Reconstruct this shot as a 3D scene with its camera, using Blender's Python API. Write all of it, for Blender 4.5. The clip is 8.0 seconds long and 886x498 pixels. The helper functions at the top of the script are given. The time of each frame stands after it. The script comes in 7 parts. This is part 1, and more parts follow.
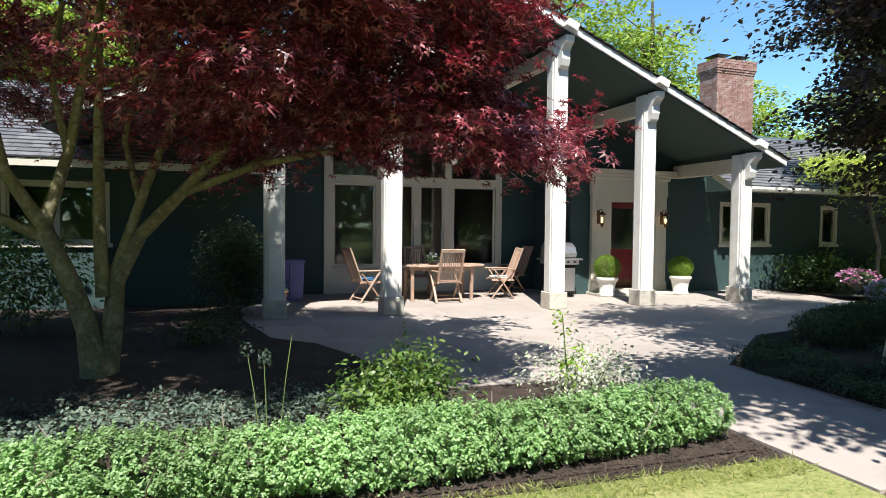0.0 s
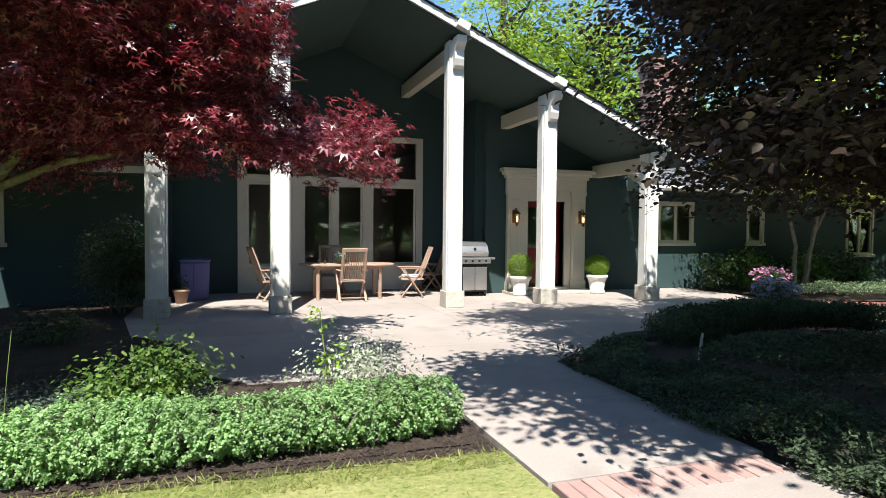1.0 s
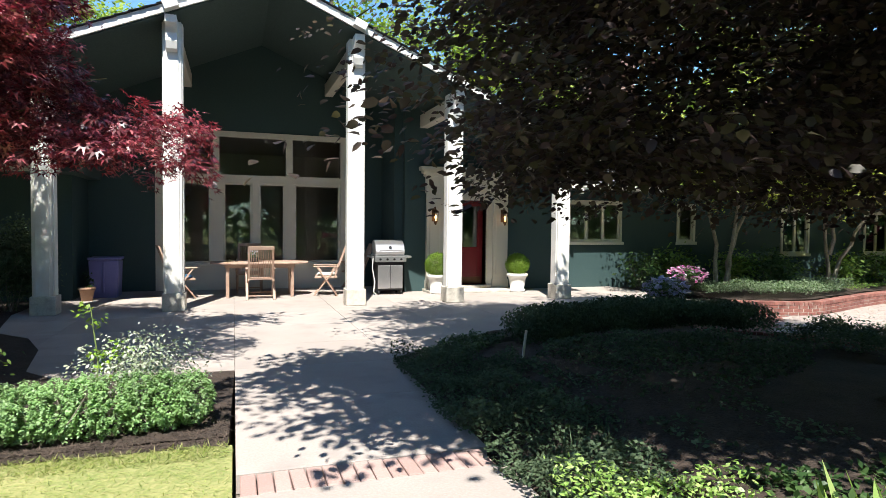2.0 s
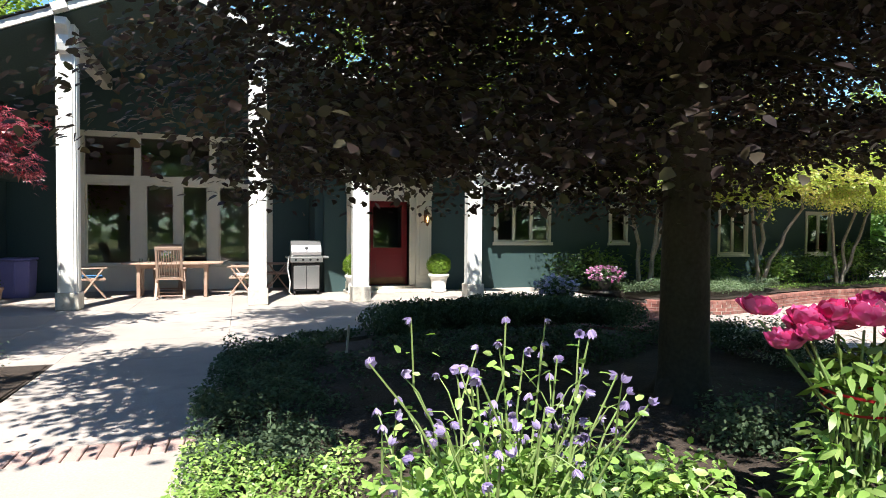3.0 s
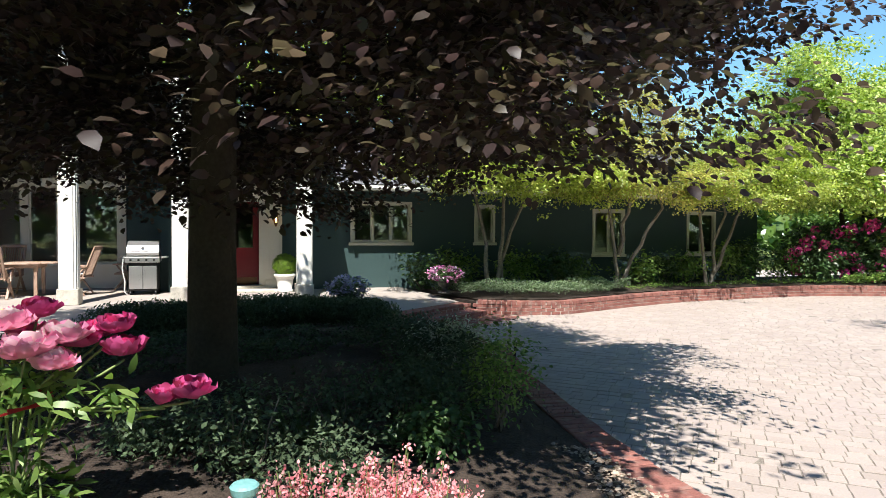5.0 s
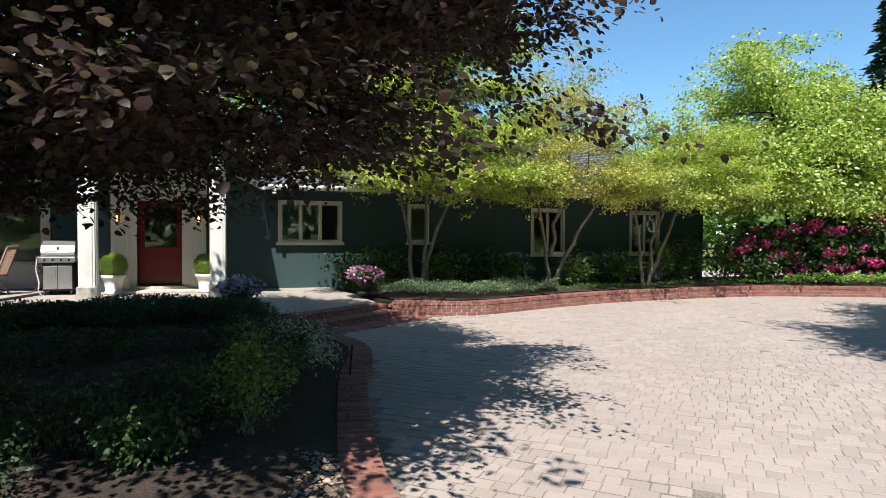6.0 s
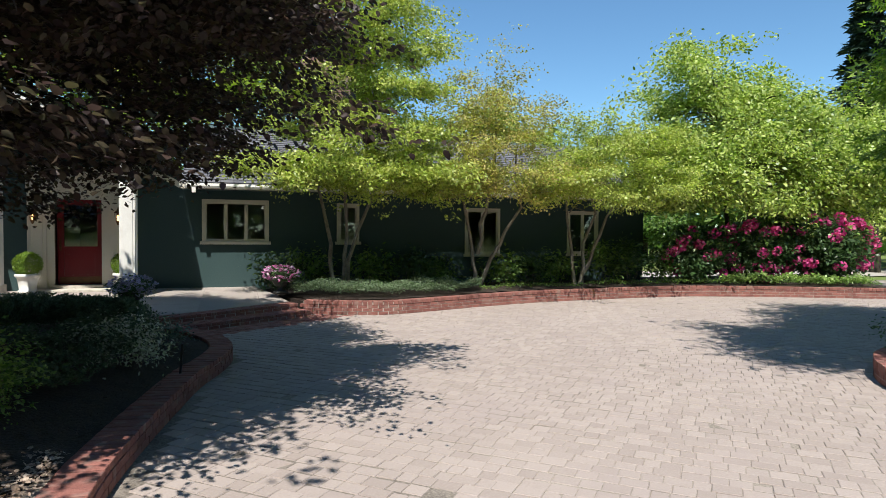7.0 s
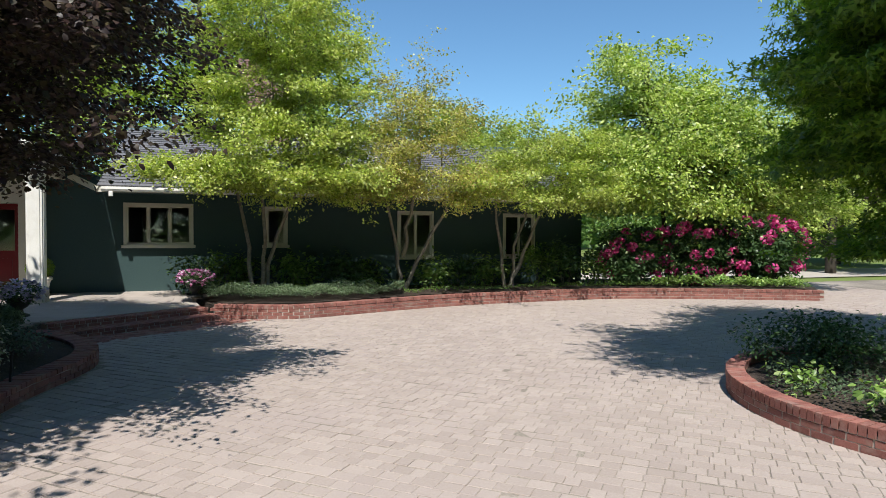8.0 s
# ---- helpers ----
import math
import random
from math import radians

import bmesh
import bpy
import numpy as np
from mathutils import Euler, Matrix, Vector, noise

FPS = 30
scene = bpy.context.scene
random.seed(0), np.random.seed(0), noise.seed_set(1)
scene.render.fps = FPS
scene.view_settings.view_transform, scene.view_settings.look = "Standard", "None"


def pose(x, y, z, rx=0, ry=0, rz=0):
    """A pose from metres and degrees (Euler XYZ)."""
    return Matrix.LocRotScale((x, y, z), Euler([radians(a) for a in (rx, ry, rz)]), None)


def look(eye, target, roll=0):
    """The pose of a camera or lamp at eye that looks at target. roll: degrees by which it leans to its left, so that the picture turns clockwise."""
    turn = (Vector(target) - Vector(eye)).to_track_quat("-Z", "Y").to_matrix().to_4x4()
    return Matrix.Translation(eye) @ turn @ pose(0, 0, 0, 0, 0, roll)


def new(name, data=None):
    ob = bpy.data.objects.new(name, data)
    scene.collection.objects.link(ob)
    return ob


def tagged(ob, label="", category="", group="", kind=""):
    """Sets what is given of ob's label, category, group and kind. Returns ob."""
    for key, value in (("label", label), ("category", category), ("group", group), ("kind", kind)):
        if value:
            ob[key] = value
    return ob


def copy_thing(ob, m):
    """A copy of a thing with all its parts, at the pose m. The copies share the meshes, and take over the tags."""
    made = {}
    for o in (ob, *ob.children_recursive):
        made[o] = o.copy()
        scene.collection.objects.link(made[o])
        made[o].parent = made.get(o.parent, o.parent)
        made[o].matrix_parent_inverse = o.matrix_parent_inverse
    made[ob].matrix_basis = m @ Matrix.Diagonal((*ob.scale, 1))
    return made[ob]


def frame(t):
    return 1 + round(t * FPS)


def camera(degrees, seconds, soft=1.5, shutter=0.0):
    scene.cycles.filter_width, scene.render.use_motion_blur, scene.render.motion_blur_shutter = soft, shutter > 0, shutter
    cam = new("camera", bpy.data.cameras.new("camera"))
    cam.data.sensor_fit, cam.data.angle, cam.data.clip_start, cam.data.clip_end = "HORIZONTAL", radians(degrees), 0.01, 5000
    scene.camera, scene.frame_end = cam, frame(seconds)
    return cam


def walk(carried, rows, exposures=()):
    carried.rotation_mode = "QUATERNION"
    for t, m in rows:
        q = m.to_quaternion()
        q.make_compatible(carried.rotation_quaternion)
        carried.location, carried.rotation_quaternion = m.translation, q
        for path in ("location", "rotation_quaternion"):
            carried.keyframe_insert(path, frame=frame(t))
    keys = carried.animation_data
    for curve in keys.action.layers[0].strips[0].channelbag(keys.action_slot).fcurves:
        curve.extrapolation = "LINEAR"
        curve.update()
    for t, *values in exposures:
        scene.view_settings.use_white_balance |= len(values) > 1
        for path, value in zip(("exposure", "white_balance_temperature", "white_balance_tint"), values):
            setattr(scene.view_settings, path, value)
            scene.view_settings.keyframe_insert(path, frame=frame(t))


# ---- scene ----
cam = camera(71.8, 8.0, soft=0.7)
PATH = [
    (0, (-10.59, -10.286, 1.536), (-9.942, -8.396, 1.466), 0.6),
    (0.5, (-9.671, -10.656, 1.532), (-9.021, -8.766, 1.462), 0.6),
    (1, (-8.749, -10.984, 1.538), (-8.1, -9.094, 1.468), 0.5),
    (1.5, (-7.848, -11.34, 1.573), (-7.201, -9.449, 1.498), 0.5),
    (1.7, (-7.502, -11.467, 1.57), (-6.852, -9.577, 1.494), 0.6),
    (3, (-5.077, -12.351, 1.441), (-4.443, -10.454, 1.386), 0.4),
    (3.5, (-4.221, -12.636, 1.447), (-3.584, -10.741, 1.392), 0.3),
    (4, (-3.376, -12.869, 1.456), (-2.734, -10.976, 1.401), 0.4),
    (4.5, (-2.463, -13.24, 1.483), (-1.827, -11.345, 1.425), 0.4),
    (6, (0.254, -14.007, 1.506), (0.885, -12.11, 1.447), 0.4),
    (6.5, (1.159, -14.263, 1.48), (1.794, -12.367, 1.426), 0.4),
    (7, (2.015, -14.56, 1.492), (2.656, -12.666, 1.435), 0.5),
    (7.5, (2.88, -14.826, 1.518), (3.527, -12.935, 1.463), 0.5),
    (8, (3.706, -15.123, 1.573), (4.368, -13.236, 1.518), 0.4),
]
walk(cam, [(t, look(eye, target, roll)) for t, eye, target, roll in PATH],
     [(0, 1.0), (1.5, 1.08), (2.8, 1.3), (3.5, 1.38), (4.6, 1.18), (5.8, .72), (6.5, .54), (8, .43)])

# ---- light ----
SUN_TO = Vector((0.19, 0.59, -1.0)).normalized()      # the way the sunlight goes
world = bpy.data.worlds.new("sky")
scene.world = world
world.use_nodes = True
sky_nodes = world.node_tree.nodes
sky = sky_nodes.new("ShaderNodeTexSky")
sky.sky_type = "NISHITA"
sky.sun_disc = False
sky.sun_elevation = math.asin(-SUN_TO.z)
sky.sun_rotation = math.atan2(-SUN_TO.x, -SUN_TO.y)
sky.air_density, sky.dust_density, sky.ozone_density = 1.0, 0.0, 1.5
tint = sky_nodes.new("ShaderNodeMix")
tint.data_type, tint.blend_type = "RGBA", "MULTIPLY"
tint.inputs["Factor"].default_value = 1.0
tint.inputs["B"].default_value = (0.76, 1.05, 1.18, 1)
world.node_tree.links.new(sky.outputs[0], tint.inputs["A"])
world.node_tree.links.new(tint.outputs["Result"], sky_nodes["Background"].inputs[0])
sky_nodes["Background"].inputs[1].default_value = 0.098
sun_data = bpy.data.lights.new("sun", "SUN")
sun_data.energy, sun_data.angle, sun_data.color = 5.0, radians(0.53), (1.0, 0.96, 0.90)
sun = new("sun", sun_data)
sun.matrix_world = Matrix.Translation((0, 0, 30)) @ SUN_TO.to_track_quat("-Z", "Y").to_matrix().to_4x4()

# ---- materials ----
RNG = np.random.default_rng(7)


def material(name, a, b=None, rough=0.7, big=0.8, fine=25.0, bump=0.15, metal=0.0, stain=None, per="", spec=0.4, dist=0.01):
    """Two colours mixed by noise at two scales, a stain colour, and a fine bump, all at world size."""
    m = bpy.data.materials.new(name)
    m.use_nodes = True
    t = m.node_tree
    p = t.nodes["Principled BSDF"]
    geo = t.nodes.new("ShaderNodeNewGeometry")
    n1, n2 = t.nodes.new("ShaderNodeTexNoise"), t.nodes.new("ShaderNodeTexNoise")
    n1.inputs["Scale"].default_value, n1.inputs["Detail"].default_value = big, 5
    n2.inputs["Scale"].default_value, n2.inputs["Detail"].default_value = fine, 6
    for n in (n1, n2):
        t.links.new(geo.outputs["Position"], n.inputs["Vector"])
    b = b or tuple(c * 0.75 for c in a)
    mix = t.nodes.new("ShaderNodeMix")
    mix.data_type = "RGBA"
    mix.inputs["A"].default_value, mix.inputs["B"].default_value = (*a, 1), (*b, 1)
    add = t.nodes.new("ShaderNodeMath")
    add.operation = "ADD"
    t.links.new(n1.outputs["Fac"], add.inputs[0])
    t.links.new(n2.outputs["Fac"], add.inputs[1])
    fac = t.nodes.new("ShaderNodeMapRange")
    fac.inputs["From Min"].default_value, fac.inputs["From Max"].default_value = 0.7, 1.3
    t.links.new(add.outputs[0], fac.inputs["Value"])
    last = fac.outputs[0]
    if per:
        if per == "object":
            source = t.nodes.new("ShaderNodeObjectInfo").outputs["Random"]
        else:
            source = geo.outputs["Random Per Island"]
        half = t.nodes.new("ShaderNodeMath")
        half.operation = "MULTIPLY_ADD"
        half.inputs[1].default_value, half.inputs[2].default_value = 0.9, -0.45
        t.links.new(source, half.inputs[0])
        more = t.nodes.new("ShaderNodeMath")
        more.operation, more.use_clamp = "ADD", True
        t.links.new(last, more.inputs[0])
        t.links.new(half.outputs[0], more.inputs[1])
        last = more.outputs[0]
    t.links.new(last, mix.inputs["Factor"])
    colour = mix.outputs["Result"]
    if stain:
        n3 = t.nodes.new("ShaderNodeTexNoise")
        n3.inputs["Scale"].default_value, n3.inputs["Detail"].default_value = big * 2.7, 8
        t.links.new(geo.outputs["Position"], n3.inputs["Vector"])
        r = t.nodes.new("ShaderNodeMapRange")
        r.inputs["From Min"].default_value, r.inputs["From Max"].default_value = 0.52, 0.72
        t.links.new(n3.outputs["Fac"], r.inputs["Value"])
        mix2 = t.nodes.new("ShaderNodeMix")
        mix2.data_type = "RGBA"
        mix2.inputs["B"].default_value = (*stain, 1)
        t.links.new(r.outputs[0], mix2.inputs["Factor"])
        t.links.new(colour, mix2.inputs["A"])
        colour = mix2.outputs["Result"]
    t.links.new(colour, p.inputs["Base Color"])
    rr = t.nodes.new("ShaderNodeMapRange")
    rr.inputs["To Min"].default_value, rr.inputs["To Max"].default_value = max(0.02, rough - 0.12), min(1, rough + 0.12)
    t.links.new(n2.outputs["Fac"], rr.inputs["Value"])
    t.links.new(rr.outputs[0], p.inputs["Roughness"])
    p.inputs["Metallic"].default_value = metal
    p.inputs["Specular IOR Level"].default_value = spec
    if bump:
        bp = t.nodes.new("ShaderNodeBump")
        bp.inputs["Strength"].default_value, bp.inputs["Distance"].default_value = bump, dist
        t.links.new(n2.outputs["Fac"], bp.inputs["Height"])
        t.links.new(bp.outputs[0], p.inputs["Normal"])
    return m


def leaf_material(name, colours, through_light=0.35, rough=0.5, glow=1.5, spec=0.35):
    """Leaves that differ one by one, and let some light through."""
    m = bpy.data.materials.new(name)
    m.use_nodes = True
    t = m.node_tree
    p = t.nodes["Principled BSDF"]
    geo = t.nodes.new("ShaderNodeNewGeometry")
    ramp = t.nodes.new("ShaderNodeValToRGB")
    while len(ramp.color_ramp.elements) < len(colours):
        ramp.color_ramp.elements.new(0.5)
    for i, (e, c) in enumerate(zip(ramp.color_ramp.elements, colours)):
        e.position, e.color = i / max(1, len(colours) - 1), (*c, 1)
    t.links.new(geo.outputs["Random Per Island"], ramp.inputs[0])
    noise_tex = t.nodes.new("ShaderNodeTexNoise")
    noise_tex.inputs["Scale"].default_value = 1.7
    t.links.new(geo.outputs["Position"], noise_tex.inputs["Vector"])
    hsv = t.nodes.new("ShaderNodeHueSaturation")
    r = t.nodes.new("ShaderNodeMapRange")
    r.inputs["From Min"].default_value, r.inputs["From Max"].default_value = 0.3, 0.7
    r.inputs["To Min"].default_value, r.inputs["To Max"].default_value = 0.7, 1.25
    t.links.new(noise_tex.outputs["Fac"], r.inputs["Value"])
    t.links.new(r.outputs[0], hsv.inputs["Value"])
    t.links.new(ramp.outputs[0], hsv.inputs["Color"])
    t.links.new(hsv.outputs[0], p.inputs["Base Color"])
    p.inputs["Roughness"].default_value = rough
    p.inputs["Specular IOR Level"].default_value = spec
    tr = t.nodes.new("ShaderNodeBsdfTranslucent")
    gain = t.nodes.new("ShaderNodeHueSaturation")
    gain.inputs["Value"].default_value, gain.inputs["Saturation"].default_value = glow, 1.1
    t.links.new(hsv.outputs[0], gain.inputs["Color"])
    t.links.new(gain.outputs[0], tr.inputs["Color"])
    mix = t.nodes.new("ShaderNodeMixShader")
    mix.inputs[0].default_value = through_light
    t.links.new(p.outputs[0], mix.inputs[1])
    t.links.new(tr.outputs[0], mix.inputs[2])
    t.links.new(mix.outputs[0], t.nodes["Material Output"].inputs["Surface"])
    return m


M = {
    "wall": material("green_paint", (0.044, 0.078, 0.078), (0.037, 0.067, 0.068), 0.6, 0.5, 30, 0.08, spec=0.22),
    "soffit": material("soffit_paint", (0.055, 0.090, 0.083), (0.044, 0.073, 0.069), 0.6, 0.6, 30, 0.05),
    "white": material("white_paint", (0.80, 0.79, 0.74), (0.72, 0.71, 0.66), 0.5, 1.2, 40, 0.06, stain=(0.66, 0.64, 0.58)),
    "cream": material("cream_paint", (0.62, 0.59, 0.50), (0.55, 0.52, 0.44), 0.5, 1.2, 40, 0.06),
    "stone": material("cast_stone", (0.62, 0.58, 0.50), (0.45, 0.42, 0.36), 0.8, 5, 60, 0.3, stain=(0.40, 0.37, 0.31)),
    "shingle": material("shingle", (0.16, 0.16, 0.17), (0.09, 0.09, 0.10), 0.85, 1.0, 60, 0.5, per="island"),
    "concrete": material("terrace_concrete", (0.40, 0.35, 0.315), (0.32, 0.28, 0.25), 0.85, 0.9, 55, 0.25, stain=(0.30, 0.265, 0.24), per="object"),
    "paver": material("paver", (0.385, 0.325, 0.29), (0.315, 0.262, 0.232), 0.85, 0.35, 60, 0.35, stain=(0.345, 0.288, 0.262), per="object"),
    "paver_far": material("paver_joined", (0.385, 0.325, 0.29), (0.315, 0.262, 0.232), 0.85, 0.35, 60, 0.35, stain=(0.345, 0.288, 0.262), per="island"),
    "drive_joint": material("pale_joint_sand", (0.36, 0.315, 0.265), (0.10, 0.085, 0.07), 0.95, 0.45, 60, 0.4),
    "joint": material("joint_sand", (0.20, 0.175, 0.145), (0.12, 0.105, 0.085), 0.95, 2, 80, 0.4),
    "brick": material("red_brick", (0.30, 0.125, 0.10), (0.18, 0.07, 0.057), 0.85, 3, 70, 0.35, stain=(0.27, 0.17, 0.14), per="object"),
    "brick_far": material("red_brick_joined", (0.30, 0.125, 0.10), (0.18, 0.07, 0.057), 0.85, 3, 70, 0.35, stain=(0.27, 0.17, 0.14), per="island"),
    "band_brick": material("faded_brick", (0.42, 0.30, 0.265), (0.35, 0.23, 0.20), 0.85, 3, 70, 0.35, per="object"),
    "chimney_brick": material("weathered_brick", (0.36, 0.22, 0.19), (0.24, 0.125, 0.10), 0.85, 2, 50, 0.3, stain=(0.42, 0.33, 0.29), per="island"),
    "mortar": material("mortar", (0.44, 0.38, 0.33), (0.33, 0.28, 0.24), 0.95, 3, 70, 0.3),
    "mulch": material("bark_mulch", (0.070, 0.050, 0.038), (0.026, 0.019, 0.014), 0.95, 4, 45, 1.0, dist=0.03),
    "chips": material("wood_chips", (0.52, 0.42, 0.33), (0.20, 0.14, 0.10), 0.9, 3, 70, 0.6, per="island"),
    "grass_soil": material("turf", (0.15, 0.20, 0.05), (0.33, 0.31, 0.13), 0.95, 1.3, 30, 0.8, dist=0.02),
    "ground": material("far_grass", (0.10, 0.16, 0.03), (0.16, 0.19, 0.05), 0.95, 0.1, 6, 0.5),
    "bark_maple": material("maple_bark", (0.26, 0.235, 0.12), (0.12, 0.105, 0.055), 0.85, 5, 35, 0.8, stain=(0.33, 0.31, 0.22)),
    "bark_beech": material("beech_bark", (0.050, 0.040, 0.026), (0.026, 0.021, 0.014), 0.85, 4, 30, 0.6),
    "bark_pale": material("pale_bark", (0.27, 0.24, 0.19), (0.12, 0.105, 0.08), 0.8, 9, 40, 0.4),
    "stem": material("green_stem", (0.14, 0.22, 0.06), (0.20, 0.24, 0.09), 0.6, 8, 60, 0.1),
    "teak": material("teak", (0.44, 0.32, 0.25), (0.31, 0.20, 0.145), 0.6, 6, 60, 0.2, per="object"),
    "steel": material("stainless_steel", (0.62, 0.62, 0.62), (0.52, 0.52, 0.53), 0.32, 3, 60, 0.05, metal=0.9),
    "dark_metal": material("dark_metal", (0.03, 0.03, 0.032), (0.02, 0.02, 0.02), 0.45, 5, 60, 0.1, metal=0.5),
    "bronze": material("bronze", (0.16, 0.09, 0.045), (0.09, 0.05, 0.03), 0.4, 8, 60, 0.1, metal=0.8),
    "red_door": material("red_door_paint", (0.18, 0.012, 0.018), (0.15, 0.010, 0.015), 0.35, 1.5, 40, 0.05),
    "purple": material("blue_plastic", (0.16, 0.16, 0.36), (0.13, 0.13, 0.31), 0.45, 2, 50, 0.05),
    "terracotta": material("terracotta", (0.42, 0.26, 0.17), (0.32, 0.19, 0.13), 0.8, 6, 60, 0.2),
    "dark_pot": material("dark_urn", (0.035, 0.035, 0.032), (0.05, 0.05, 0.045), 0.6, 6, 60, 0.2),
    "room": material("room_plaster", (0.55, 0.51, 0.44), (0.47, 0.43, 0.37), 0.8, 1, 20, 0.05),
    "cushion": material("blue_cushion", (0.07, 0.20, 0.36), (0.05, 0.15, 0.30), 0.9, 8, 90, 0.3),
    "turquoise": material("verdigris_cap", (0.22, 0.44, 0.42), (0.15, 0.34, 0.33), 0.5, 10, 60, 0.2),
    "ribbon": material("red_ribbon", (0.55, 0.03, 0.04), (0.45, 0.02, 0.03), 0.5, 10, 60, 0.1),
    "wood_stake": material("pale_stake", (0.66, 0.62, 0.52), (0.5, 0.46, 0.38), 0.7, 8, 60, 0.2),
    "bits": material("mulch_bits", (0.11, 0.080, 0.060), (0.032, 0.023, 0.018), 0.95, 3, 70, 0.5, per="island"),
    "gravel": material("drive_far", (0.42, 0.38, 0.33), (0.36, 0.32, 0.28), 0.9, 0.6, 20, 0.3),
}
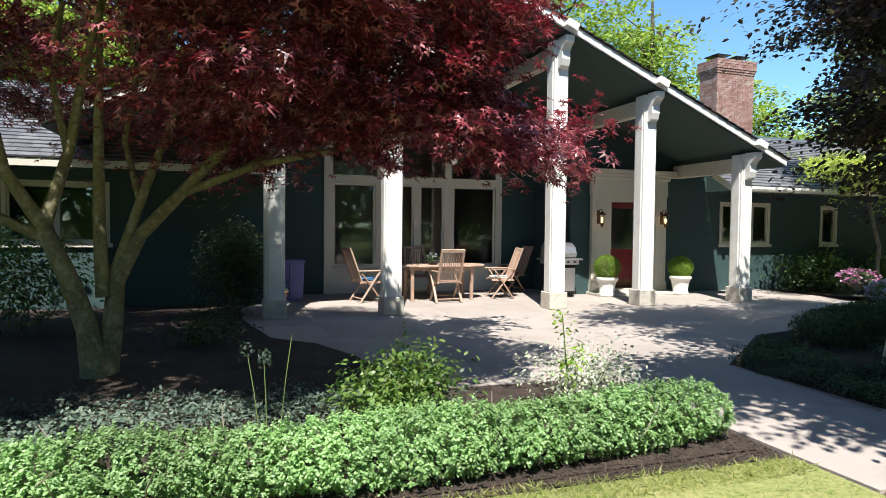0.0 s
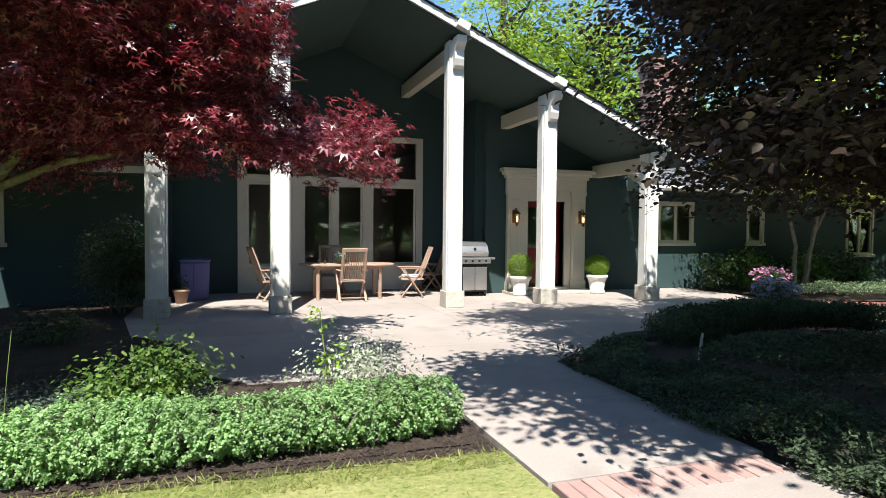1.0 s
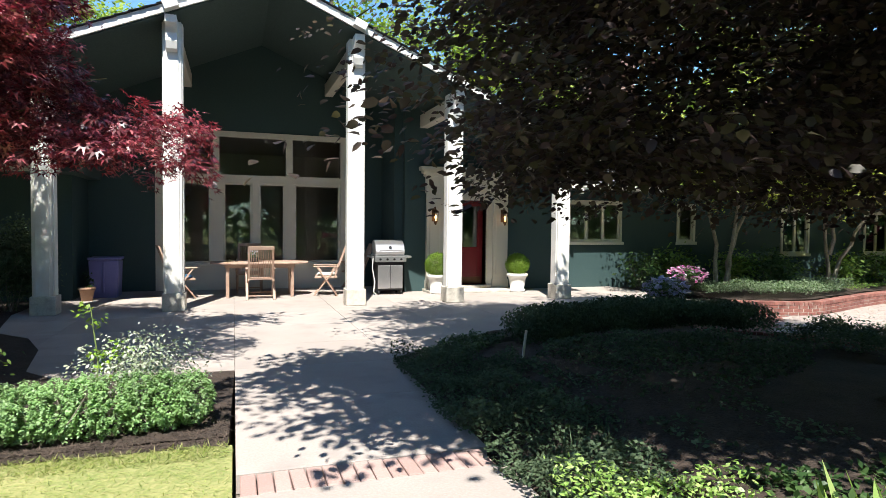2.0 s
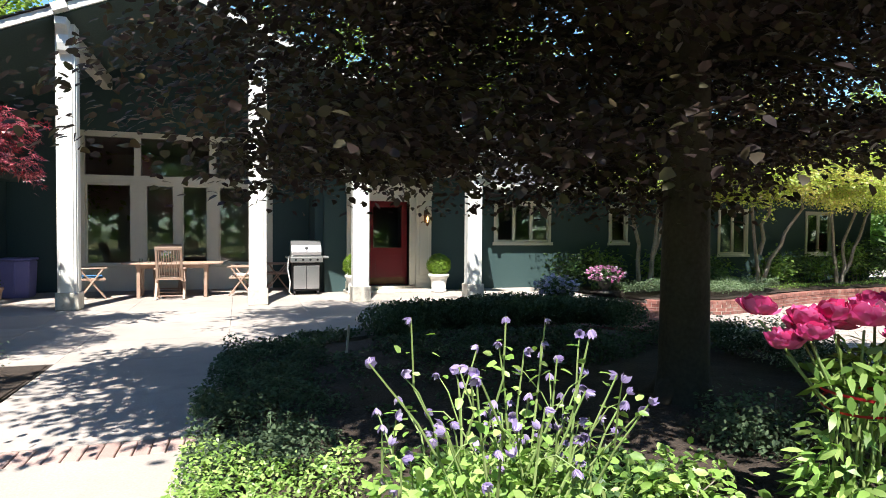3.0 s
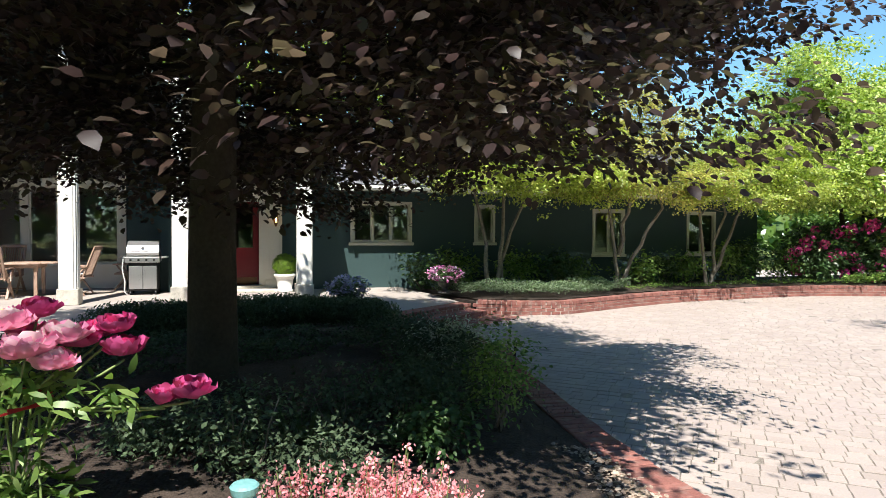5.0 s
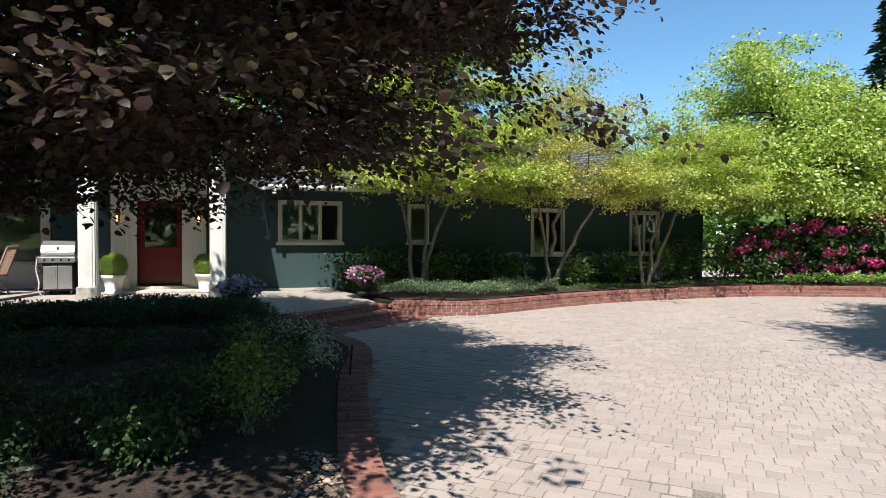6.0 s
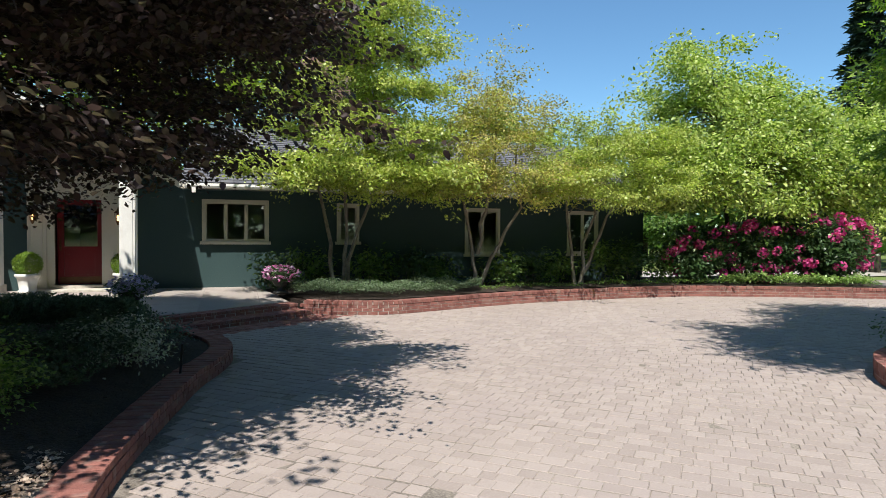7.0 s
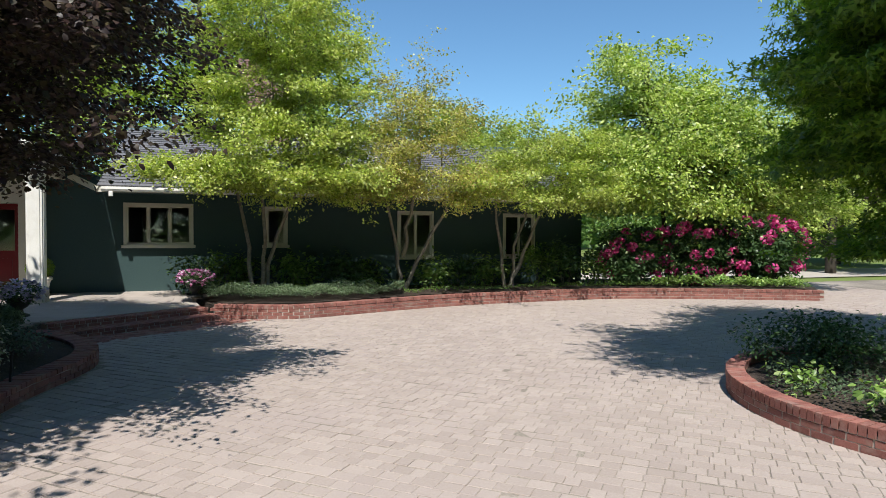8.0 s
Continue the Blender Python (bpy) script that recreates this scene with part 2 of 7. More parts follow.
L = {
    "maple": leaf_material("maple_leaf", [(0.060, 0.010, 0.014), (0.125, 0.018, 0.026), (0.23, 0.028, 0.045), (0.44, 0.16, 0.17)], 0.26, 0.38, 2.1, 0.8),
    "beech": leaf_material("beech_leaf", [(0.024, 0.017, 0.017), (0.039, 0.025, 0.023), (0.044, 0.041, 0.020), (0.062, 0.041, 0.034)], 0.42, 0.45, 2.6, 0.4),
    "light": leaf_material("crape_leaf", [(0.30, 0.40, 0.06), (0.45, 0.52, 0.11), (0.14, 0.21, 0.03), (0.56, 0.58, 0.17), (0.22, 0.32, 0.05)], 0.38, 0.40, 1.6, 0.6),
    "twiggy": leaf_material("thin_leaf", [(0.38, 0.41, 0.07), (0.50, 0.50, 0.11), (0.44, 0.34, 0.12), (0.30, 0.35, 0.06), (0.22, 0.20, 0.07)], 0.34, 0.42, 1.4, 0.6),
    "dogwood": leaf_material("dogwood_leaf", [(0.28, 0.38, 0.06), (0.42, 0.51, 0.12), (0.54, 0.60, 0.20), (0.22, 0.32, 0.05), (0.14, 0.22, 0.03)], 0.36, 0.40, 1.6, 0.6),
    "maple_green": leaf_material("maple_green_leaf", [(0.07, 0.14, 0.02), (0.12, 0.21, 0.03), (0.22, 0.33, 0.05), (0.05, 0.10, 0.02)], 0.42, 0.42, 2.0),
    "spirea": leaf_material("spirea_leaf", [(0.42, 0.48, 0.32), (0.58, 0.60, 0.50), (0.28, 0.38, 0.18), (0.66, 0.66, 0.58)], 0.3, 0.5, 1.2),
    "soft": leaf_material("soft_leaf", [(0.055, 0.085, 0.045), (0.085, 0.125, 0.068), (0.125, 0.175, 0.100)], 0.28, 0.7, 1.3, 0.15),
    "green": leaf_material("green_leaf", [(0.05, 0.10, 0.022), (0.09, 0.17, 0.036), (0.15, 0.24, 0.055), (0.20, 0.28, 0.08)], 0.38, 0.42, 1.8, 0.5),
    "dark": leaf_material("dark_leaf", [(0.032, 0.072, 0.024), (0.052, 0.105, 0.032), (0.078, 0.135, 0.045)], 0.25, 0.4, 1.4),
    "silver": leaf_material("silver_leaf", [(0.075, 0.115, 0.085), (0.11, 0.155, 0.115), (0.16, 0.21, 0.155)], 0.2, 0.6, 1.3),
    "sage": leaf_material("sage_leaf", [(0.09, 0.15, 0.06), (0.14, 0.21, 0.10), (0.24, 0.30, 0.20), (0.07, 0.12, 0.04)], 0.25, 0.5, 1.3),
    "hedge": leaf_material("hedge_leaf", [(0.17, 0.30, 0.10), (0.24, 0.39, 0.14), (0.36, 0.52, 0.26), (0.12, 0.22, 0.065)], 0.33, 0.5, 1.5),
    "box": leaf_material("box_leaf", [(0.16, 0.28, 0.03), (0.22, 0.34, 0.04), (0.12, 0.22, 0.025)], 0.3, 0.45, 1.4),
    "bright": leaf_material("bright_leaf", [(0.13, 0.24, 0.05), (0.22, 0.36, 0.08), (0.30, 0.44, 0.12), (0.40, 0.50, 0.18)], 0.35, 0.42, 1.4, 0.6),
    "far": leaf_material("far_leaf", [(0.22, 0.31, 0.05), (0.30, 0.38, 0.07), (0.16, 0.24, 0.045)], 0.35, 0.55, 1.5),
    "fir": leaf_material("fir_needle", [(0.018, 0.040, 0.022), (0.03, 0.06, 0.032)], 0.1, 0.6, 1.2),
    "grass": leaf_material("grass_blade", [(0.20, 0.27, 0.06), (0.32, 0.34, 0.11), (0.16, 0.23, 0.05), (0.43, 0.39, 0.19)], 0.35, 0.55, 1.4),
    "pink": leaf_material("pink_petal", [(0.46, 0.015, 0.09), (0.60, 0.05, 0.20), (0.64, 0.13, 0.33), (0.36, 0.010, 0.05)], 0.3, 0.5, 1.2),
    "pale_pink": leaf_material("pale_petal", [(0.84, 0.60, 0.66), (0.88, 0.74, 0.74), (0.76, 0.24, 0.44), (0.82, 0.42, 0.56)], 0.35, 0.5, 1.1),
    "rose": leaf_material("rhododendron_petal", [(0.52, 0.03, 0.18), (0.66, 0.08, 0.30), (0.72, 0.18, 0.36), (0.40, 0.02, 0.10)], 0.35, 0.5, 1.2),
    "violet": leaf_material("violet_petal", [(0.30, 0.22, 0.44), (0.42, 0.34, 0.58), (0.20, 0.14, 0.32), (0.50, 0.44, 0.56)], 0.4, 0.5, 1.2),
    "petunia": leaf_material("petunia_petal", [(0.62, 0.60, 0.72), (0.42, 0.40, 0.62), (0.75, 0.73, 0.80), (0.30, 0.30, 0.52)], 0.35, 0.5, 1.1),
    "magenta": leaf_material("mixed_petal", [(0.62, 0.10, 0.40), (0.80, 0.72, 0.80), (0.55, 0.08, 0.30), (0.70, 0.45, 0.65)], 0.35, 0.5, 1.1),
    "heuchera": leaf_material("coral_bloom", [(0.62, 0.16, 0.19), (0.80, 0.44, 0.44), (0.70, 0.26, 0.29)], 0.35, 0.5, 1.2),
    "yellow": leaf_material("stamen", [(0.75, 0.50, 0.08), (0.80, 0.60, 0.15)], 0.2, 0.6, 1.1),
    "white_fl": leaf_material("white_petal", [(0.75, 0.75, 0.70), (0.68, 0.70, 0.60)], 0.35, 0.5, 1.1),
}


def glass_material():
    m = bpy.data.materials.new("window_glass")
    m.use_nodes = True
    p = m.node_tree.nodes["Principled BSDF"]
    p.inputs["Base Color"].default_value = (0.88, 0.92, 0.90, 1)
    p.inputs["Roughness"].default_value = 0.0
    p.inputs["IOR"].default_value = 1.5
    p.inputs["Transmission Weight"].default_value = 1.0
    return m


def lamp_material():
    m = bpy.data.materials.new("lantern_flame")
    m.use_nodes = True
    p = m.node_tree.nodes["Principled BSDF"]
    p.inputs["Base Color"].default_value = (1, 0.6, 0.25, 1)
    p.inputs["Emission Color"].default_value = (1, 0.55, 0.2, 1)
    p.inputs["Emission Strength"].default_value = 3.0
    return m


M["glass"], M["flame"] = glass_material(), lamp_material()


# ---- shape helpers ----
def thing(name, at=(0, 0, 0), label="", category="", group="", turn=0):
    ob = new(name)
    ob.empty_display_size = 0.1
    ob.matrix_world = pose(*at, 0, 0, turn)
    return tagged(ob, label, category, group)


def mesh_of(name, bm, mat, smooth=False):
    me = bpy.data.meshes.new(name)
    bm.to_mesh(me)
    bm.free()
    me.materials.append(mat)
    if smooth:
        me.polygons.foreach_set("use_smooth", [True] * len(me.polygons))
    return me


def part(name, bm, mat, parent, label="", smooth=False, m=None):
    ob = new(name, mesh_of(name, bm, mat, smooth))
    ob.parent = parent
    if m is not None:
        ob.matrix_basis = m
    return tagged(ob, label)


def structure(name, bm, mat, label, category, smooth=False):
    return tagged(new(name, mesh_of(name, bm, mat, smooth)), label, category, kind="structure")


def box(bm, x0, x1, y0, y1, z0, z1, bevel=0.0, m=None):
    mm = Matrix.Translation(((x0 + x1) / 2, (y0 + y1) / 2, (z0 + z1) / 2)) @ Matrix.Diagonal((x1 - x0, y1 - y0, z1 - z0, 1))
    made = bmesh.ops.create_cube(bm, size=1, matrix=(m @ mm) if m else mm)["verts"]
    if bevel:
        edges = list({e for v in made for e in v.link_edges})
        bmesh.ops.bevel(bm, geom=edges, offset=bevel, segments=1, affect="EDGES", profile=0.5)
    return bm


def boxes(*rows, bevel=0.0):
    bm = bmesh.new()
    for r in rows:
        box(bm, *r, bevel=bevel)
    return bm


def stick(bm, a, b, wide, thick, side=(0, 0, 1), bevel=0.004):
    """A squared bar from a to b."""
    a, b = Vector(a), Vector(b)
    d = (b - a)
    zz = d.normalized()
    xx = Vector(side).cross(zz)
    xx = xx.normalized() if xx.length > 1e-4 else Vector((1, 0, 0))
    yy = zz.cross(xx)
    m = Matrix((xx, yy, zz)).transposed().to_4x4()
    m.translation = a
    return box(bm, -wide / 2, wide / 2, -thick / 2, thick / 2, 0, d.length, bevel, m)


def lathe(bm, profile, seg=20, m=None):
    """A turned shape from (radius, height) pairs."""
    rings = []
    for r, z in profile:
        rings.append([bm.verts.new((m or Matrix()) @ Vector((r * math.cos(2 * math.pi * i / seg), r * math.sin(2 * math.pi * i / seg), z))) for i in range(seg)])
    for lo, hi in zip(rings, rings[1:]):
        for i in range(seg):
            bm.faces.new((lo[i], lo[(i + 1) % seg], hi[(i + 1) % seg], hi[i]))
    bm.faces.new(rings[0][::-1])
    bm.faces.new(rings[-1])
    return bm


def tube(bm, points, radii, seg=7):
    """A tapered limb along points."""
    pts = [Vector(p) for p in points]
    rings = []
    for i, p in enumerate(pts):
        d = (pts[min(i + 1, len(pts) - 1)] - pts[max(i - 1, 0)]).normalized()
        x = d.cross(Vector((0.3, 0.9, 0.2))).normalized()
        y = d.cross(x)
        rings.append([bm.verts.new(p + radii[i] * (x * math.cos(2 * math.pi * k / seg) + y * math.sin(2 * math.pi * k / seg))) for k in range(seg)])
    for lo, hi in zip(rings, rings[1:]):
        for k in range(seg):
            bm.faces.new((lo[k], lo[(k + 1) % seg], hi[(k + 1) % seg], hi[k]))
    bm.faces.new(rings[-1])
    return bm


def bend(a, b, rng, n=5, wobble=0.12, sag=0.0):
    """Points from a to b that wander a little."""
    a, b = np.array(a, float), np.array(b, float)
    ln = np.linalg.norm(b - a)
    out = []
    for i in range(n + 1):
        f = i / n
        p = a + (b - a) * f
        if 0 < i < n:
            p = p + rng.normal(0, wobble * ln / n, 3)
        p[2] += sag * ln * math.sin(math.pi * f)
        out.append(tuple(p))
    return out


def prism(bm, outline, z0, z1):
    """A slab with an outline of (x, y) points, counterclockwise."""
    lo = [bm.verts.new((x, y, z0)) for x, y in outline]
    hi = [bm.verts.new((x, y, z1)) for x, y in outline]
    n = len(outline)
    for i in range(n):
        bm.faces.new((lo[i], lo[(i + 1) % n], hi[(i + 1) % n], hi[i]))
    bm.faces.new(hi)
    bm.faces.new(lo[::-1])
    return bm


def smooth_line(points, step=0.1):
    """A rounded line through points, at even steps."""
    p = np.array(points, float)
    p = np.vstack([2 * p[0] - p[1], p, 2 * p[-1] - p[-2]])
    out = []
    for i in range(1, len(p) - 2):
        for k in range(24):
            f = k / 24
            out.append(0.5 * (2 * p[i] + (p[i + 1] - p[i - 1]) * f + (2 * p[i - 1] - 5 * p[i] + 4 * p[i + 1] - p[i + 2]) * f * f + (3 * p[i] - p[i - 1] - 3 * p[i + 1] + p[i + 2]) * f ** 3))
    out.append(p[-2])
    out = np.array(out)
    run = np.concatenate([[0], np.cumsum(np.linalg.norm(np.diff(out, axis=0), axis=1))])
    at = np.arange(0, run[-1], step)
    return np.stack([np.interp(at, run, out[:, k]) for k in range(out.shape[1])], axis=1)


def inside(points, outline):
    """Which (x, y) points lie in an outline."""
    x, y = points[:, 0], points[:, 1]
    hit = np.zeros(len(points), bool)
    n = len(outline)
    for i in range(n):
        (x0, y0), (x1, y1) = outline[i], outline[(i + 1) % n]
        if y0 == y1:
            continue
        cross = ((y0 > y) != (y1 > y)) & (x < (x1 - x0) * (y - y0) / (y1 - y0) + x0)
        hit ^= cross
    return hit


# ---- leaves ----
OVAL = ([(0, 0, 0), (-0.28, 0.45, 0.05), (0.28, 0.45, 0.05), (0, 1, -0.06)], [(0, 2, 1), (1, 2, 3)])
KITE = ([(0, 0, 0), (-0.33, 0.40, 0.06), (0.33, 0.40, 0.06), (-0.13, 0.93, -0.05), (0.17, 0.90, -0.05)], [(0, 2, 1), (1, 2, 4, 3)])
BROAD = ([(0, 0, 0), (-0.30, 0.30, 0.05), (0, 0.45, -0.02), (0.30, 0.30, 0.05), (-0.24, 0.72, 0.03), (0.24, 0.72, 0.03), (0, 1, -0.10)],
         [(0, 2, 1), (0, 3, 2), (1, 2, 4), (2, 3, 5), (4, 2, 6), (2, 5, 6)])
LEAF = ([(0, 0, 0), (-0.20, 0.25, 0.04), (0.20, 0.25, 0.04), (-0.23, 0.60, 0.03), (0.23, 0.60, 0.03), (0, 1, -0.10)], [(0, 2, 1), (1, 2, 4, 3), (3, 4, 5)])
WIDE = ([(0, 0, 0), (-0.30, 0.22, 0.06), (0.30, 0.22, 0.06), (-0.31, 0.62, 0.05), (0.31, 0.62, 0.05), (0, 1, -0.08)], [(0, 2, 1), (1, 2, 4, 3), (3, 4, 5)])
SLIM = ([(x * 0.62, y, z) for x, y, z in LEAF[0]], LEAF[1])
BLADE = ([(-0.05, 0, 0), (0.05, 0, 0), (-0.04, 0.55, 0.02), (0.04, 0.55, 0.02), (0, 1, 0.1)], [(0, 1, 3, 2), (2, 3, 4)])
PETAL = ([(-0.12, 0, 0), (0.12, 0, 0), (-0.46, 0.55, 0.12), (0, 0.5, 0.0), (0.46, 0.55, 0.12), (-0.25, 0.98, 0.28), (0.27, 0.95, 0.30)],
         [(0, 3, 2), (0, 1, 3), (1, 4, 3), (2, 3, 5), (3, 6, 5), (3, 4, 6)])


def cupped(nx=4, ny=5):
    """A broad rounded petal, cupped along and across, with a wavy lip."""
    v, f = [], []
    for j in range(ny):
        t = j / (ny - 1)
        half = 0.10 + 0.46 * math.sin(math.pi * min(1.0, 0.04 + 0.80 * t)) ** 0.8
        for i in range(nx):
            u = 2 * i / (nx - 1) - 1
            v.append((u * half, t - 0.16 * u * u * t, 0.34 * t * t + 0.20 * u * u * t + (0.05 * (-1) ** i if j == ny - 1 else 0.0)))
    for j in range(ny - 1):
        for i in range(nx - 1):
            a = j * nx + i
            f.append((a, a + 1, a + nx + 1, a + nx))
    return v, f


CUP = cupped()


def lobed(fingers, slim):
    """A leaf cut into pointed fingers that spread like those of a Japanese maple."""
    v, f = [], []
    for i in range(fingers):
        a = (i - (fingers - 1) / 2) * (250 / fingers) * math.pi / 180
        ln = 1.0 - 0.42 * abs(i - (fingers - 1) / 2) / ((fingers - 1) / 2)
        k = len(v)
        for da, r, z in ((-slim, 0.34, 0.04), (0, 1.0, -0.08), (slim, 0.34, 0.04)):
            v.append((math.sin(a + da) * ln * r, math.cos(a + da) * ln * r, z))
        f.append((k + 2, k + 1, k))
    return v, f


PALM = lobed(7, 0.42)
PALM5 = lobed(5, 0.62)


def leaves(name, at, up, tip, size, shape, mat):
    """One mesh of many leaves: places, the way each faces, the way its tip points, and sizes."""
    tv, tf = np.array(shape[0], float), shape[1]
    up = up / np.linalg.norm(up, axis=1, keepdims=True)
    tip = tip - up * np.sum(tip * up, axis=1, keepdims=True)
    tip = tip / np.maximum(np.linalg.norm(tip, axis=1, keepdims=True), 1e-6)
    side = np.cross(tip, up)
    n, k = len(at), len(tv)
    co = at[:, None] + size[:, None, None] * (tv[None, :, 0:1] * side[:, None] + tv[None, :, 1:2] * tip[:, None] + tv[None, :, 2:3] * up[:, None])
    me = bpy.data.meshes.new(name)
    loop = np.concatenate([np.array(f) for f in tf])
    counts = np.array([len(f) for f in tf])
    me.vertices.add(n * k)
    me.vertices.foreach_set("co", co.reshape(-1))
    me.loops.add(n * len(loop))
    me.loops.foreach_set("vertex_index", (loop[None] + (np.arange(n) * k)[:, None]).reshape(-1).astype(np.int32))
    me.polygons.add(n * len(tf))
    starts = np.concatenate([[0], np.cumsum(counts)[:-1]])
    me.polygons.foreach_set("loop_start", (starts[None] + (np.arange(n) * len(loop))[:, None]).reshape(-1).astype(np.int32))
    me.update(calc_edges=True)
    me.materials.append(mat)
    return me


def unit(n, rng):
    v = rng.normal(size=(n, 3))
    return v / np.linalg.norm(v, axis=1, keepdims=True)


def sprays(blobs, count, per, rng, spread=0.3, flat=0.25, droop=0.25, shell=0.5, low=None, tilt=0.45, bough=0.0, crowd=9, round_=0.28, across=1.0, along=0.0):
    """Leaf places in flattened sprays through the blobs (centre, radii), gathered in boughs. Returns places, facing, tips, and the sprays' centres."""
    total = count
    if bough:
        count = max(1, count // crowd)
    w = np.array([(r[0] * r[1] * r[2]) ** 0.67 for c, r in blobs])
    pick = rng.choice(len(blobs), count, p=w / w.sum())
    c = np.array([blobs[i][0] for i in pick], float)
    r = np.array([blobs[i][1] for i in pick], float)
    u = unit(count, rng)
    rad = rng.uniform(0, 1, count) ** shell
    mid = c + u * r * rad[:, None]
    if bough:
        mid, u = np.repeat(mid, crowd, axis=0), np.repeat(u, crowd, axis=0)
        count = len(mid)
        way = u * np.array([1, 1, 0.25]) + np.repeat(rng.normal(0, 0.35, (count // crowd, 3)), crowd, axis=0) * np.array([1, 1, 0.3])
        way /= np.linalg.norm(way, axis=1, keepdims=True)
        size = np.repeat(rng.uniform(0.65, 1.35, count // crowd), crowd)[:, None]
        mid = mid + (rng.normal(0, 1, (count, 3)) * np.array([bough, bough, bough * round_]) * across + way * rng.normal(0, bough * along, (count, 1))) * size
    if low is not None:
        mid[:, 2] = np.maximum(mid[:, 2], low + rng.uniform(0, 0.25, count))
    out = u * np.array([1, 1, 0.3])
    out /= np.maximum(np.linalg.norm(out, axis=1, keepdims=True), 1e-6)
    mids, outs = np.repeat(mid, per, axis=0), np.repeat(out, per, axis=0)
    n = len(mids)
    off = rng.normal(0, 1, (n, 3)) * np.array([spread, spread, spread * flat])
    off[:, 2] -= droop * np.sum(off * outs, axis=1)
    up = np.array([0, 0, 1.0]) + rng.normal(0, tilt, (n, 3)) + 0.3 * outs
    tip = outs + rng.normal(0, 0.7, (n, 3)) + np.array([0, 0, -0.35])
    return mids + off, up, tip, mid


def limbs(bm, start, targets, r0, rng, r1=0.012, seg=6, sag=0.06, n=5):
    for tgt in targets:
        pts = bend(start, tgt, rng, n, 0.16, sag)
        tube(bm, pts, [r0 + (r1 - r0) * (i / n) ** 0.8 for i in range(n + 1)], seg)


def add_leaves(name, parent, data, size, shape, mat, rng, label="", vary=0.3):
    at, up, tip = data[:3]
    s = size * rng.uniform(1 - vary, 1 + vary, len(at))
    ob = new(name, leaves(name, at, up, tip, s, shape, mat))
    ob.parent = parent
    return tagged(ob, label)


# ---- the ground ----
DRIVE = -0.32
bm = bmesh.new()
box(bm, -900, 900, -900, 900, -2.0, -0.46)
structure("ground", bm, M["ground"], "wide mown grass ground running out to the trees", "ground")

TERRACE = [(-10.45, 0.2), (-10.1, -1.6), (-9.55, -2.2), (-9.2, -3.1), (-9.0, -4.3), (-8.6, -4.8), (-6.95, -4.85), (-6.95, -14.5), (-5.45, -14.5), (-5.25, -7.0), (-5.2, -4.75), (-3.3, -3.3), (-1.0, -2.8), (0.3, -2.9),
           (0.45, -2.58), (3.12, -0.70), (2.5, 2.3), (-3.2, 2.3), (-3.2, 3.8), (-10.05, 3.8), (-10.05, 2.3), (-10.45, 1.6)]
structure("terrace", prism(bmesh.new(), TERRACE, -0.40, -0.125), M["joint"], "pale pinkish concrete terrace and garden path", "terrace")

ISLAND = [(-5.2, -4.75), (-5.35, -7.0), (-5.55, -14.5), (-4.0, -16.0), (0.2, -16.0), (1.02, -12.5), (1.08, -10.0), (1.22, -8.7), (1.42, -7.4),
          (1.70, -6.3), (1.82, -5.6), (1.72, -4.9), (1.40, -4.2), (0.93, -3.5), (0.3, -3.0), (-1.0, -2.9), (-3.3, -3.4)]


def mound(name, outline, z, rise, peak, reach, label, mat, west=0.0):
    """A bed of soil, raised softly round its peak, with an uneven top."""
    xs, ys = [p[0] for p in outline], [p[1] for p in outline]
    step = 0.16
    gx = np.arange(min(xs), max(xs) + step, step)
    gy = np.arange(min(ys), max(ys) + step, step)
    bm = bmesh.new()
    grid = np.array([(x, y) for x in gx for y in gy])
    rim = np.full(len(grid), 99.0)
    for (xa, ya), (xb, yb) in zip(outline, outline[1:] + outline[:1]):
        dx, dy = xb - xa, yb - ya
        f = np.clip(((grid[:, 0] - xa) * dx + (grid[:, 1] - ya) * dy) / (dx * dx + dy * dy), 0, 1)
        rim = np.minimum(rim, np.hypot(grid[:, 0] - xa - f * dx, grid[:, 1] - ya - f * dy))
    ok = inside(grid, outline)
    made = {}

    def vert(i, j):
        if (i, j) not in made:
            x, y = gx[i], gy[j]
            d = math.hypot(x - peak[0], y - peak[1]) / reach
            soft = min(1.0, rim[i * len(gy) + j] / 0.8)
            zz = z + west * min(1.0, max(0.0, (-1.0 - x) / 3.0)) * min(1.0, soft * 1.6) + soft * (rise * max(0, 1 - d * d)) + min(1.0, soft * 2) * 0.03 * abs(noise.noise((x * 2.1, y * 2.1, 3))) + 0.012 * abs(noise.noise((x * 9, y * 9, 1)))
            made[(i, j)] = bm.verts.new((x, y, zz))
        return made[(i, j)]
    ny = len(gy)
    for i in range(len(gx) - 1):
        for j in range(ny - 1):
            if ok[i * ny + j] and ok[(i + 1) * ny + j] and ok[i * ny + j + 1] and ok[(i + 1) * ny + j + 1]:
                bm.faces.new((vert(i, j), vert(i + 1, j), vert(i + 1, j + 1), vert(i, j + 1)))
    return structure(name, bm, mat, label, "garden bed", True)


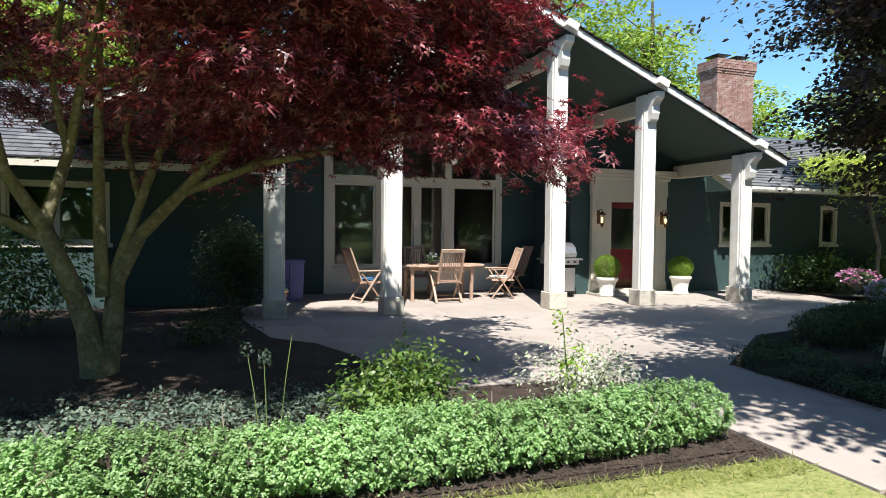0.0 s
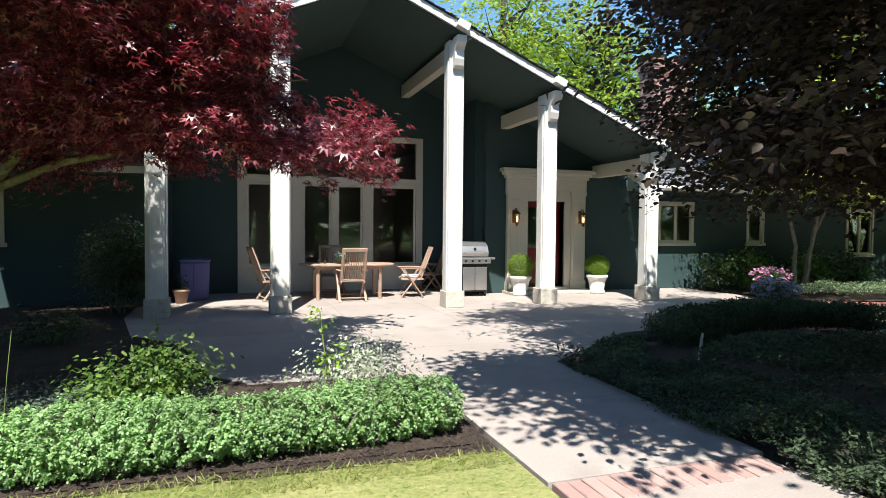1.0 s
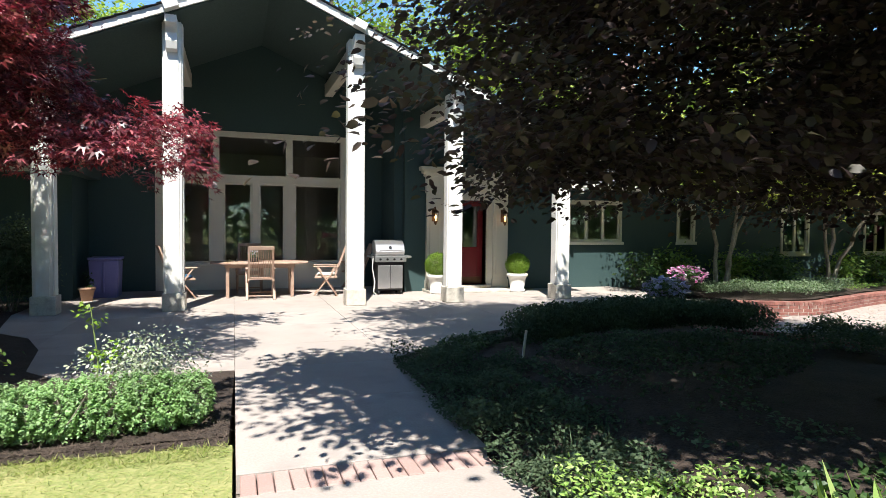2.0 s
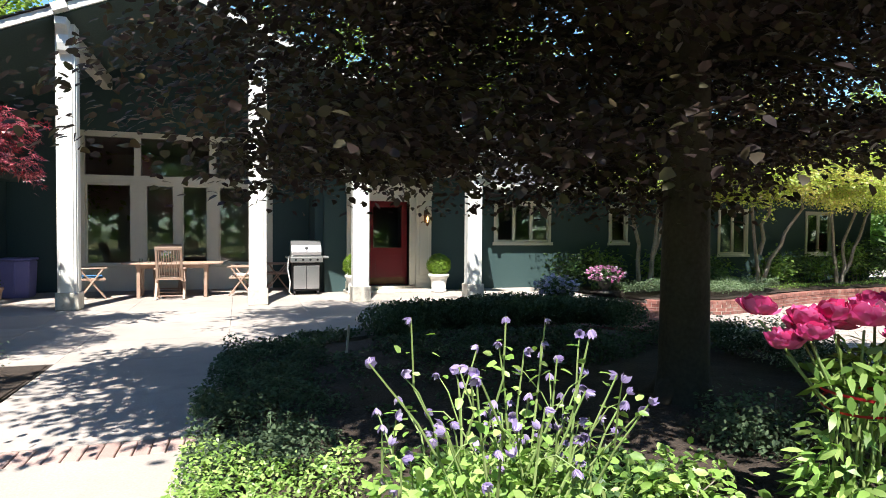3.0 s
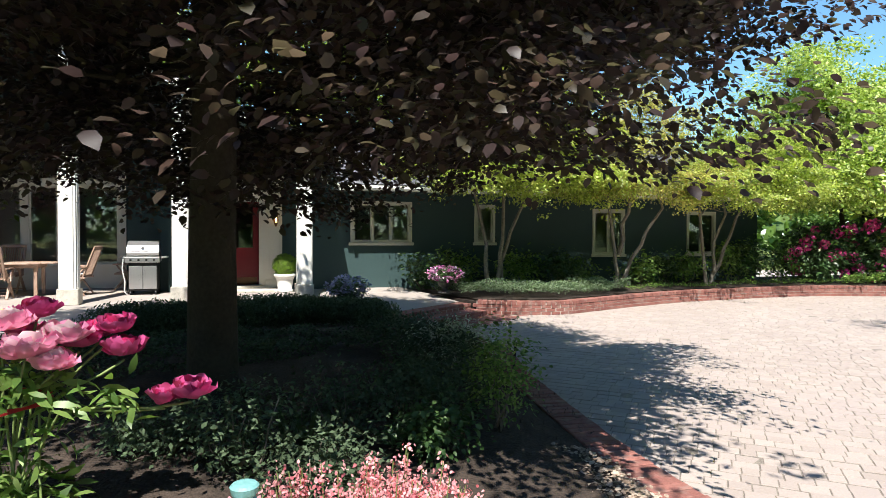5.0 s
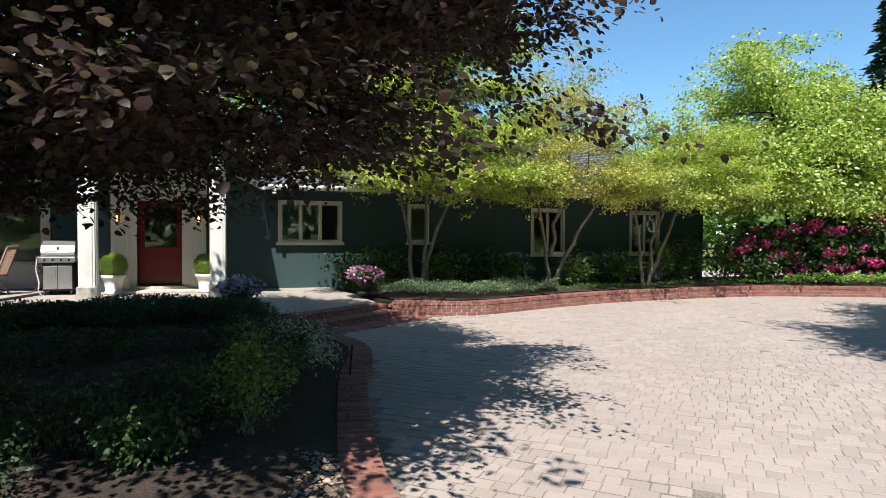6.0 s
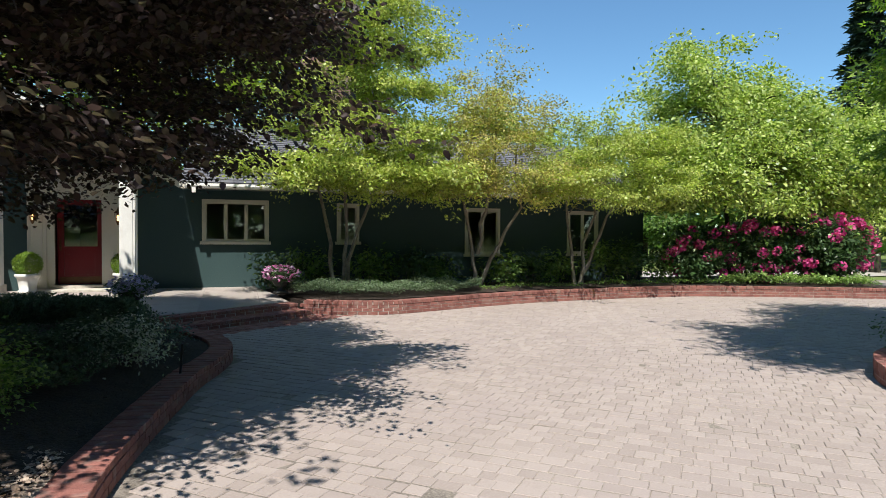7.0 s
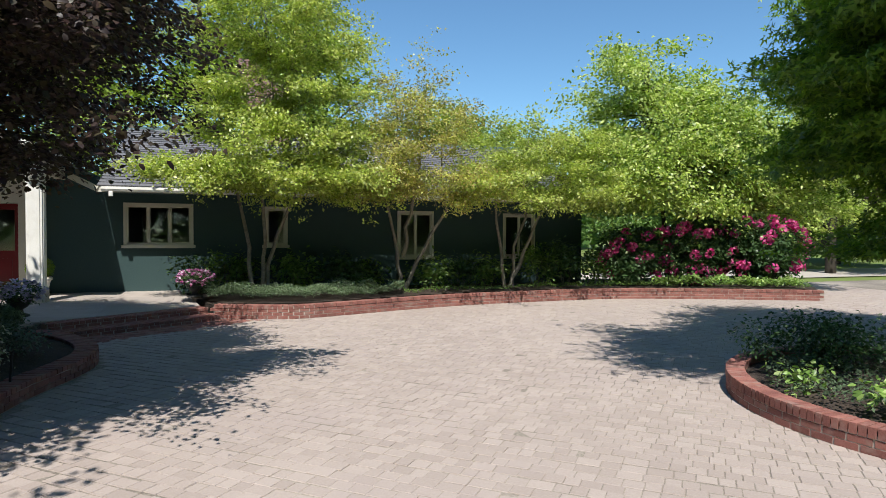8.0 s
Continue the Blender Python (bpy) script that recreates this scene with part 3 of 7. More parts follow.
structure("bed_base", prism(bmesh.new(), ISLAND, -0.40, -0.185), M["mulch"], "dark soil under the round garden bed", "garden bed")
mound("garden_bed_round", ISLAND, -0.165, 0.26, (-1.9, -8.0), 4.6, "dark bark mulch in a round tree bed", M["mulch"], 0.12)
mound("wood_chip_bed", [(-2.3, -10.9), (-2.6, -15.8), (0.1, -15.8), (0.98, -12.5), (1.04, -9.9), (0.2, -9.95), (-0.6, -10.4)], -0.125, 0.06, (-0.8, -12.5), 3.0, "pale wood chips spread over the tree bed", M["chips"])
BED_WEST = [(-19, 2.3), (-19, -7.0), (-11.5, -7.0), (-7.0, -7.15), (-6.95, -4.85), (-8.6, -4.8), (-9.0, -4.3), (-9.2, -3.1), (-9.55, -2.2), (-10.1, -1.6), (-10.45, 0.2), (-10.45, 1.6), (-10.05, 2.3)][::-1]
structure("bed_base_west", prism(bmesh.new(), BED_WEST[::-1], -0.40, -0.006), M["mulch"], "dark soil bed beneath a low hedge", "garden bed")
mound("garden_bed_west", BED_WEST, 0.0, 0.12, (-12, -4.2), 3.0, "dark bark mulch bed beside the terrace", M["mulch"])
BED_HOUSE = [(2.5, 2.3), (3.42, -0.9), (4.2, -1.22), (5.1, -1.47), (6.2, -1.17), (7.8, -0.62), (9.6, -0.17), (11.2, -0.02), (13.0, 0.12), (14.5, 0.03), (16.2, -0.5), (17.8, -1.15),
             (19.9, -2.1), (21.2, -0.6), (22.5, 3.2), (14.7, 3.2), (14.7, 2.3)]
structure("bed_base_house", prism(bmesh.new(), BED_HOUSE, -0.40, -0.06), M["mulch"], "dark soil bed behind a low brick kerb", "garden bed")
mound("garden_bed_house", BED_HOUSE, -0.02, 0.08, (9, 1.0), 6.0, "dark mulch bed along the green house wing", M["mulch"])

LAWN = [(-40, -60), (-6.97, -60), (-6.97, -7.15), (-11.5, -7.05), (-19, -7.0), (-40, -7.0)]
structure("lawn", prism(bmesh.new(), LAWN, -0.40, -0.01), M["grass_soil"], "sunlit yellow-green mown lawn beside the path", "lawn")

DRIVE_EDGE = [(1.0, -16.0), (0.9, -12.5), (0.98, -10.0), (1.1, -8.7), (1.30, -7.4), (1.60, -6.3), (1.70, -5.6), (1.60, -4.9), (1.30, -4.2), (0.85, -3.5), (0.3, -3.0), (0.2, -1.0), (3.2, -0.7),
              (3.42, -0.9), (4.2, -1.22), (5.1, -1.47), (6.2, -1.17), (7.8, -0.62), (9.6, -0.17), (11.2, -0.02), (13.0, 0.12), (14.5, 0.03), (16.2, -0.5), (17.8, -1.15), (19.9, -2.1), (21.2, -0.6), (22.5, 3.2), (30, 3.2), (30, -30), (-5.5, -30), (-5.5, -16.0)][::-1]
structure("driveway", prism(bmesh.new(), DRIVE_EDGE, -0.41, DRIVE - 0.005), M["drive_joint"], "wide driveway of pale tumbled pavers", "driveway")
structure("road_beyond", boxes((14.9, 60, 6, 11, -0.415, -0.40)), M["gravel"], "sunlit pale drive behind the house end", "road")


# ---- the house ----
RX, RIDGE, FALL, EDGE_Y = -6.31, 5.98, 0.425, -0.27
RUN = 6.85


def under_roof(bm):
    """Cut the tops of walls off along the underside of the gable."""
    for v in bm.verts:
        v.co.z = min(v.co.z, max(2.0, RIDGE - FALL * abs(v.co.x - RX) - 0.13))
    return bm


def wall(name, x0, x1, y0, y1, z0, z1, openings, label):
    """An upright wall along x with openings (x0, x1, z0, z1) cut through it."""
    cuts = sorted({x0, x1, *[o[0] for o in openings], *[o[1] for o in openings], *([RX] if x0 < RX < x1 else [])})
    bm = bmesh.new()
    for a, b in zip(cuts, cuts[1:]):
        spans = sorted((o[2], o[3]) for o in openings if o[0] <= a and o[1] >= b)
        z = z0
        for lo, hi in spans:
            if lo > z:
                box(bm, a, b, y0, y1, z, lo)
            z = hi
        if z < z1:
            box(bm, a, b, y0, y1, z, z1)
    bmesh.ops.remove_doubles(bm, verts=bm.verts, dist=0.0005)
    if z1 > 3:
        under_roof(bm)
    return structure(name, bm, M["wall"], label, "wall")


W1, W2, W3, W4 = (1.19, 2.84, 1.14, 2.27), (4.63, 5.25, 1.14, 2.24), (8.38, 9.50, 0.79, 2.19), (11.78, 12.89, 0.79, 2.17)
WL = (-14.4, -12.72, 1.14, 2.30)
DOOR = (-2.08, -1.08, 0.13, 2.19)
BIG = (-8.65, -4.26, 0.0, 3.74)
WY, BY = 2.27, 3.73
wall("wall_north", -3.15, 0.95, WY, WY + 0.2, -0.3, 5.0, [DOOR], "dark green painted wall beside the front door")
wall("wall_wing", 0.95, 14.6, WY, WY + 0.2, -0.3, 2.75, [W1, W2, W3, W4], "dark green painted wall of the house wing")
wall("wall_wing_west", -20, -10.0, WY, WY + 0.2, -0.3, 2.75, [WL], "dark green painted wall in deep shade")
wall("wall_window", -10.0, -3.15, BY, BY + 0.2, -0.1, 6.2, [BIG], "dark green wall round the tall patio windows")
structure("wall_return", under_roof(boxes((-3.35, -3.15, WY + 0.2, BY, -0.1, 5.2))), M["wall"], "dark green side of the entrance bay", "wall")
structure("wall_return_west", under_roof(boxes((-10.2, -10.0, WY + 0.2, BY, -0.1, 5.2))), M["wall"], "dark green side of the porch recess", "wall")
structure("wall_porch_west", under_roof(boxes((-10.2, -10.0, WY, WY + 0.2, 2.75, 4.6), (-13.0, -10.2, WY, WY + 0.2, 2.75, 4.6))), M["wall"], "dark green gable infill above the wing", "wall")
structure("wall_end", boxes((14.4, 14.6, WY + 0.2, 10, -0.3, 2.75)), M["wall"], "dark green end wall of the wing", "wall")
structure("wall_back", boxes((-20, 14.6, 10, 10.2, -0.3, 2.75), (-10.3, -3.1, 10, 10.2, 2.75, 4.1)), M["room"], "plain wall that closes the house", "wall")
structure("wall_west", boxes((-20.2, -20, WY, 10.2, -0.3, 2.75)), M["room"], "plain wall that closes the house", "wall")
structure("room_floor", boxes((-20, 14.4, WY + 0.2, 10, -0.2, -0.02)), M["teak"], "dim wooden floor inside the house", "floor")
structure("ceiling", boxes((-20, -10.2, 2.47, 10, 2.6, 2.7), (-3.15, 14.4, 2.47, 10, 2.6, 2.7), (-10.2, -3.35, 3.93, 10, 3.9, 4.0)), M["room"], "plain ceiling inside the house", "ceiling")
structure("room_partition", boxes((-3.3, -3.2, 2.5, 10, 0, 2.6), (0.6, 0.7, 2.5, 10, 0, 2.6), (-10.15, -10.05, 3.95, 10, 0, 3.9), (-3.3, -3.2, 3.95, 10, 2.6, 3.95)), M["room"], "plain wall between rooms", "wall")

# roofs: soffit, boarding, shingle courses


def slope_slab(bm, side, x_in, x_out, y0, y1, drop0, drop1):
    """Part of one gable slope, between two depths under the roof surface."""
    v = []
    for drop in (drop1, drop0):
        for x, y in ((x_in, y0), (x_out, y0), (x_out, y1), (x_in, y1)):
            v.append(bm.verts.new((RX + side * x, y, RIDGE - FALL * x - drop)))
    for f in ((0, 1, 2, 3), (7, 6, 5, 4), (0, 4, 5, 1), (1, 5, 6, 2), (2, 6, 7, 3), (3, 7, 4, 0)):
        bm.faces.new([v[i] for i in f])
    bmesh.ops.recalc_face_normals(bm, faces=bm.faces)


bm = bmesh.new()
for s in (-1, 1):
    slope_slab(bm, s, 0.0, RUN, EDGE_Y + 0.05, 9.0, 0.10, 0.16)
structure("porch_soffit", bm, M["soffit"], "dark green boarded underside of the porch roof", "soffit")
bm = bmesh.new()
for s in (-1, 1):
    slope_slab(bm, s, 0.0, RUN + 0.02, EDGE_Y, EDGE_Y + 0.05, -0.01, 0.13)
structure("fascia", bm, M["white"], "white painted gable fascia board", "trim")


def shingle_field(name, place, rows, cols, wide, deep, label):
    """Courses of separate shingles; place(u, v, h) lays a point u along, v up the slope, h off it."""
    verts, faces = [], []
    for r in range(rows):
        x = -(r % 2) * wide / 2
        for c in range(cols + 1):
            w = wide * RNG.uniform(0.92, 1.06)
            a, b = max(0, x), min(cols * wide, x + w - 0.008)
            x += w
            if b - a < 0.02:
                continue
            v0, v1 = r * deep, (r + 1) * deep + 0.03
            h0, h1 = 0.03 + RNG.uniform(0, 0.008), 0.012
            k = len(verts)
            for u, v, hh in ((a, v0, h0), (b, v0, h0), (b, v1, h1), (a, v1, h1), (a, v0, 0.0), (b, v0, 0.0)):
                verts.append(place(u, v, hh))
            faces += [(k, k + 1, k + 2, k + 3), (k + 4, k + 5, k + 1, k)]
    me = bpy.data.meshes.new(name)
    me.from_pydata(verts, [], faces)
    me.materials.append(M["shingle"])
    return tagged(new(name, me), label, "roof", kind="structure")


cs, sn = math.cos(math.atan(FALL)), math.sin(math.atan(FALL))
for side, tag in ((1, "roof_porch_east"), (-1, "roof_porch_west")):
    shingle_field(tag, lambda u, v, h, side=side: (RX + side * (RUN + 0.08 - v * cs) + side * h * sn, EDGE_Y - 0.05 + u, RIDGE - FALL * (RUN + 0.08) + v * sn + 0.01 + h * cs),
                  33, 30, 0.31, 0.23, "grey wood shingle roof over the porch")
EAVE_Y, EAVE_Z, PITCH = 1.45, 2.60, 0.42
pc, ps = math.cos(math.atan(PITCH)), math.sin(math.atan(PITCH))
for tag, x0, n in (("roof_wing", 0.75, 45), ("roof_wing_west", -20.3, 34)):
    shingle_field(tag, lambda u, v, h, x0=x0: (x0 + u, EAVE_Y - 0.05 + v * pc - h * ps, EAVE_Z + 0.02 + v * ps + h * pc), 24, n, 0.31, 0.23, "grey weathered shingle roof of the wing")
    x1 = x0 + n * 0.31
    bm = bmesh.new()
    d = 5.6
    v = [bm.verts.new(p) for p in ((x0, EAVE_Y, EAVE_Z), (x1, EAVE_Y, EAVE_Z), (x1, EAVE_Y + d, EAVE_Z + d * PITCH), (x0, EAVE_Y + d, EAVE_Z + d * PITCH),
                                   (x0, EAVE_Y, EAVE_Z - 0.1), (x1, EAVE_Y, EAVE_Z - 0.1), (x1, 10.4, EAVE_Z - 0.1), (x0, 10.4, EAVE_Z - 0.1), (x1, 10.4, EAVE_Z + 0.5), (x0, 10.4, EAVE_Z + 0.5))]
    for f in ((0, 1, 2, 3), (4, 7, 6, 5), (0, 4, 5, 1), (3, 2, 8, 9), (9, 8, 6, 7), (0, 3, 9, 7, 4), (1, 5, 6, 8, 2)):
        bm.faces.new([v[i] for i in f])
    structure("eave_" + tag, bm, M["soffit"], "dark boarded eave under the wing roof", "soffit")
structure("fascia_wing", boxes((0.74, 14.75, EAVE_Y - 0.03, EAVE_Y - 0.002, EAVE_Z - 0.12, EAVE_Z + 0.01)), M["cream"], "cream eave board along the wing", "trim")
structure("fascia_wing_west", boxes((-20.3, -10.0, EAVE_Y - 0.03, EAVE_Y - 0.002, EAVE_Z - 0.12, EAVE_Z + 0.01)), M["cream"], "cream eave board along the shaded wing", "trim")
bm = bmesh.new()
stick(bm, (0.76, EAVE_Y - 0.05, EAVE_Z - 0.05), (0.16, EAVE_Y - 0.05, EAVE_Z + 0.25), 0.14, 0.03, (0, 1, 0))
structure("rake_board", bm, M["cream"], "short sloping cream board at the roof junction", "trim")


def gutter(x0, x1):
    g = thing("gutter", (x0, EAVE_Y - 0.09, EAVE_Z - 0.10), "white painted metal eave gutter with a downpipe elbow", "gutter")
    bm = bmesh.new()
    prof = [(-0.055, 0.11), (-0.06, 0.05), (-0.035, 0.0), (0.05, 0.0), (0.05, 0.11), (0.04, 0.11), (0.04, 0.012), (-0.03, 0.012), (-0.05, 0.055), (-0.045, 0.11)]
    ends = [[bm.verts.new((x, y, z)) for y, z in prof] for x in (0, x1 - x0)]
    for i in range(len(prof)):
        j = (i + 1) % len(prof)
        bm.faces.new((ends[0][i], ends[1][i], ends[1][j], ends[0][j]))
    bm.faces.new(ends[0][::-1])
    bm.faces.new(ends[1])
    part("trough", bm, M["white"], g)
    part("elbow", boxes((0.16, 0.25, -0.04, 0.04, -0.12, 0.0), bevel=0.008), M["white"], g)
    return g


gutter(0.85, 14.8)


# ---- porch posts ----
POST_X = {"Z": -9.95, "A": -7.96, "B": -4.72, "C": -2.69, "D": -0.19}


def porch_post(x, beam_to):
    p = thing("porch_post", (x, 0.185, 0), "tall square white porch post on a stone plinth", "post", "porch posts")
    off = abs(x - RX)
    top = RIDGE - FALL * (off + 0.16) - 0.15
    part("plinth", boxes((-0.19, 0.19, -0.19, 0.19, 0, 0.32), bevel=0.012), M["stone"], p, "pale stone plinth")
    h = 0.145
    part("shaft", boxes((-h, h, -h, h, 0.32, top)), M["white"], p)
    for a in range(4):
        part("face_board", boxes((-0.105, 0.105, -h - 0.022, -h - 0.0005, 0.321, top - 0.02), bevel=0.006), M["white"], p, m=pose(0, 0, 0, 0, 0, 90 * a))
    beam_z = top - 0.36
    part("beam", boxes((-0.10, 0.10, 0.14, beam_to - 0.185, beam_z, beam_z + 0.30), bevel=0.006), M["cream"], p, "cream painted level beam to the wall")
    bm = bmesh.new()
    side = [(-0.16, top + 0.02), (-0.16, top - 0.52), (-0.20, top - 0.55), (-0.27, top - 0.50), (-0.31, top - 0.38), (-0.30, top - 0.24), (-0.36, top - 0.16), (-0.44, top - 0.10), (-0.45, top + 0.02)]
    lo = [bm.verts.new((-0.09, y, z)) for y, z in side]
    hi = [bm.verts.new((0.09, y, z)) for y, z in side]
    n = len(side)
    for i in range(n):
        bm.faces.new((lo[i], hi[i], hi[(i + 1) % n], lo[(i + 1) % n]))
    bm.faces.new(lo)
    bm.faces.new(hi[::-1])
    bmesh.ops.recalc_face_normals(bm, faces=bm.faces)
    part("bracket", bm, M["white"], p, "scrolled white bracket under the fascia")
    rise = -FALL * math.copysign(1, x - RX)
    bm = bmesh.new()
    m = Matrix.Translation((0, -0.52, RIDGE - FALL * off - 0.03)) @ pose(0, 0, 0, 0, -math.degrees(math.atan(rise)), 0)
    box(bm, -0.12, 0.12, -0.06, 0.14, -0.09, 0.05, 0.006, m)
    part("cap_block", bm, M["white"], p)
    return p


for key, end in (("Z", WY), ("A", BY), ("B", BY), ("C", WY), ("D", WY)):
    porch_post(POST_X[key], end)


# ---- windows and doors ----
def pane(parent, x0, x1, y, z0, z1):
    ob = part("pane", boxes((x0, x1, y, y + 0.006, z0, z1)), M["glass"], parent)
    ob.visible_shadow = False
    return ob


def window(name, o, lights, label):
    """A casement window: outer trim, sill, one sash and pane for each light."""
    x0, x1, z0, z1 = o
    w = thing(name, (x0, WY, z0), label, "window")
    w["kind"] = "structure"
    wd, hg = x1 - x0, z1 - z0
    t = 0.07
    part("window_frame", boxes((-0.0, wd, -0.03, 0.10, hg - t, hg), (0, t, -0.03, 0.10, 0, hg - t), (wd - t, wd, -0.03, 0.10, 0, hg - t), (t, wd - t, -0.03, 0.10, 0, t)), M["cream"], w)
    part("window_sill", boxes((-0.05, wd + 0.05, -0.06, -0.032, -0.03, 0.05), bevel=0.006), M["cream"], w)
    span = (wd - 2 * t) / lights
    for i in range(lights):
        a = t + i * span
        s = 0.045
        part("sash", boxes((a, a + span, 0.0, 0.05, hg - t - s, hg - t), (a, a + span, 0.0, 0.05, t, t + s), (a, a + s, 0.0, 0.05, t + s, hg - t - s), (a + span - s, a + span, 0.0, 0.05, t + s, hg - t - s), bevel=0.004), M["cream"], w)
        pane(w, a + s, a + span - s, 0.025, t + s, hg - t - s)
    return w


window("window_1", W1, 3, "three-light cream casement window in the green wall")
window("window_2", W2, 1, "narrow single cream casement window")
window("window_3", W3, 2, "two-light cream casement window behind slim trunks")
window("window_4", W4, 2, "two-light cream casement window near the house end")
window("window_5", WL, 2, "shaded cream casement window of the far wing")


def big_window():
    x0, x1, z0, z1 = BIG
    w = thing("window_6", (x0, BY, 0), "tall cream patio window wall of doors and transom lights", "window")
    w["kind"] = "structure"
    wd = x1 - x0
    part("outer_trim", boxes((0, wd, -0.04, 0.12, z1 - 0.13, z1), (0, 0.20, -0.04, 0.12, 0, z1 - 0.13), (wd - 0.17, wd, -0.04, 0.12, 0, z1 - 0.13)), M["cream"], w)
    part("transom_bar", boxes((0.20, wd - 0.17, -0.03, 0.11, 2.54, 2.72)), M["cream"], w)
    mull = [(1.19, 1.46), (2.12, 2.26), (2.88, 3.10)]
    for a, b in mull:
        part("mullion", boxes((a, b, -0.02, 0.11, 0.62, 2.54)), M["cream"], w)
    for a, b in ((1.24, 1.38), (2.90, 3.06)):
        part("mullion", boxes((a, b, -0.02, 0.11, 2.72, z1 - 0.13)), M["cream"], w)
    part("base_panel", boxes((0.20, wd - 0.17, -0.01, 0.11, 0.0, 0.56)), M["cream"], w, "plain cream panel under the glass")
    part("window_sill", boxes((0.20, wd - 0.17, -0.05, 0.11, 0.56, 0.62), bevel=0.006), M["cream"], w)
    cols = [0.20, 1.19, 1.46, 2.12, 2.26, 2.88, 3.10, wd - 0.17]
    for a, b in zip(cols[::2], cols[1::2]):
        s = 0.05
        part("sash", boxes((a, b, 0.01, 0.06, 2.54 - s, 2.54), (a, b, 0.01, 0.06, 0.62, 0.62 + s), (a, a + s, 0.01, 0.06, 0.62 + s, 2.54 - s), (b - s, b, 0.01, 0.06, 0.62 + s, 2.54 - s), bevel=0.004), M["cream"], w)
        pane(w, a + s, b - s, 0.035, 0.62 + s, 2.54 - s)
    for a, b in ((0.20, 1.24), (1.38, 2.90), (3.06, wd - 0.17)):
        pane(w, a, b, 0.035, 2.72, z1 - 0.13)
    return w


big_window()


def front_door():
    d = thing("door_1", (DOOR[0], WY, 0), "closed red panelled front door with a dark glass light", "door")
    d["kind"] = "structure"
    wd, z0, z1 = DOOR[1] - DOOR[0], DOOR[2], DOOR[3]
    y = 0.20
    leaf = part("door_leaf", boxes((0.0, 0.14, y, y + 0.05, z0, z1), (wd - 0.14, wd, y, y + 0.05, z0, z1), (0.14, wd - 0.14, y, y + 0.05, z1 - 0.14, z1), (0.14, wd - 0.14, y, y + 0.05, z0, z0 + 0.22),
                               (0.14, wd - 0.14, y, y + 0.05, z0 + 0.78, z0 + 0.92), (0.14, wd - 0.14, y + 0.015, y + 0.04, z0 + 0.22, z0 + 0.78), (0.20, wd - 0.20, y + 0.004, y + 0.03, z0 + 0.28, z0 + 0.72)), M["red_door"], d)
    pn = part("pane", boxes((0.14, wd - 0.14, y + 0.02, y + 0.028, z0 + 0.92, z1 - 0.14)), M["glass"], leaf, "dark glass door light")
    pn.visible_shadow = False
    part("kick_plate", boxes((0.05, wd - 0.05, y - 0.004, y - 0.001, z0 + 0.02, z0 + 0.18)), M["bronze"], leaf)
    bm = boxes((0.045, 0.085, y - 0.012, y - 0.001, z0 + 0.82, z0 + 1.10), bevel=0.003)
    lathe(bm, [(0.014, 0), (0.012, 0.03), (0.026, 0.045), (0.026, 0.06), (0.012, 0.07)], 12, Matrix.Translation((0.065, y - 0.012, z0 + 0.92)) @ pose(0, 0, 0, 90, 0, 0))
    part("door_handle", bm, M["bronze"], leaf)
    part("doorstep", boxes((-0.62, wd + 0.62, -0.62, 0.20, 0, 0.06), (-0.1, wd + 0.1, -0.18, 0.26, 0.06, 0.125), bevel=0.008), M["stone"], d, "low pale stone doorstep")
    return d


front_door()


def door_surround():
    """Pilasters, panelled sides, frieze and stepped cornice round the front door."""
    s = thing("door_surround", (-1.58, WY, 0), "cream classical door surround with stepped cornice", "door surround")
    for sd in (-1, 1):
        a, b = sorted((sd * 0.50, sd * 0.66))
        part("jamb", boxes((a, b, -0.06, 0.24, 0.06, 2.30)), M["cream"], s)
        a, b = sorted((sd * 0.66, sd * 1.05))
        bm = boxes((a, b, -0.10, 0.0, 0.06, 2.40), (a - 0.02, b + 0.02, -0.125, 0.0, 0.06, 0.26), (a - 0.02, b + 0.02, -0.125, 0.0, 2.34, 2.44))
        part("pilaster", bm, M["cream"], s)
        part("raised_panel", boxes((a + 0.07, b - 0.07, -0.115, -0.09, 0.38, 2.22), bevel=0.008), M["cream"], s)
    part("door_head", boxes((-0.66, 0.66, -0.055, 0.24, 2.19, 2.44)), M["cream"], s)
    part("frieze", boxes((-1.07, 1.07, -0.11, 0.0, 2.44, 2.72)), M["cream"], s)
    part("cornice", boxes((-1.12, 1.12, -0.15, 0.0, 2.72, 2.79), (-1.17, 1.17, -0.20, 0.0, 2.79, 2.86), (-1.23, 1.23, -0.26, 0.0, 2.86, 2.95), bevel=0.01), M["cream"], s)
    return s


door_surround()


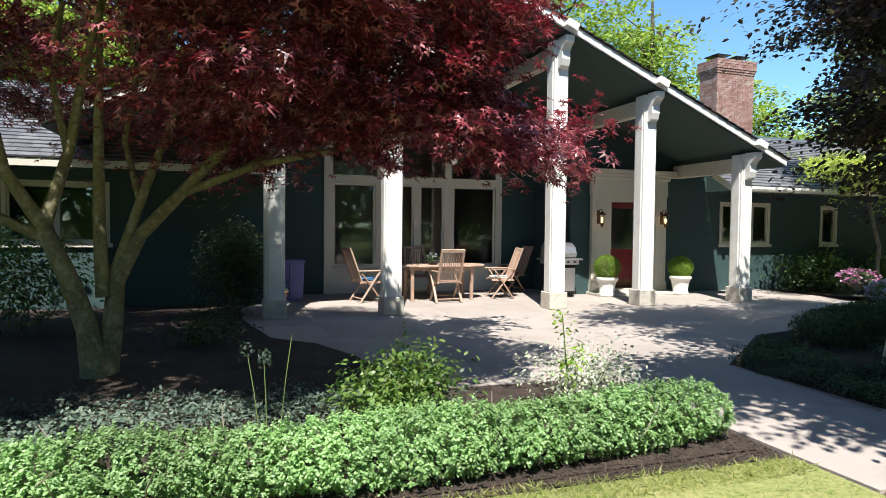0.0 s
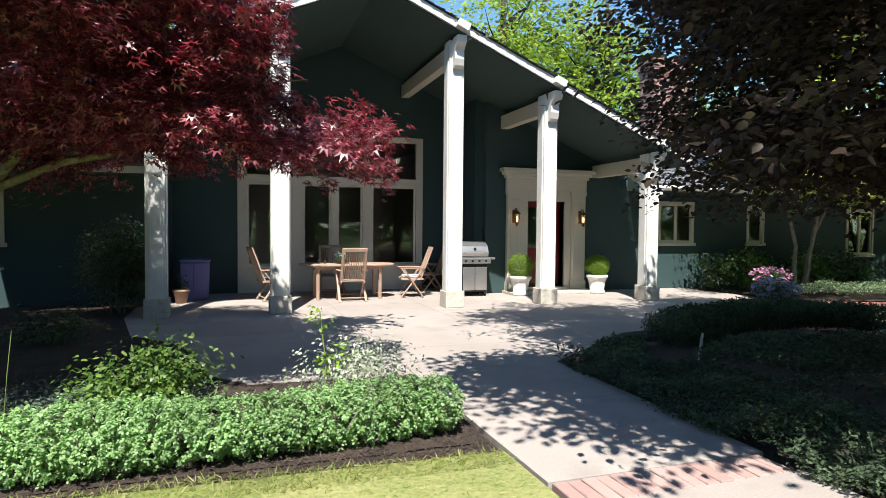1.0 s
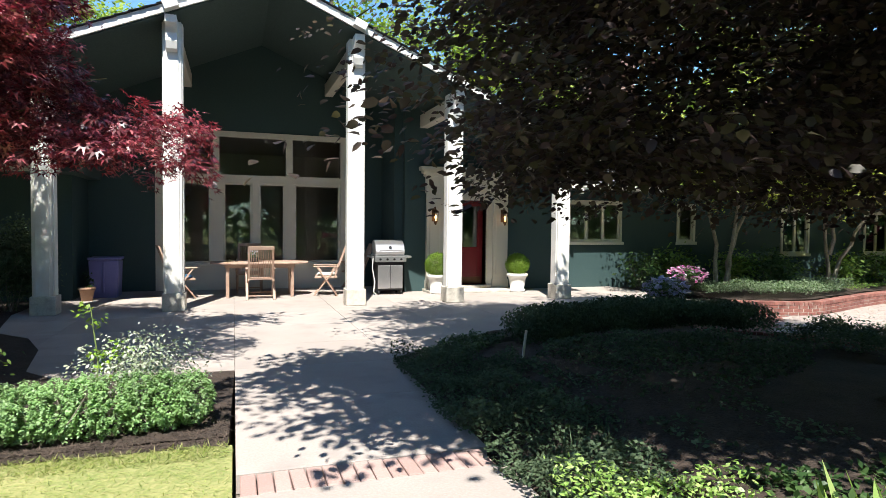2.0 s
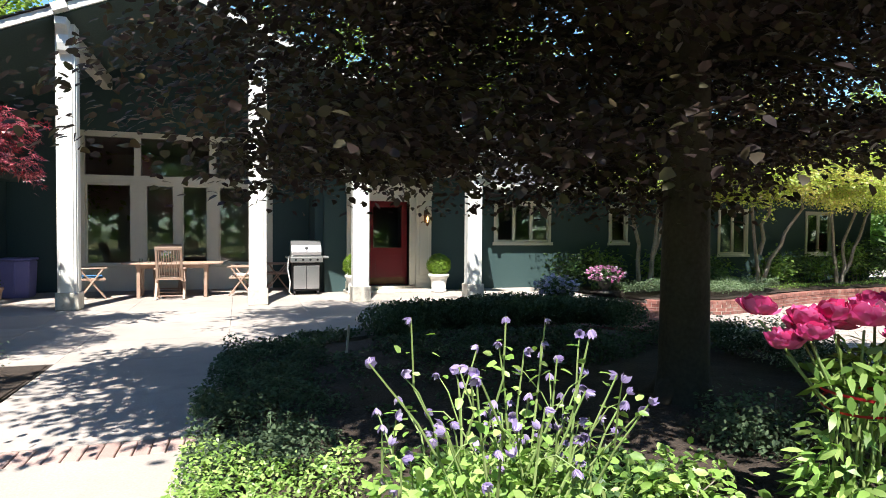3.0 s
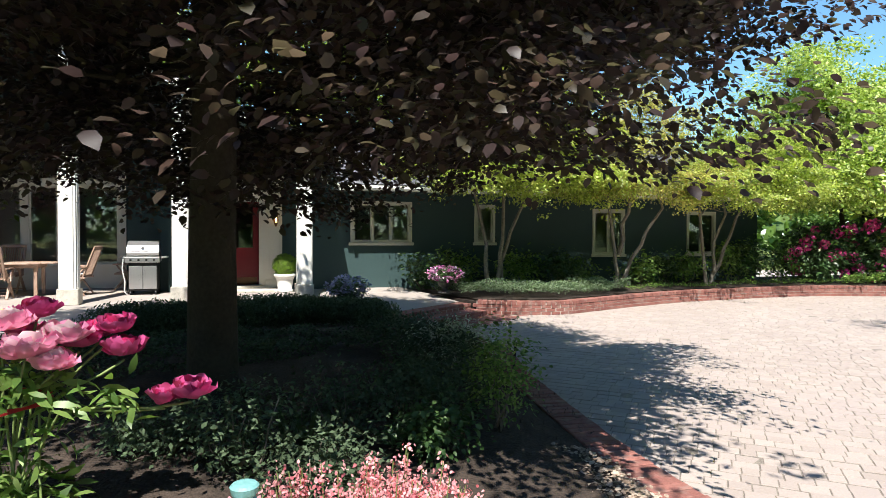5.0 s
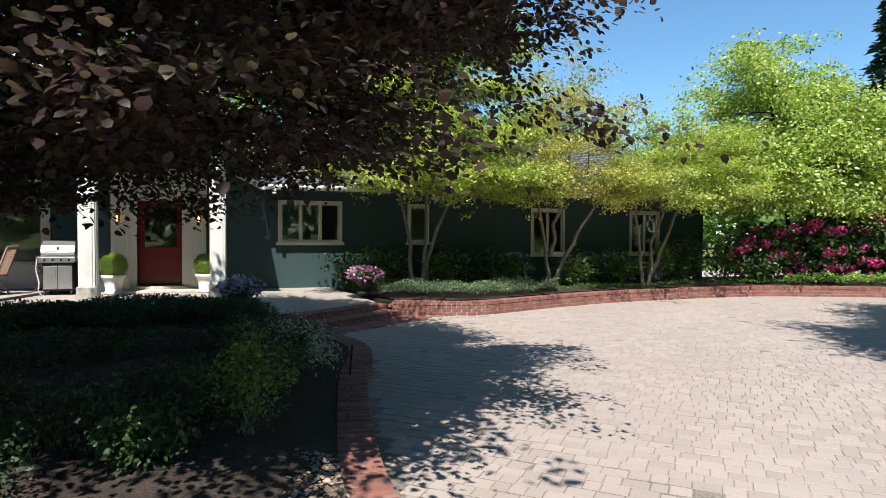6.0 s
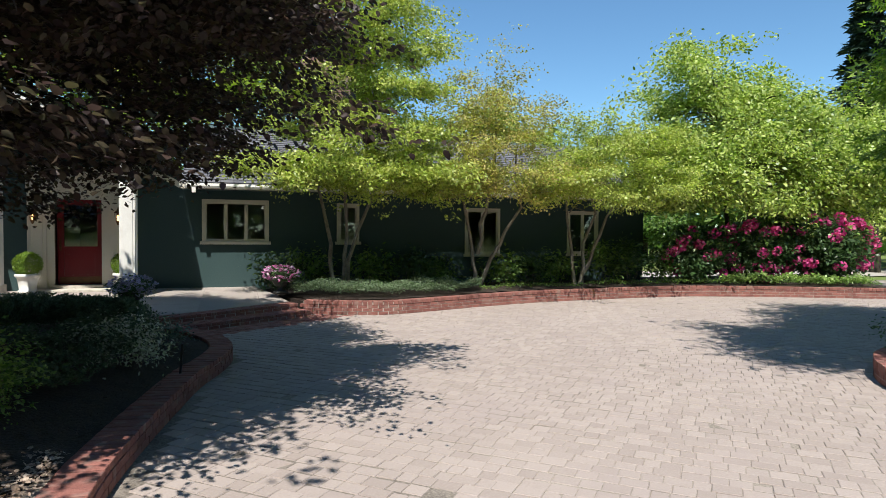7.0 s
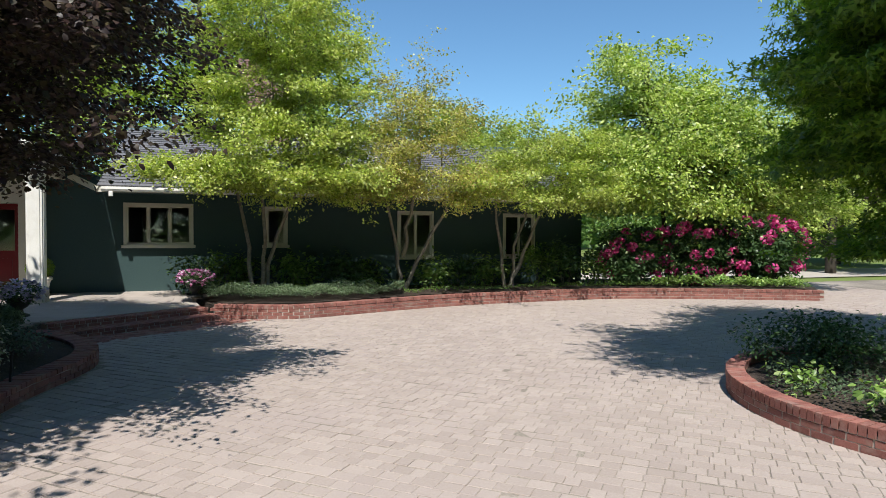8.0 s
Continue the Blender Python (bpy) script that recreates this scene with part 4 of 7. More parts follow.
def lantern(x):
    g = thing("wall_lantern", (x, WY - 0.12, 1.70), "bronze wall lantern with a warm lit bulb", "lantern", "door lanterns")
    part("back_plate", boxes((-0.05, 0.05, 0.0, 0.018, -0.04, 0.28), bevel=0.01), M["bronze"], g)
    bm = bmesh.new()
    tube(bm, [(0, 0.0, 0.22), (0, -0.06, 0.30), (0, -0.13, 0.30), (0, -0.15, 0.24)], [0.012] * 4, 8)
    part("arm", bm, M["bronze"], g)
    c = Matrix.Translation((0, -0.15, 0))
    part("cap", lathe(bmesh.new(), [(0.09, 0.17), (0.085, 0.185), (0.05, 0.22), (0.018, 0.245), (0.018, 0.26)], 10, c), M["bronze"], g)
    part("base", lathe(bmesh.new(), [(0.01, -0.12), (0.028, -0.09), (0.045, -0.04), (0.052, -0.03), (0.03, -0.02)], 10, c), M["bronze"], g)
    bm = bmesh.new()
    for i in range(6):
        a = math.pi / 3 * i
        stick(bm, (0.05 * math.cos(a), -0.15 + 0.05 * math.sin(a), -0.03), (0.08 * math.cos(a), -0.15 + 0.08 * math.sin(a), 0.18), 0.008, 0.008)
    part("cage", bm, M["bronze"], g)
    part("bulb", lathe(bmesh.new(), [(0.012, -0.02), (0.016, 0.02), (0.026, 0.06), (0.018, 0.10), (0.004, 0.12)], 10, c), M["flame"], g, "glowing flame bulb")


lantern(-2.47)
lantern(-0.69)


def chimney():
    c = thing("chimney", (4.84, 6.0, 3.85), "red brick chimney with a flared top and flue caps", "chimney")
    part("mortar_core", boxes((-0.74, 0.74, -0.38, 0.38, 0, 3.20)), M["mortar"], c)
    verts, faces = [], []

    def brick_box(x0, x1, y0, y1, z0, z1):
        k = len(verts)
        verts.extend([(x0, y0, z0), (x1, y0, z0), (x1, y1, z0), (x0, y1, z0), (x0, y0, z1), (x1, y0, z1), (x1, y1, z1), (x0, y1, z1)])
        faces.extend([(k, k + 1, k + 5, k + 4), (k + 1, k + 2, k + 6, k + 5), (k + 2, k + 3, k + 7, k + 6), (k + 3, k, k + 4, k + 7), (k + 4, k + 5, k + 6, k + 7)])
    for r in range(42):
        z = 0.02 + r * 0.076
        flare = 0.0 if r < 36 else 0.02 * min(3, r - 35)
        hx, hy = 0.75 + flare, 0.39 + flare
        x = -hx - (r % 2) * 0.1
        while x < hx:
            a, b = max(x, -hx), min(x + 0.20, hx)
            if b - a > 0.02:
                brick_box(a, b, -hy, -hy + 0.1, z, z + 0.065)
            x += 0.211
        y = -hy + 0.1 - (1 - r % 2) * 0.1
        while y < hy:
            a, b = max(y, -hy + 0.105), min(y + 0.20, hy)
            if b - a > 0.02:
                brick_box(-hx, -hx + 0.1, a, b, z, z + 0.065)
            y += 0.211
    me = bpy.data.meshes.new("brickwork")
    me.from_pydata(verts, [], faces)
    me.materials.append(M["chimney_brick"])
    ob = new("brickwork", me)
    ob.parent = c
    tagged(ob, kind="stuff")
    for x in (-0.40, 0.38):
        bm = boxes((x - 0.27, x + 0.27, -0.30, 0.30, 3.36, 3.39))
        for dx in (-0.2, 0.2):
            for dy in (-0.2, 0.2):
                stick(bm, (x + dx, dy, 3.18), (x + dx, dy, 3.37), 0.02, 0.02)
        part("flue_cap", bm, M["dark_metal"], c)


chimney()


# ---- trees ----
def red_maple():
    rng = np.random.default_rng(11)
    t = thing("japanese_maple", (-11.8, -3.9, 0.05), "large red-leaved Japanese maple with forked grey trunk", "tree")
    bm = bmesh.new()
    tube(bm, [(0.02, 0, -0.15), (-0.01, 0, 0.15), (-0.06, 0.0, 0.5), (-0.20, 0, 0.95), (-0.42, 0.05, 1.45)], [0.17, 0.125, 0.10, 0.085, 0.072], 10)
    tube(bm, [(0.05, 0.06, -0.05), (0.12, 0.08, 0.45), (0.16, 0.1, 0.95), (0.36, 0.15, 1.38)], [0.12, 0.095, 0.08, 0.065], 10)
    part("limb", tube(bmesh.new(), [(0.06, 0.04, 0.8), (0.02, 0.1, 1.5), (0.0, 0.2, 2.4), (0.05, 0.1, 3.6)], [0.07, 0.058, 0.046, 0.02], 8), M["bark_maple"], t, "", True)
    part("limb", tube(bmesh.new(), [(-0.42, 0.05, 1.45), (-0.68, -0.1, 1.95), (-0.85, -0.2, 2.9), (-0.8, -0.3, 4.2)], [0.066, 0.052, 0.042, 0.018], 8), M["bark_maple"], t, "", True)
    part("limb", tube(bmesh.new(), [(-0.62, -0.06, 1.85), (-1.05, 0.1, 2.4), (-1.6, 0.1, 3.2), (-2.0, 0.2, 4.2)], [0.045, 0.038, 0.03, 0.012], 7), M["bark_maple"], t, "", True)
    part("limb", tube(bmesh.new(), [(-0.42, 0.05, 1.45), (-0.26, 0.3, 2.2), (-0.10, 0.2, 3.0), (0.3, 0.0, 4.4)], [0.062, 0.05, 0.04, 0.018], 8), M["bark_maple"], t, "", True)
    part("limb", tube(bmesh.new(), [(-0.27, 0.28, 2.15), (-0.42, 0.4, 2.8), (-0.36, 0.5, 3.6), (-0.5, 0.5, 4.4)], [0.04, 0.032, 0.025, 0.01], 7), M["bark_maple"], t, "", True)
    part("limb", tube(bmesh.new(), [(0.36, 0.15, 1.38), (0.72, 0.1, 1.78), (1.15, -0.1, 2.25), (1.6, -0.2, 2.95), (2.1, -0.3, 4.0)], [0.066, 0.056, 0.048, 0.036, 0.016], 8), M["bark_maple"], t, "", True)
    part("limb", tube(bmesh.new(), [(0.72, 0.1, 1.78), (1.45, -0.2, 2.08), (2.3, -0.5, 2.25), (3.2, -0.7, 2.5)], [0.045, 0.038, 0.028, 0.010], 7), M["bark_maple"], t, "", True)
    part("limb", tube(bmesh.new(), [(1.3, -0.13, 2.02), (1.75, -0.1, 2.35), (2.1, 0.1, 2.8), (2.6, 0.1, 3.4)], [0.034, 0.028, 0.022, 0.01], 7), M["bark_maple"], t, "", True)
    part("limb", tube(bmesh.new(), [(0.12, 0.1, 0.95), (0.42, 0.2, 1.9), (0.78, 0.3, 2.9), (1.0, 0.2, 4.2)], [0.055, 0.044, 0.034, 0.015], 7), M["bark_maple"], t, "", True)
    part("limb", tube(bmesh.new(), [(-0.42, 0.05, 1.35), (-1.0, -0.2, 1.7), (-1.4, -0.4, 2.3), (-1.7, -0.4, 3.3)], [0.05, 0.042, 0.032, 0.014], 7), M["bark_maple"], t, "", True)
    part("limb", tube(bmesh.new(), [(0.78, 0.3, 2.9), (1.3, 0.2, 3.3), (1.7, 0.1, 3.9)], [0.028, 0.02, 0.01], 6), M["bark_maple"], t, "", True)
    part("limb", tube(bmesh.new(), [(0.36, 0.18, 1.7), (0.20, 0.35, 2.3), (0.30, 0.5, 3.0), (0.15, 0.6, 3.9)], [0.036, 0.03, 0.024, 0.010], 7), M["bark_maple"], t, "", True)
    blobs = [((1.9, -1.6, 3.5), (1.7, 1.5, 1.2)), ((0.4, -1.2, 4.7), (2.7, 2.8, 1.3)), ((-1.8, -0.8, 4.6), (2.6, 2.8, 1.2)), ((2.9, -1.2, 2.7), (1.15, 1.0, 0.6)), ((3.55, -0.9, 2.4), (0.85, 0.65, 0.36)), ((1.6, -1.7, 3.1), (1.6, 1.2, 0.8)), ((1.2, 0.6, 3.0), (1.7, 1.3, 0.9)), ((-0.5, -2.3, 4.0), (2.4, 1.5, 0.9)), ((2.0, -0.2, 2.4), (1.5, 1.1, 0.5)), ((-3.6, -0.3, 4.4), (2.2, 2.4, 1.1)), ((0.0, 1.9, 4.3), (2.6, 1.4, 1.0)), ((-2.6, 1.7, 4.3), (2.3, 1.5, 1.0)), ((4.1, -0.75, 2.25), (0.65, 0.5, 0.22)), ((-2.0, 1.4, 3.1), (1.6, 1.2, 0.5)), ((1.6, 1.3, 4.6), (1.6, 1.6, 0.5)), ((2.2, -0.2, 4.7), (1.1, 1.2, 0.5)), ((2.4, 0.9, 4.0), (0.9, 1.0, 0.4))]
    d = sprays(blobs, 5200, 17, rng, 0.16, 0.3, 0.45, 0.42, 1.85, bough=0.26, crowd=12, across=0.85, along=0.7)
    keep = (d[0][:, 0] < 3.5) | (d[0][:, 2] < 2.7)
    open_side = (d[0][:, 0] < 0.5) & (d[0][:, 2] > 2.6) & (d[0][:, 2] < 4.6) & (d[0][:, 1] < 1.2)       # bare inner limbs
    keep &= ~(open_side & (np.sin(d[0][:, 0] * 5.1 + d[0][:, 2] * 4.3) > -0.75))
    keep &= (d[0][:, 0] < 4.65) & ((d[0][:, 0] < 3.2) | (d[0][:, 1] < 0.1))
    d = tuple(a[keep] for a in d[:3]) + (d[3],)
    for m in d[3][::60]:
        src = min(((1.75, -0.2, 2.9), (0.4, 0, 3.6), (-0.8, -0.3, 3.4), (2.3, -0.5, 2.3), (1.1, 0.2, 3.8)), key=lambda s: (s[0] - m[0]) ** 2 + (s[1] - m[1]) ** 2 + (s[2] - m[2]) ** 2)
        twig = bmesh.new()
        limbs(twig, src, [m], 0.022, rng, 0.004, 5, 0.05, 4)
        part("limb", twig, M["bark_maple"], t, "", True)
    part("trunk", bm, M["bark_maple"], t, "smooth grey-brown forked trunk and limbs", True)
    # Sprays above the view, added to shade the terrace before the porch.
    porch_side = sprays([((2.9, -0.8, 5.0), (1.2, 1.1, 0.3)), ((1.6, 0.4, 5.2), (1.2, 1.2, 0.3))], 420, 16, np.random.default_rng(79), 0.15, 0.3, 0.45, 0.5, None, bough=0.26, crowd=28, across=0.85, along=0.9)
    # Unseen high and western sprays, added to darken the terrace and left wall.
    top = sprays([((-5.0, -1.5, 4.3), (2.4, 2.6, 1.2)), ((-2.0, -2.4, 5.4), (3.0, 2.2, 0.9)), ((1.0, -0.6, 5.7), (1.8, 2.2, 0.6)), ((-3.0, 0.5, 5.3), (3.0, 2.4, 0.8)), ((-6.5, 0.5, 3.6), (1.8, 2.0, 1.0)), ((0.8, -3.3, 5.1), (1.7, 1.4, 0.45))], 2700, 16, rng, 0.20, 0.3, 0.45, 0.42, 1.85, bough=0.30)
    top = tuple(np.concatenate(a) for a in zip(top, porch_side))
    add_leaves("shade_crown", t, top, 0.13, KITE, L["maple"], rng)
    add_leaves("crown", t, d, 0.096, PALM, L["maple"], rng, "deep red finely cut leaves")


red_maple()


def copper_beech():
    rng = np.random.default_rng(12)
    t = thing("copper_beech", (-1.75, -8.4, 0.08), "broad copper beech with straight dark trunk", "tree")
    bm = bmesh.new()
    tube(bm, [(0, 0, -0.15), (0, 0, 0.05), (0, 0, 0.3), (0, 0.0, 1.2), (0.02, 0.02, 2.4), (0, 0.05, 4.0), (0.05, 0.0, 6.2), (0.0, 0.0, 8.2)], [0.27, 0.225, 0.195, 0.18, 0.165, 0.13, 0.08, 0.03], 14)
    for a in (0.4, 1.9, 3.3, 4.9):
        part("root", tube(bmesh.new(), [(0.1 * math.cos(a), 0.1 * math.sin(a), 0.22), (0.24 * math.cos(a), 0.24 * math.sin(a), 0.06), (0.5 * math.cos(a), 0.5 * math.sin(a), -0.06)], [0.10, 0.085, 0.04], 7), M["bark_beech"], t, "", True)
    blobs = [((0.75, 1.5, 4.3), (4.25, 4.0, 2.0)), ((0.2, -2.2, 3.6), (1.9, 1.2, 0.8)), ((2.6, 1.2, 3.2), (2.0, 2.2, 1.1)), ((0.7, -1.2, 3.3), (2.8, 1.5, 1.1)), ((0.5, 1.5, 2.7), (3.5, 3.0, 0.8)), ((-1.6, 1.7, 3.6), (1.8, 1.6, 1.3)), ((2.0, -1.9, 3.2), (1.5, 1.1, 0.8)), ((2.9, 1.6, 3.3), (1.7, 2.0, 1.0)), ((2.8, 1.6, 2.4), (1.6, 1.8, 0.35)), ((3.0, 2.6, 3.7), (1.6, 1.8, 1.1)), ((1.7, -2.0, 2.7), (1.6, 1.3, 0.6)), ((4.1, -0.8, 3.25), (1.15, 1.0, 0.85)), ((3.6, -0.4, 4.3), (1.5, 1.4, 0.7)), ((2.9, -1.7, 3.4), (1.3, 1.0, 0.7))]
    thick = sprays(blobs, 5000, 20, rng, 0.16, 0.22, 0.30, 0.40, 1.62, bough=0.30, crowd=20, across=0.7, along=1.6)
    # Sprays mostly above the view, placed to throw shade on path and bed.
    upper = sprays([((-0.3, -0.5, 5.4), (5.6, 4.1, 0.6)), ((0.0, 0.2, 6.4), (2.4, 2.2, 0.8)), ((2.0, -3.7, 5.3), (0.9, 1.0, 0.3)), ((-2.8, -2.5, 5.2), (2.0, 1.2, 0.4)), ((-4.5, -0.2, 5.0), (1.5, 1.5, 0.4)), ((1.8, 3.8, 5.8), (1.9, 1.3, 0.5))], 4800, 15, rng, 0.17, 0.25, 0.30, 0.5, None, bough=0.30, crowd=24, across=0.75, along=1.5)
    south = sprays([((0.5, -3.5, 5.3), (1.7, 0.8, 0.3))], 360, 15, np.random.default_rng(77), 0.17, 0.25, 0.30, 0.5, None, bough=0.28, crowd=28, across=0.75, along=1.2)
    upper = tuple(np.concatenate([a, b]) for a, b in zip(upper, south))
    airy = sprays([((-2.7, 0.5, 2.9), (1.4, 1.5, 1.0)), ((-1.8, -0.8, 2.9), (1.5, 1.5, 0.9)), ((-2.7, 0.4, 2.1), (1.3, 1.5, 0.4))], 620, 18, rng, 0.20, 0.22, 0.35, 0.45, 1.65, bough=0.26, crowd=16, along=1.5)
    fringe = sprays([((0.2, 0.9, 1.95), (4.0, 2.6, 0.32)), ((1.7, -2.0, 2.05), (1.5, 1.2, 0.25))], 440, 16, rng, 0.20, 0.3, 0.45, 0.35, 1.45, bough=0.30)
    trim = thick[0][:, 1] > -2.9 - 0.4 * np.maximum(0, thick[0][:, 2] - 3.5)      # the side towards the lawn was cut back
    trim &= thick[0][:, 0] < 6.2 - 0.25 * np.abs(thick[0][:, 1])
    thick = tuple(a[trim] for a in thick[:3]) + (thick[3],)
    west_end = (upper[0][:, 0] > -2) | (upper[0][:, 1] < 0.84 * upper[0][:, 0] + 5.3)
    upper = tuple(a[west_end] for a in upper[:3]) + (upper[3],)
    rim = np.random.default_rng(78)
    west = sprays([((-1.8, 2.9, 3.9), (1.2, 1.2, 0.9)), ((-1.7, 2.6, 2.6), (1.1, 1.2, 0.5))], 900, 18, rim, 0.17, 0.22, 0.30, 0.45, 1.7, bough=0.27, crowd=20, across=0.75, along=1.4)
    house = sprays([((2.3, 3.7, 5.2), (2.1, 1.5, 0.6)), ((3.3, 2.3, 4.8), (1.6, 1.7, 0.6)), ((0.6, 3.2, 5.6), (2.2, 1.6, 0.6))], 1500, 19, rim, 0.17, 0.22, 0.30, 0.5, None, bough=0.30, crowd=20, across=0.75, along=1.4)
    skirt = sprays([((1.4, 0.9, 2.35), (2.4, 2.2, 0.30)), ((-0.4, 1.2, 2.3), (2.4, 1.8, 0.28))], 420, 18, rim, 0.18, 0.25, 0.40, 0.45, 1.6, bough=0.28, crowd=14, along=1.3)
    # Out-of-view sprays, placed to shade the path, terrace and south bed.
    path_side = sprays([((-4.0, 0.1, 4.9), (1.0, 1.2, 0.5)), ((-3.0, 2.6, 7.4), (1.2, 1.1, 0.5)), ((-4.0, -1.2, 5.2), (0.8, 0.7, 0.4)), ((-0.2, -4.2, 5.2), (0.9, 0.6, 0.3))], 640, 16, rim, 0.15, 0.22, 0.30, 0.5, None, bough=0.26, crowd=32, across=0.75, along=1.4)
    upper = tuple(np.concatenate(a) for a in zip(upper, path_side))
    # Mostly unseen sprays, placed to deepen the crown's shade on the drive.
    drive_side = sprays([((4.0, 0.2, 4.7), (1.3, 1.5, 0.4)), ((3.3, 2.2, 4.8), (1.2, 1.2, 0.4)), ((4.6, -0.8, 4.6), (0.9, 0.8, 0.3)), ((3.2, -1.4, 3.2), (1.1, 0.8, 0.6)), ((2.6, 0.2, 5.0), (1.5, 1.8, 0.4))], 1700, 18, rim, 0.16, 0.22, 0.30, 0.5, None, bough=0.27, crowd=28, across=0.75, along=1.4)
    thick = tuple(np.concatenate(a) for a in zip(thick, west, house, skirt, drive_side))
    near = tuple(np.concatenate([a, b]) for a, b in zip(airy, fringe))
    for m in np.concatenate([thick[3], upper[3], near[3]])[::230]:
        z = min(max(m[2] - 0.5, 2.7), 7)
        twig = bmesh.new()
        limbs(twig, (0, 0.02, z), [m], 0.030, rng, 0.003, 5, 0.05, 5)
        part("limb", twig, M["bark_beech"], t, "", True)
    part("trunk", bm, M["bark_beech"], t, "smooth dark grey trunk", True)
    add_leaves("crown", t, thick, 0.069, WIDE, L["beech"], rng, "dark copper-purple oval leaves")
    add_leaves("shade_crown", t, upper, 0.115, KITE, L["beech"], rng, "dark copper-purple oval leaves")
    add_leaves("outer_sprays", t, near, 0.072, WIDE, L["beech"], rng, "dark copper-purple oval leaves")


copper_beech()


def slim_tree(at, seed, blobs, count, leaf=0.05, per=26, mat="light", label="light green multi-stemmed small tree with pale bark", stems=None, bark="bark_pale", shape=OVAL, r0=0.055, spread=0.22, category="tree", name="multi_stem_tree", group="house bed trees", flat=0.4, shell=0.34, low=None, bough=0.26, round_=0.42, crowd=26):
    rng = np.random.default_rng(seed)
    t = thing(name, at, label, category, group)
    bm = bmesh.new()
    d = sprays(blobs, count, per, rng, spread, flat, 0.15, shell, low, 0.8, bough=bough, crowd=crowd, round_=round_, across=0.8, along=1.2)
    mids = d[3]
    for foot, mid, top in stems:
        tube(bm, bend(foot, mid, rng, 4, 0.10) + bend(mid, top, rng, 4, 0.14)[1:], [r0 * f for f in (1.25, 1.0, 0.92, 0.85, 0.78, 0.65, 0.5, 0.34, 0.2)], 7)
    tops = [tuple(np.array(s[1]) * (1 - f) + np.array(s[2]) * f) for s in stems for f in (0.25, 0.45, 0.65, 0.85)]
    for m in mids[::70]:
        src = min(tops, key=lambda s: (s[0] - m[0]) ** 2 + (s[1] - m[1]) ** 2 + (s[2] - m[2]) ** 2)
        twig = bmesh.new()
        limbs(twig, src, [m], r0 * 0.35, rng, 0.003, 5, 0.05, 4)
        part("limb", twig, M[bark], t, "", True)
    part("trunk", bm, M[bark], t, "", True)
    add_leaves("crown", t, d, leaf, shape, L[mat], rng, "", 0.35)
    return t


slim_tree((4.45, 0.35, 0), 21, [((0.2, -0.7, 3.7), (2.2, 1.7, 1.0)), ((0.5, -0.5, 5.0), (2.2, 1.7, 1.2)), ((0.3, -0.4, 7.9), (1.9, 1.6, 1.0)), ((-1.3, -0.8, 2.9), (1.3, 1.2, 0.5)), ((1.6, -0.9, 3.0), (1.5, 1.3, 0.6)), ((0.4, -0.5, 6.5), (2.2, 1.7, 1.2)), ((0.1, -0.9, 2.75), (1.9, 1.2, 0.40))], 4400, 0.080, 22, spread=0.13,
          stems=[((-0.15, 0, -0.05), (-0.35, 0, 1.6), (-0.9, -0.2, 4.4)), ((0.05, 0.05, -0.05), (0.4, 0, 1.5), (0.7, -0.1, 6.2)), ((0.0, -0.1, -0.05), (0.1, -0.2, 1.3), (0.1, -0.7, 6.5))])
slim_tree((8.0, 0.35, 0), 22, [((0.1, -0.7, 3.1), (2.2, 1.6, 0.6)), ((0.6, -0.6, 4.0), (1.7, 1.4, 0.8)), ((-1.0, -0.7, 2.8), (1.3, 1.1, 0.4)), ((0.2, -0.4, 5.1), (1.3, 1.1, 0.6)), ((0.3, -0.9, 2.65), (1.9, 1.2, 0.40))], 1700, 0.068, 20, "twiggy", "thin yellow-green small tree with bare pale twigs", spread=0.15,
          stems=[((-0.1, 0, -0.05), (-0.2, 0, 1.4), (-0.3, -0.2, 5.2)), ((0.05, 0.05, -0.05), (0.75, -0.1, 1.5), (1.3, -0.2, 4.6)), ((0.02, 0.05, 0.9), (0.25, -0.1, 2.4), (0.6, -0.3, 5.4))])
slim_tree((11.2, 0.6, 0), 23, [((0.2, -0.7, 3.1), (2.2, 1.6, 0.7)), ((0.6, -0.5, 3.9), (2.1, 1.5, 0.8)), ((2.2, -0.6, 2.9), (1.6, 1.2, 0.6)), ((-1.2, -0.7, 2.8), (1.3, 1.1, 0.5)), ((0.6, -0.9, 2.65), (2.0, 1.2, 0.40))], 2200, 0.076, 22, spread=0.14,
          stems=[((-0.1, 0, -0.05), (-0.3, 0, 1.4), (-0.5, -0.2, 4.0)), ((0.05, 0.05, -0.05), (0.6, -0.1, 1.4), (1.6, -0.2, 3.4)), ((0.1, 0.0, -0.05), (0.2, 0.1, 1.2), (0.6, 0, 4.4))])
